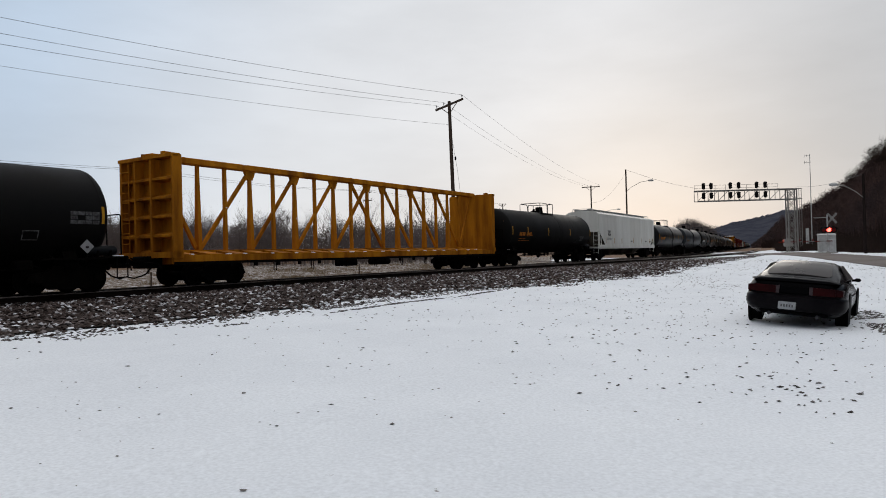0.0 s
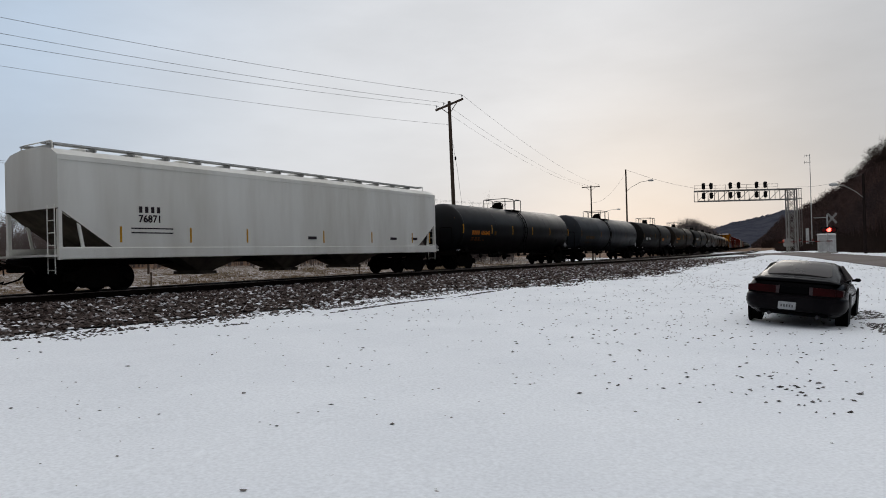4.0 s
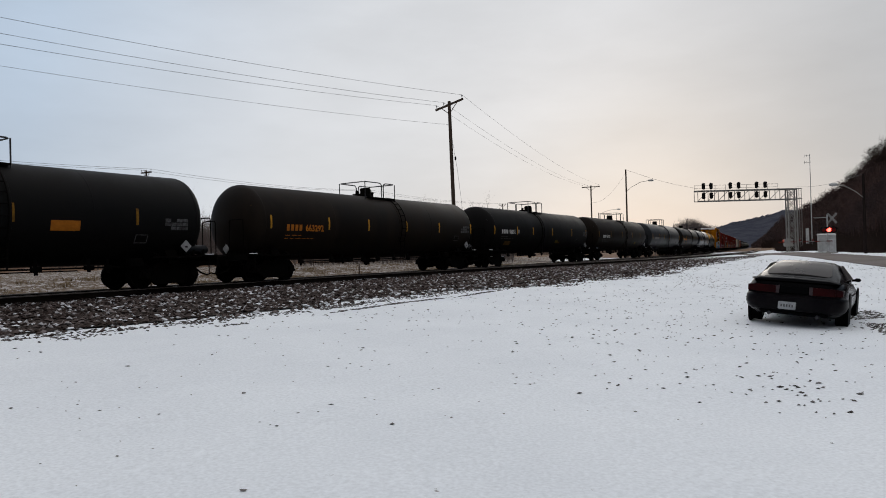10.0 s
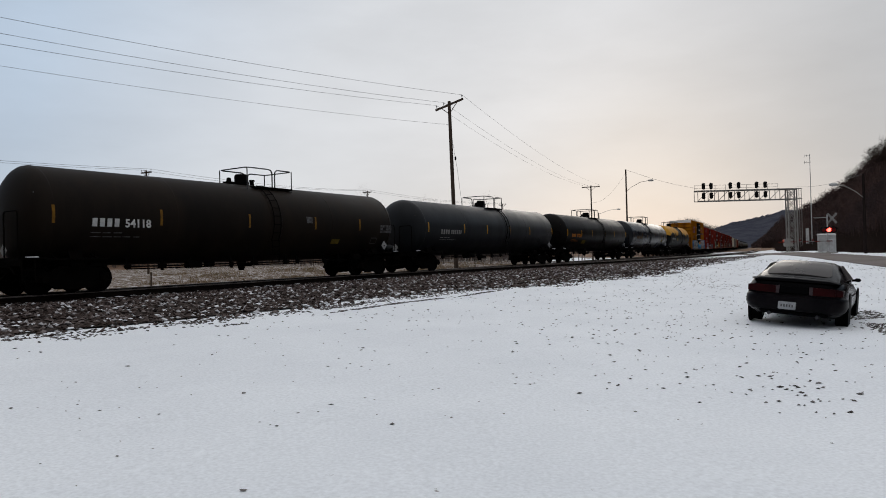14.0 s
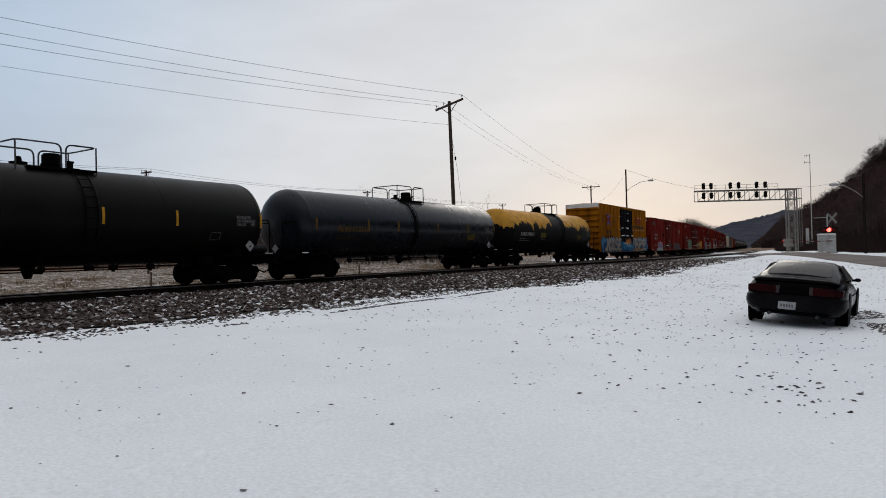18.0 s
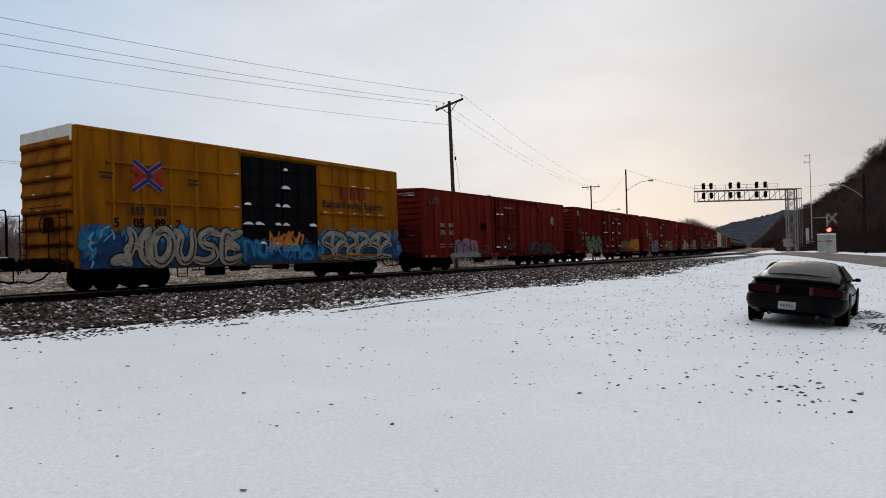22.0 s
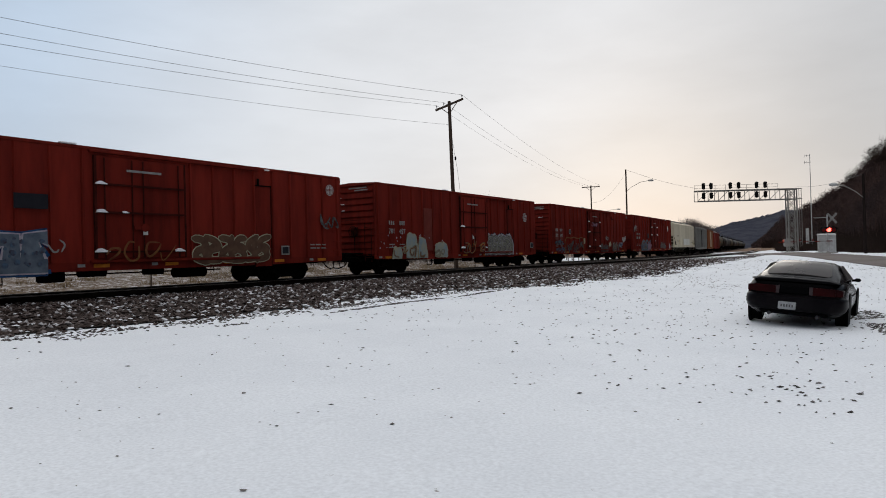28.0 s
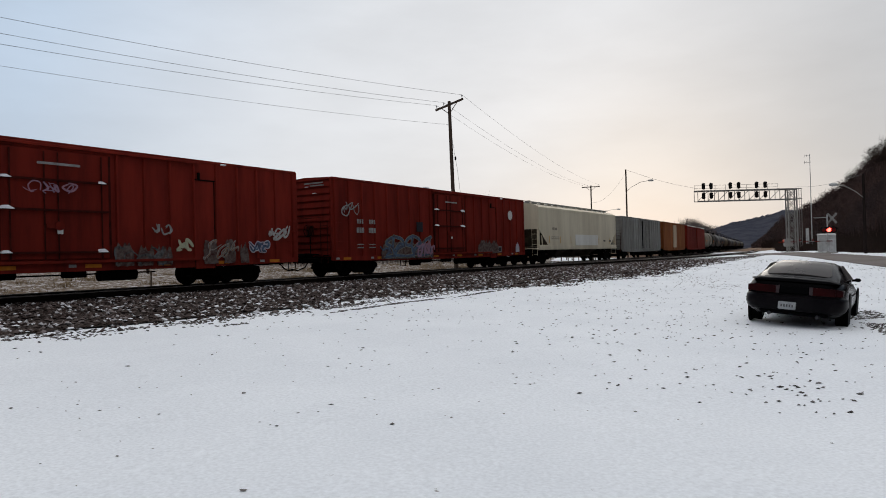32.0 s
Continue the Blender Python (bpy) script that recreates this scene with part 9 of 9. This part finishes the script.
    for x in (-0.78, 0.78):
        for y in (0.0, 2.61):
            w = part("wheel", Shape().lathe([(-0.10, 0.0), (-0.10, 0.20), (-0.11, 0.22)], 24, "x", (0, 0, 0)).lathe([(0.10, 0.0), (0.10, 0.20), (0.11, 0.22)], 24, "x", (0, 0, 0)), ALLOY, car, at=pose(x, y, 0.315))
            part("tyre", Shape().lathe([(-0.105, 0.205), (-0.112, 0.27), (-0.095, 0.315), (0.095, 0.315), (0.112, 0.27), (0.105, 0.205), (-0.105, 0.205)], 32, "x", (0, 0, 0)), RUBBER, w, round_to=40)
            d = 1 if x > 0 else -1
            arch = Shape().lathe([(-0.02, 0.345), (-0.02, 0.385), (0.012, 0.385), (0.012, 0.345)], 32, "x", (d * 0.885, y, 0.325))
            part("wheel_arch", arch, TRIM_BLACK, car, round_to=40)
            part("wheel_well", Shape().lathe([(-0.015, 0.0), (-0.015, 0.352), (0.006, 0.352), (0.006, 0.0)], 32, "x", (d * 0.885, y, 0.325)), TRIM_BLACK, car)
    part("door_line", Shape().box((0.885, 1.3, 0.62), (0.012, 1.1, 0.02)), TRIM_BLACK, car)


parked_coupe()


# ---- everything that moves ----
def motions():
    times = [float(t) for t in range(33)]
    for car, s20 in TRAIN:
        rows = []
        for t in times:
            s = s20 - travel(t)
            a, _ = path(s - 6.5)
            b, _ = path(s + 6.5)
            mid = (a + b) / 2
            d = b - a
            rows.append((t, pose(mid.x, mid.y, RAIL_Z, 0, 0, math.degrees(math.atan2(d.y, d.x)))))
        walk(car, rows)
    # wheels roll while their car passes near
    mid = dict((car.name, s20) for car, s20 in TRAIN)
    for w, dx, car in WHEELSETS:
        s20 = mid[car.name]
        turning = [k / FPS for k in range(32 * FPS + 1) if -8.0 < s20 - travel(k / FPS) < 44.0]
        if len(turning) < 3:
            continue
        times = sorted({0.0, 32.0, *turning})
        start = s20 - travel(turning[0])
        rows = []
        for t in times:
            gone = start - (s20 - travel(min(max(t, turning[0]), turning[-1])))
            rows.append((t, pose(dx, 0, WHEEL_R, 0, -math.degrees(gone / WHEEL_R) % 360.0, 0)))
        walk(w, rows)


motions()
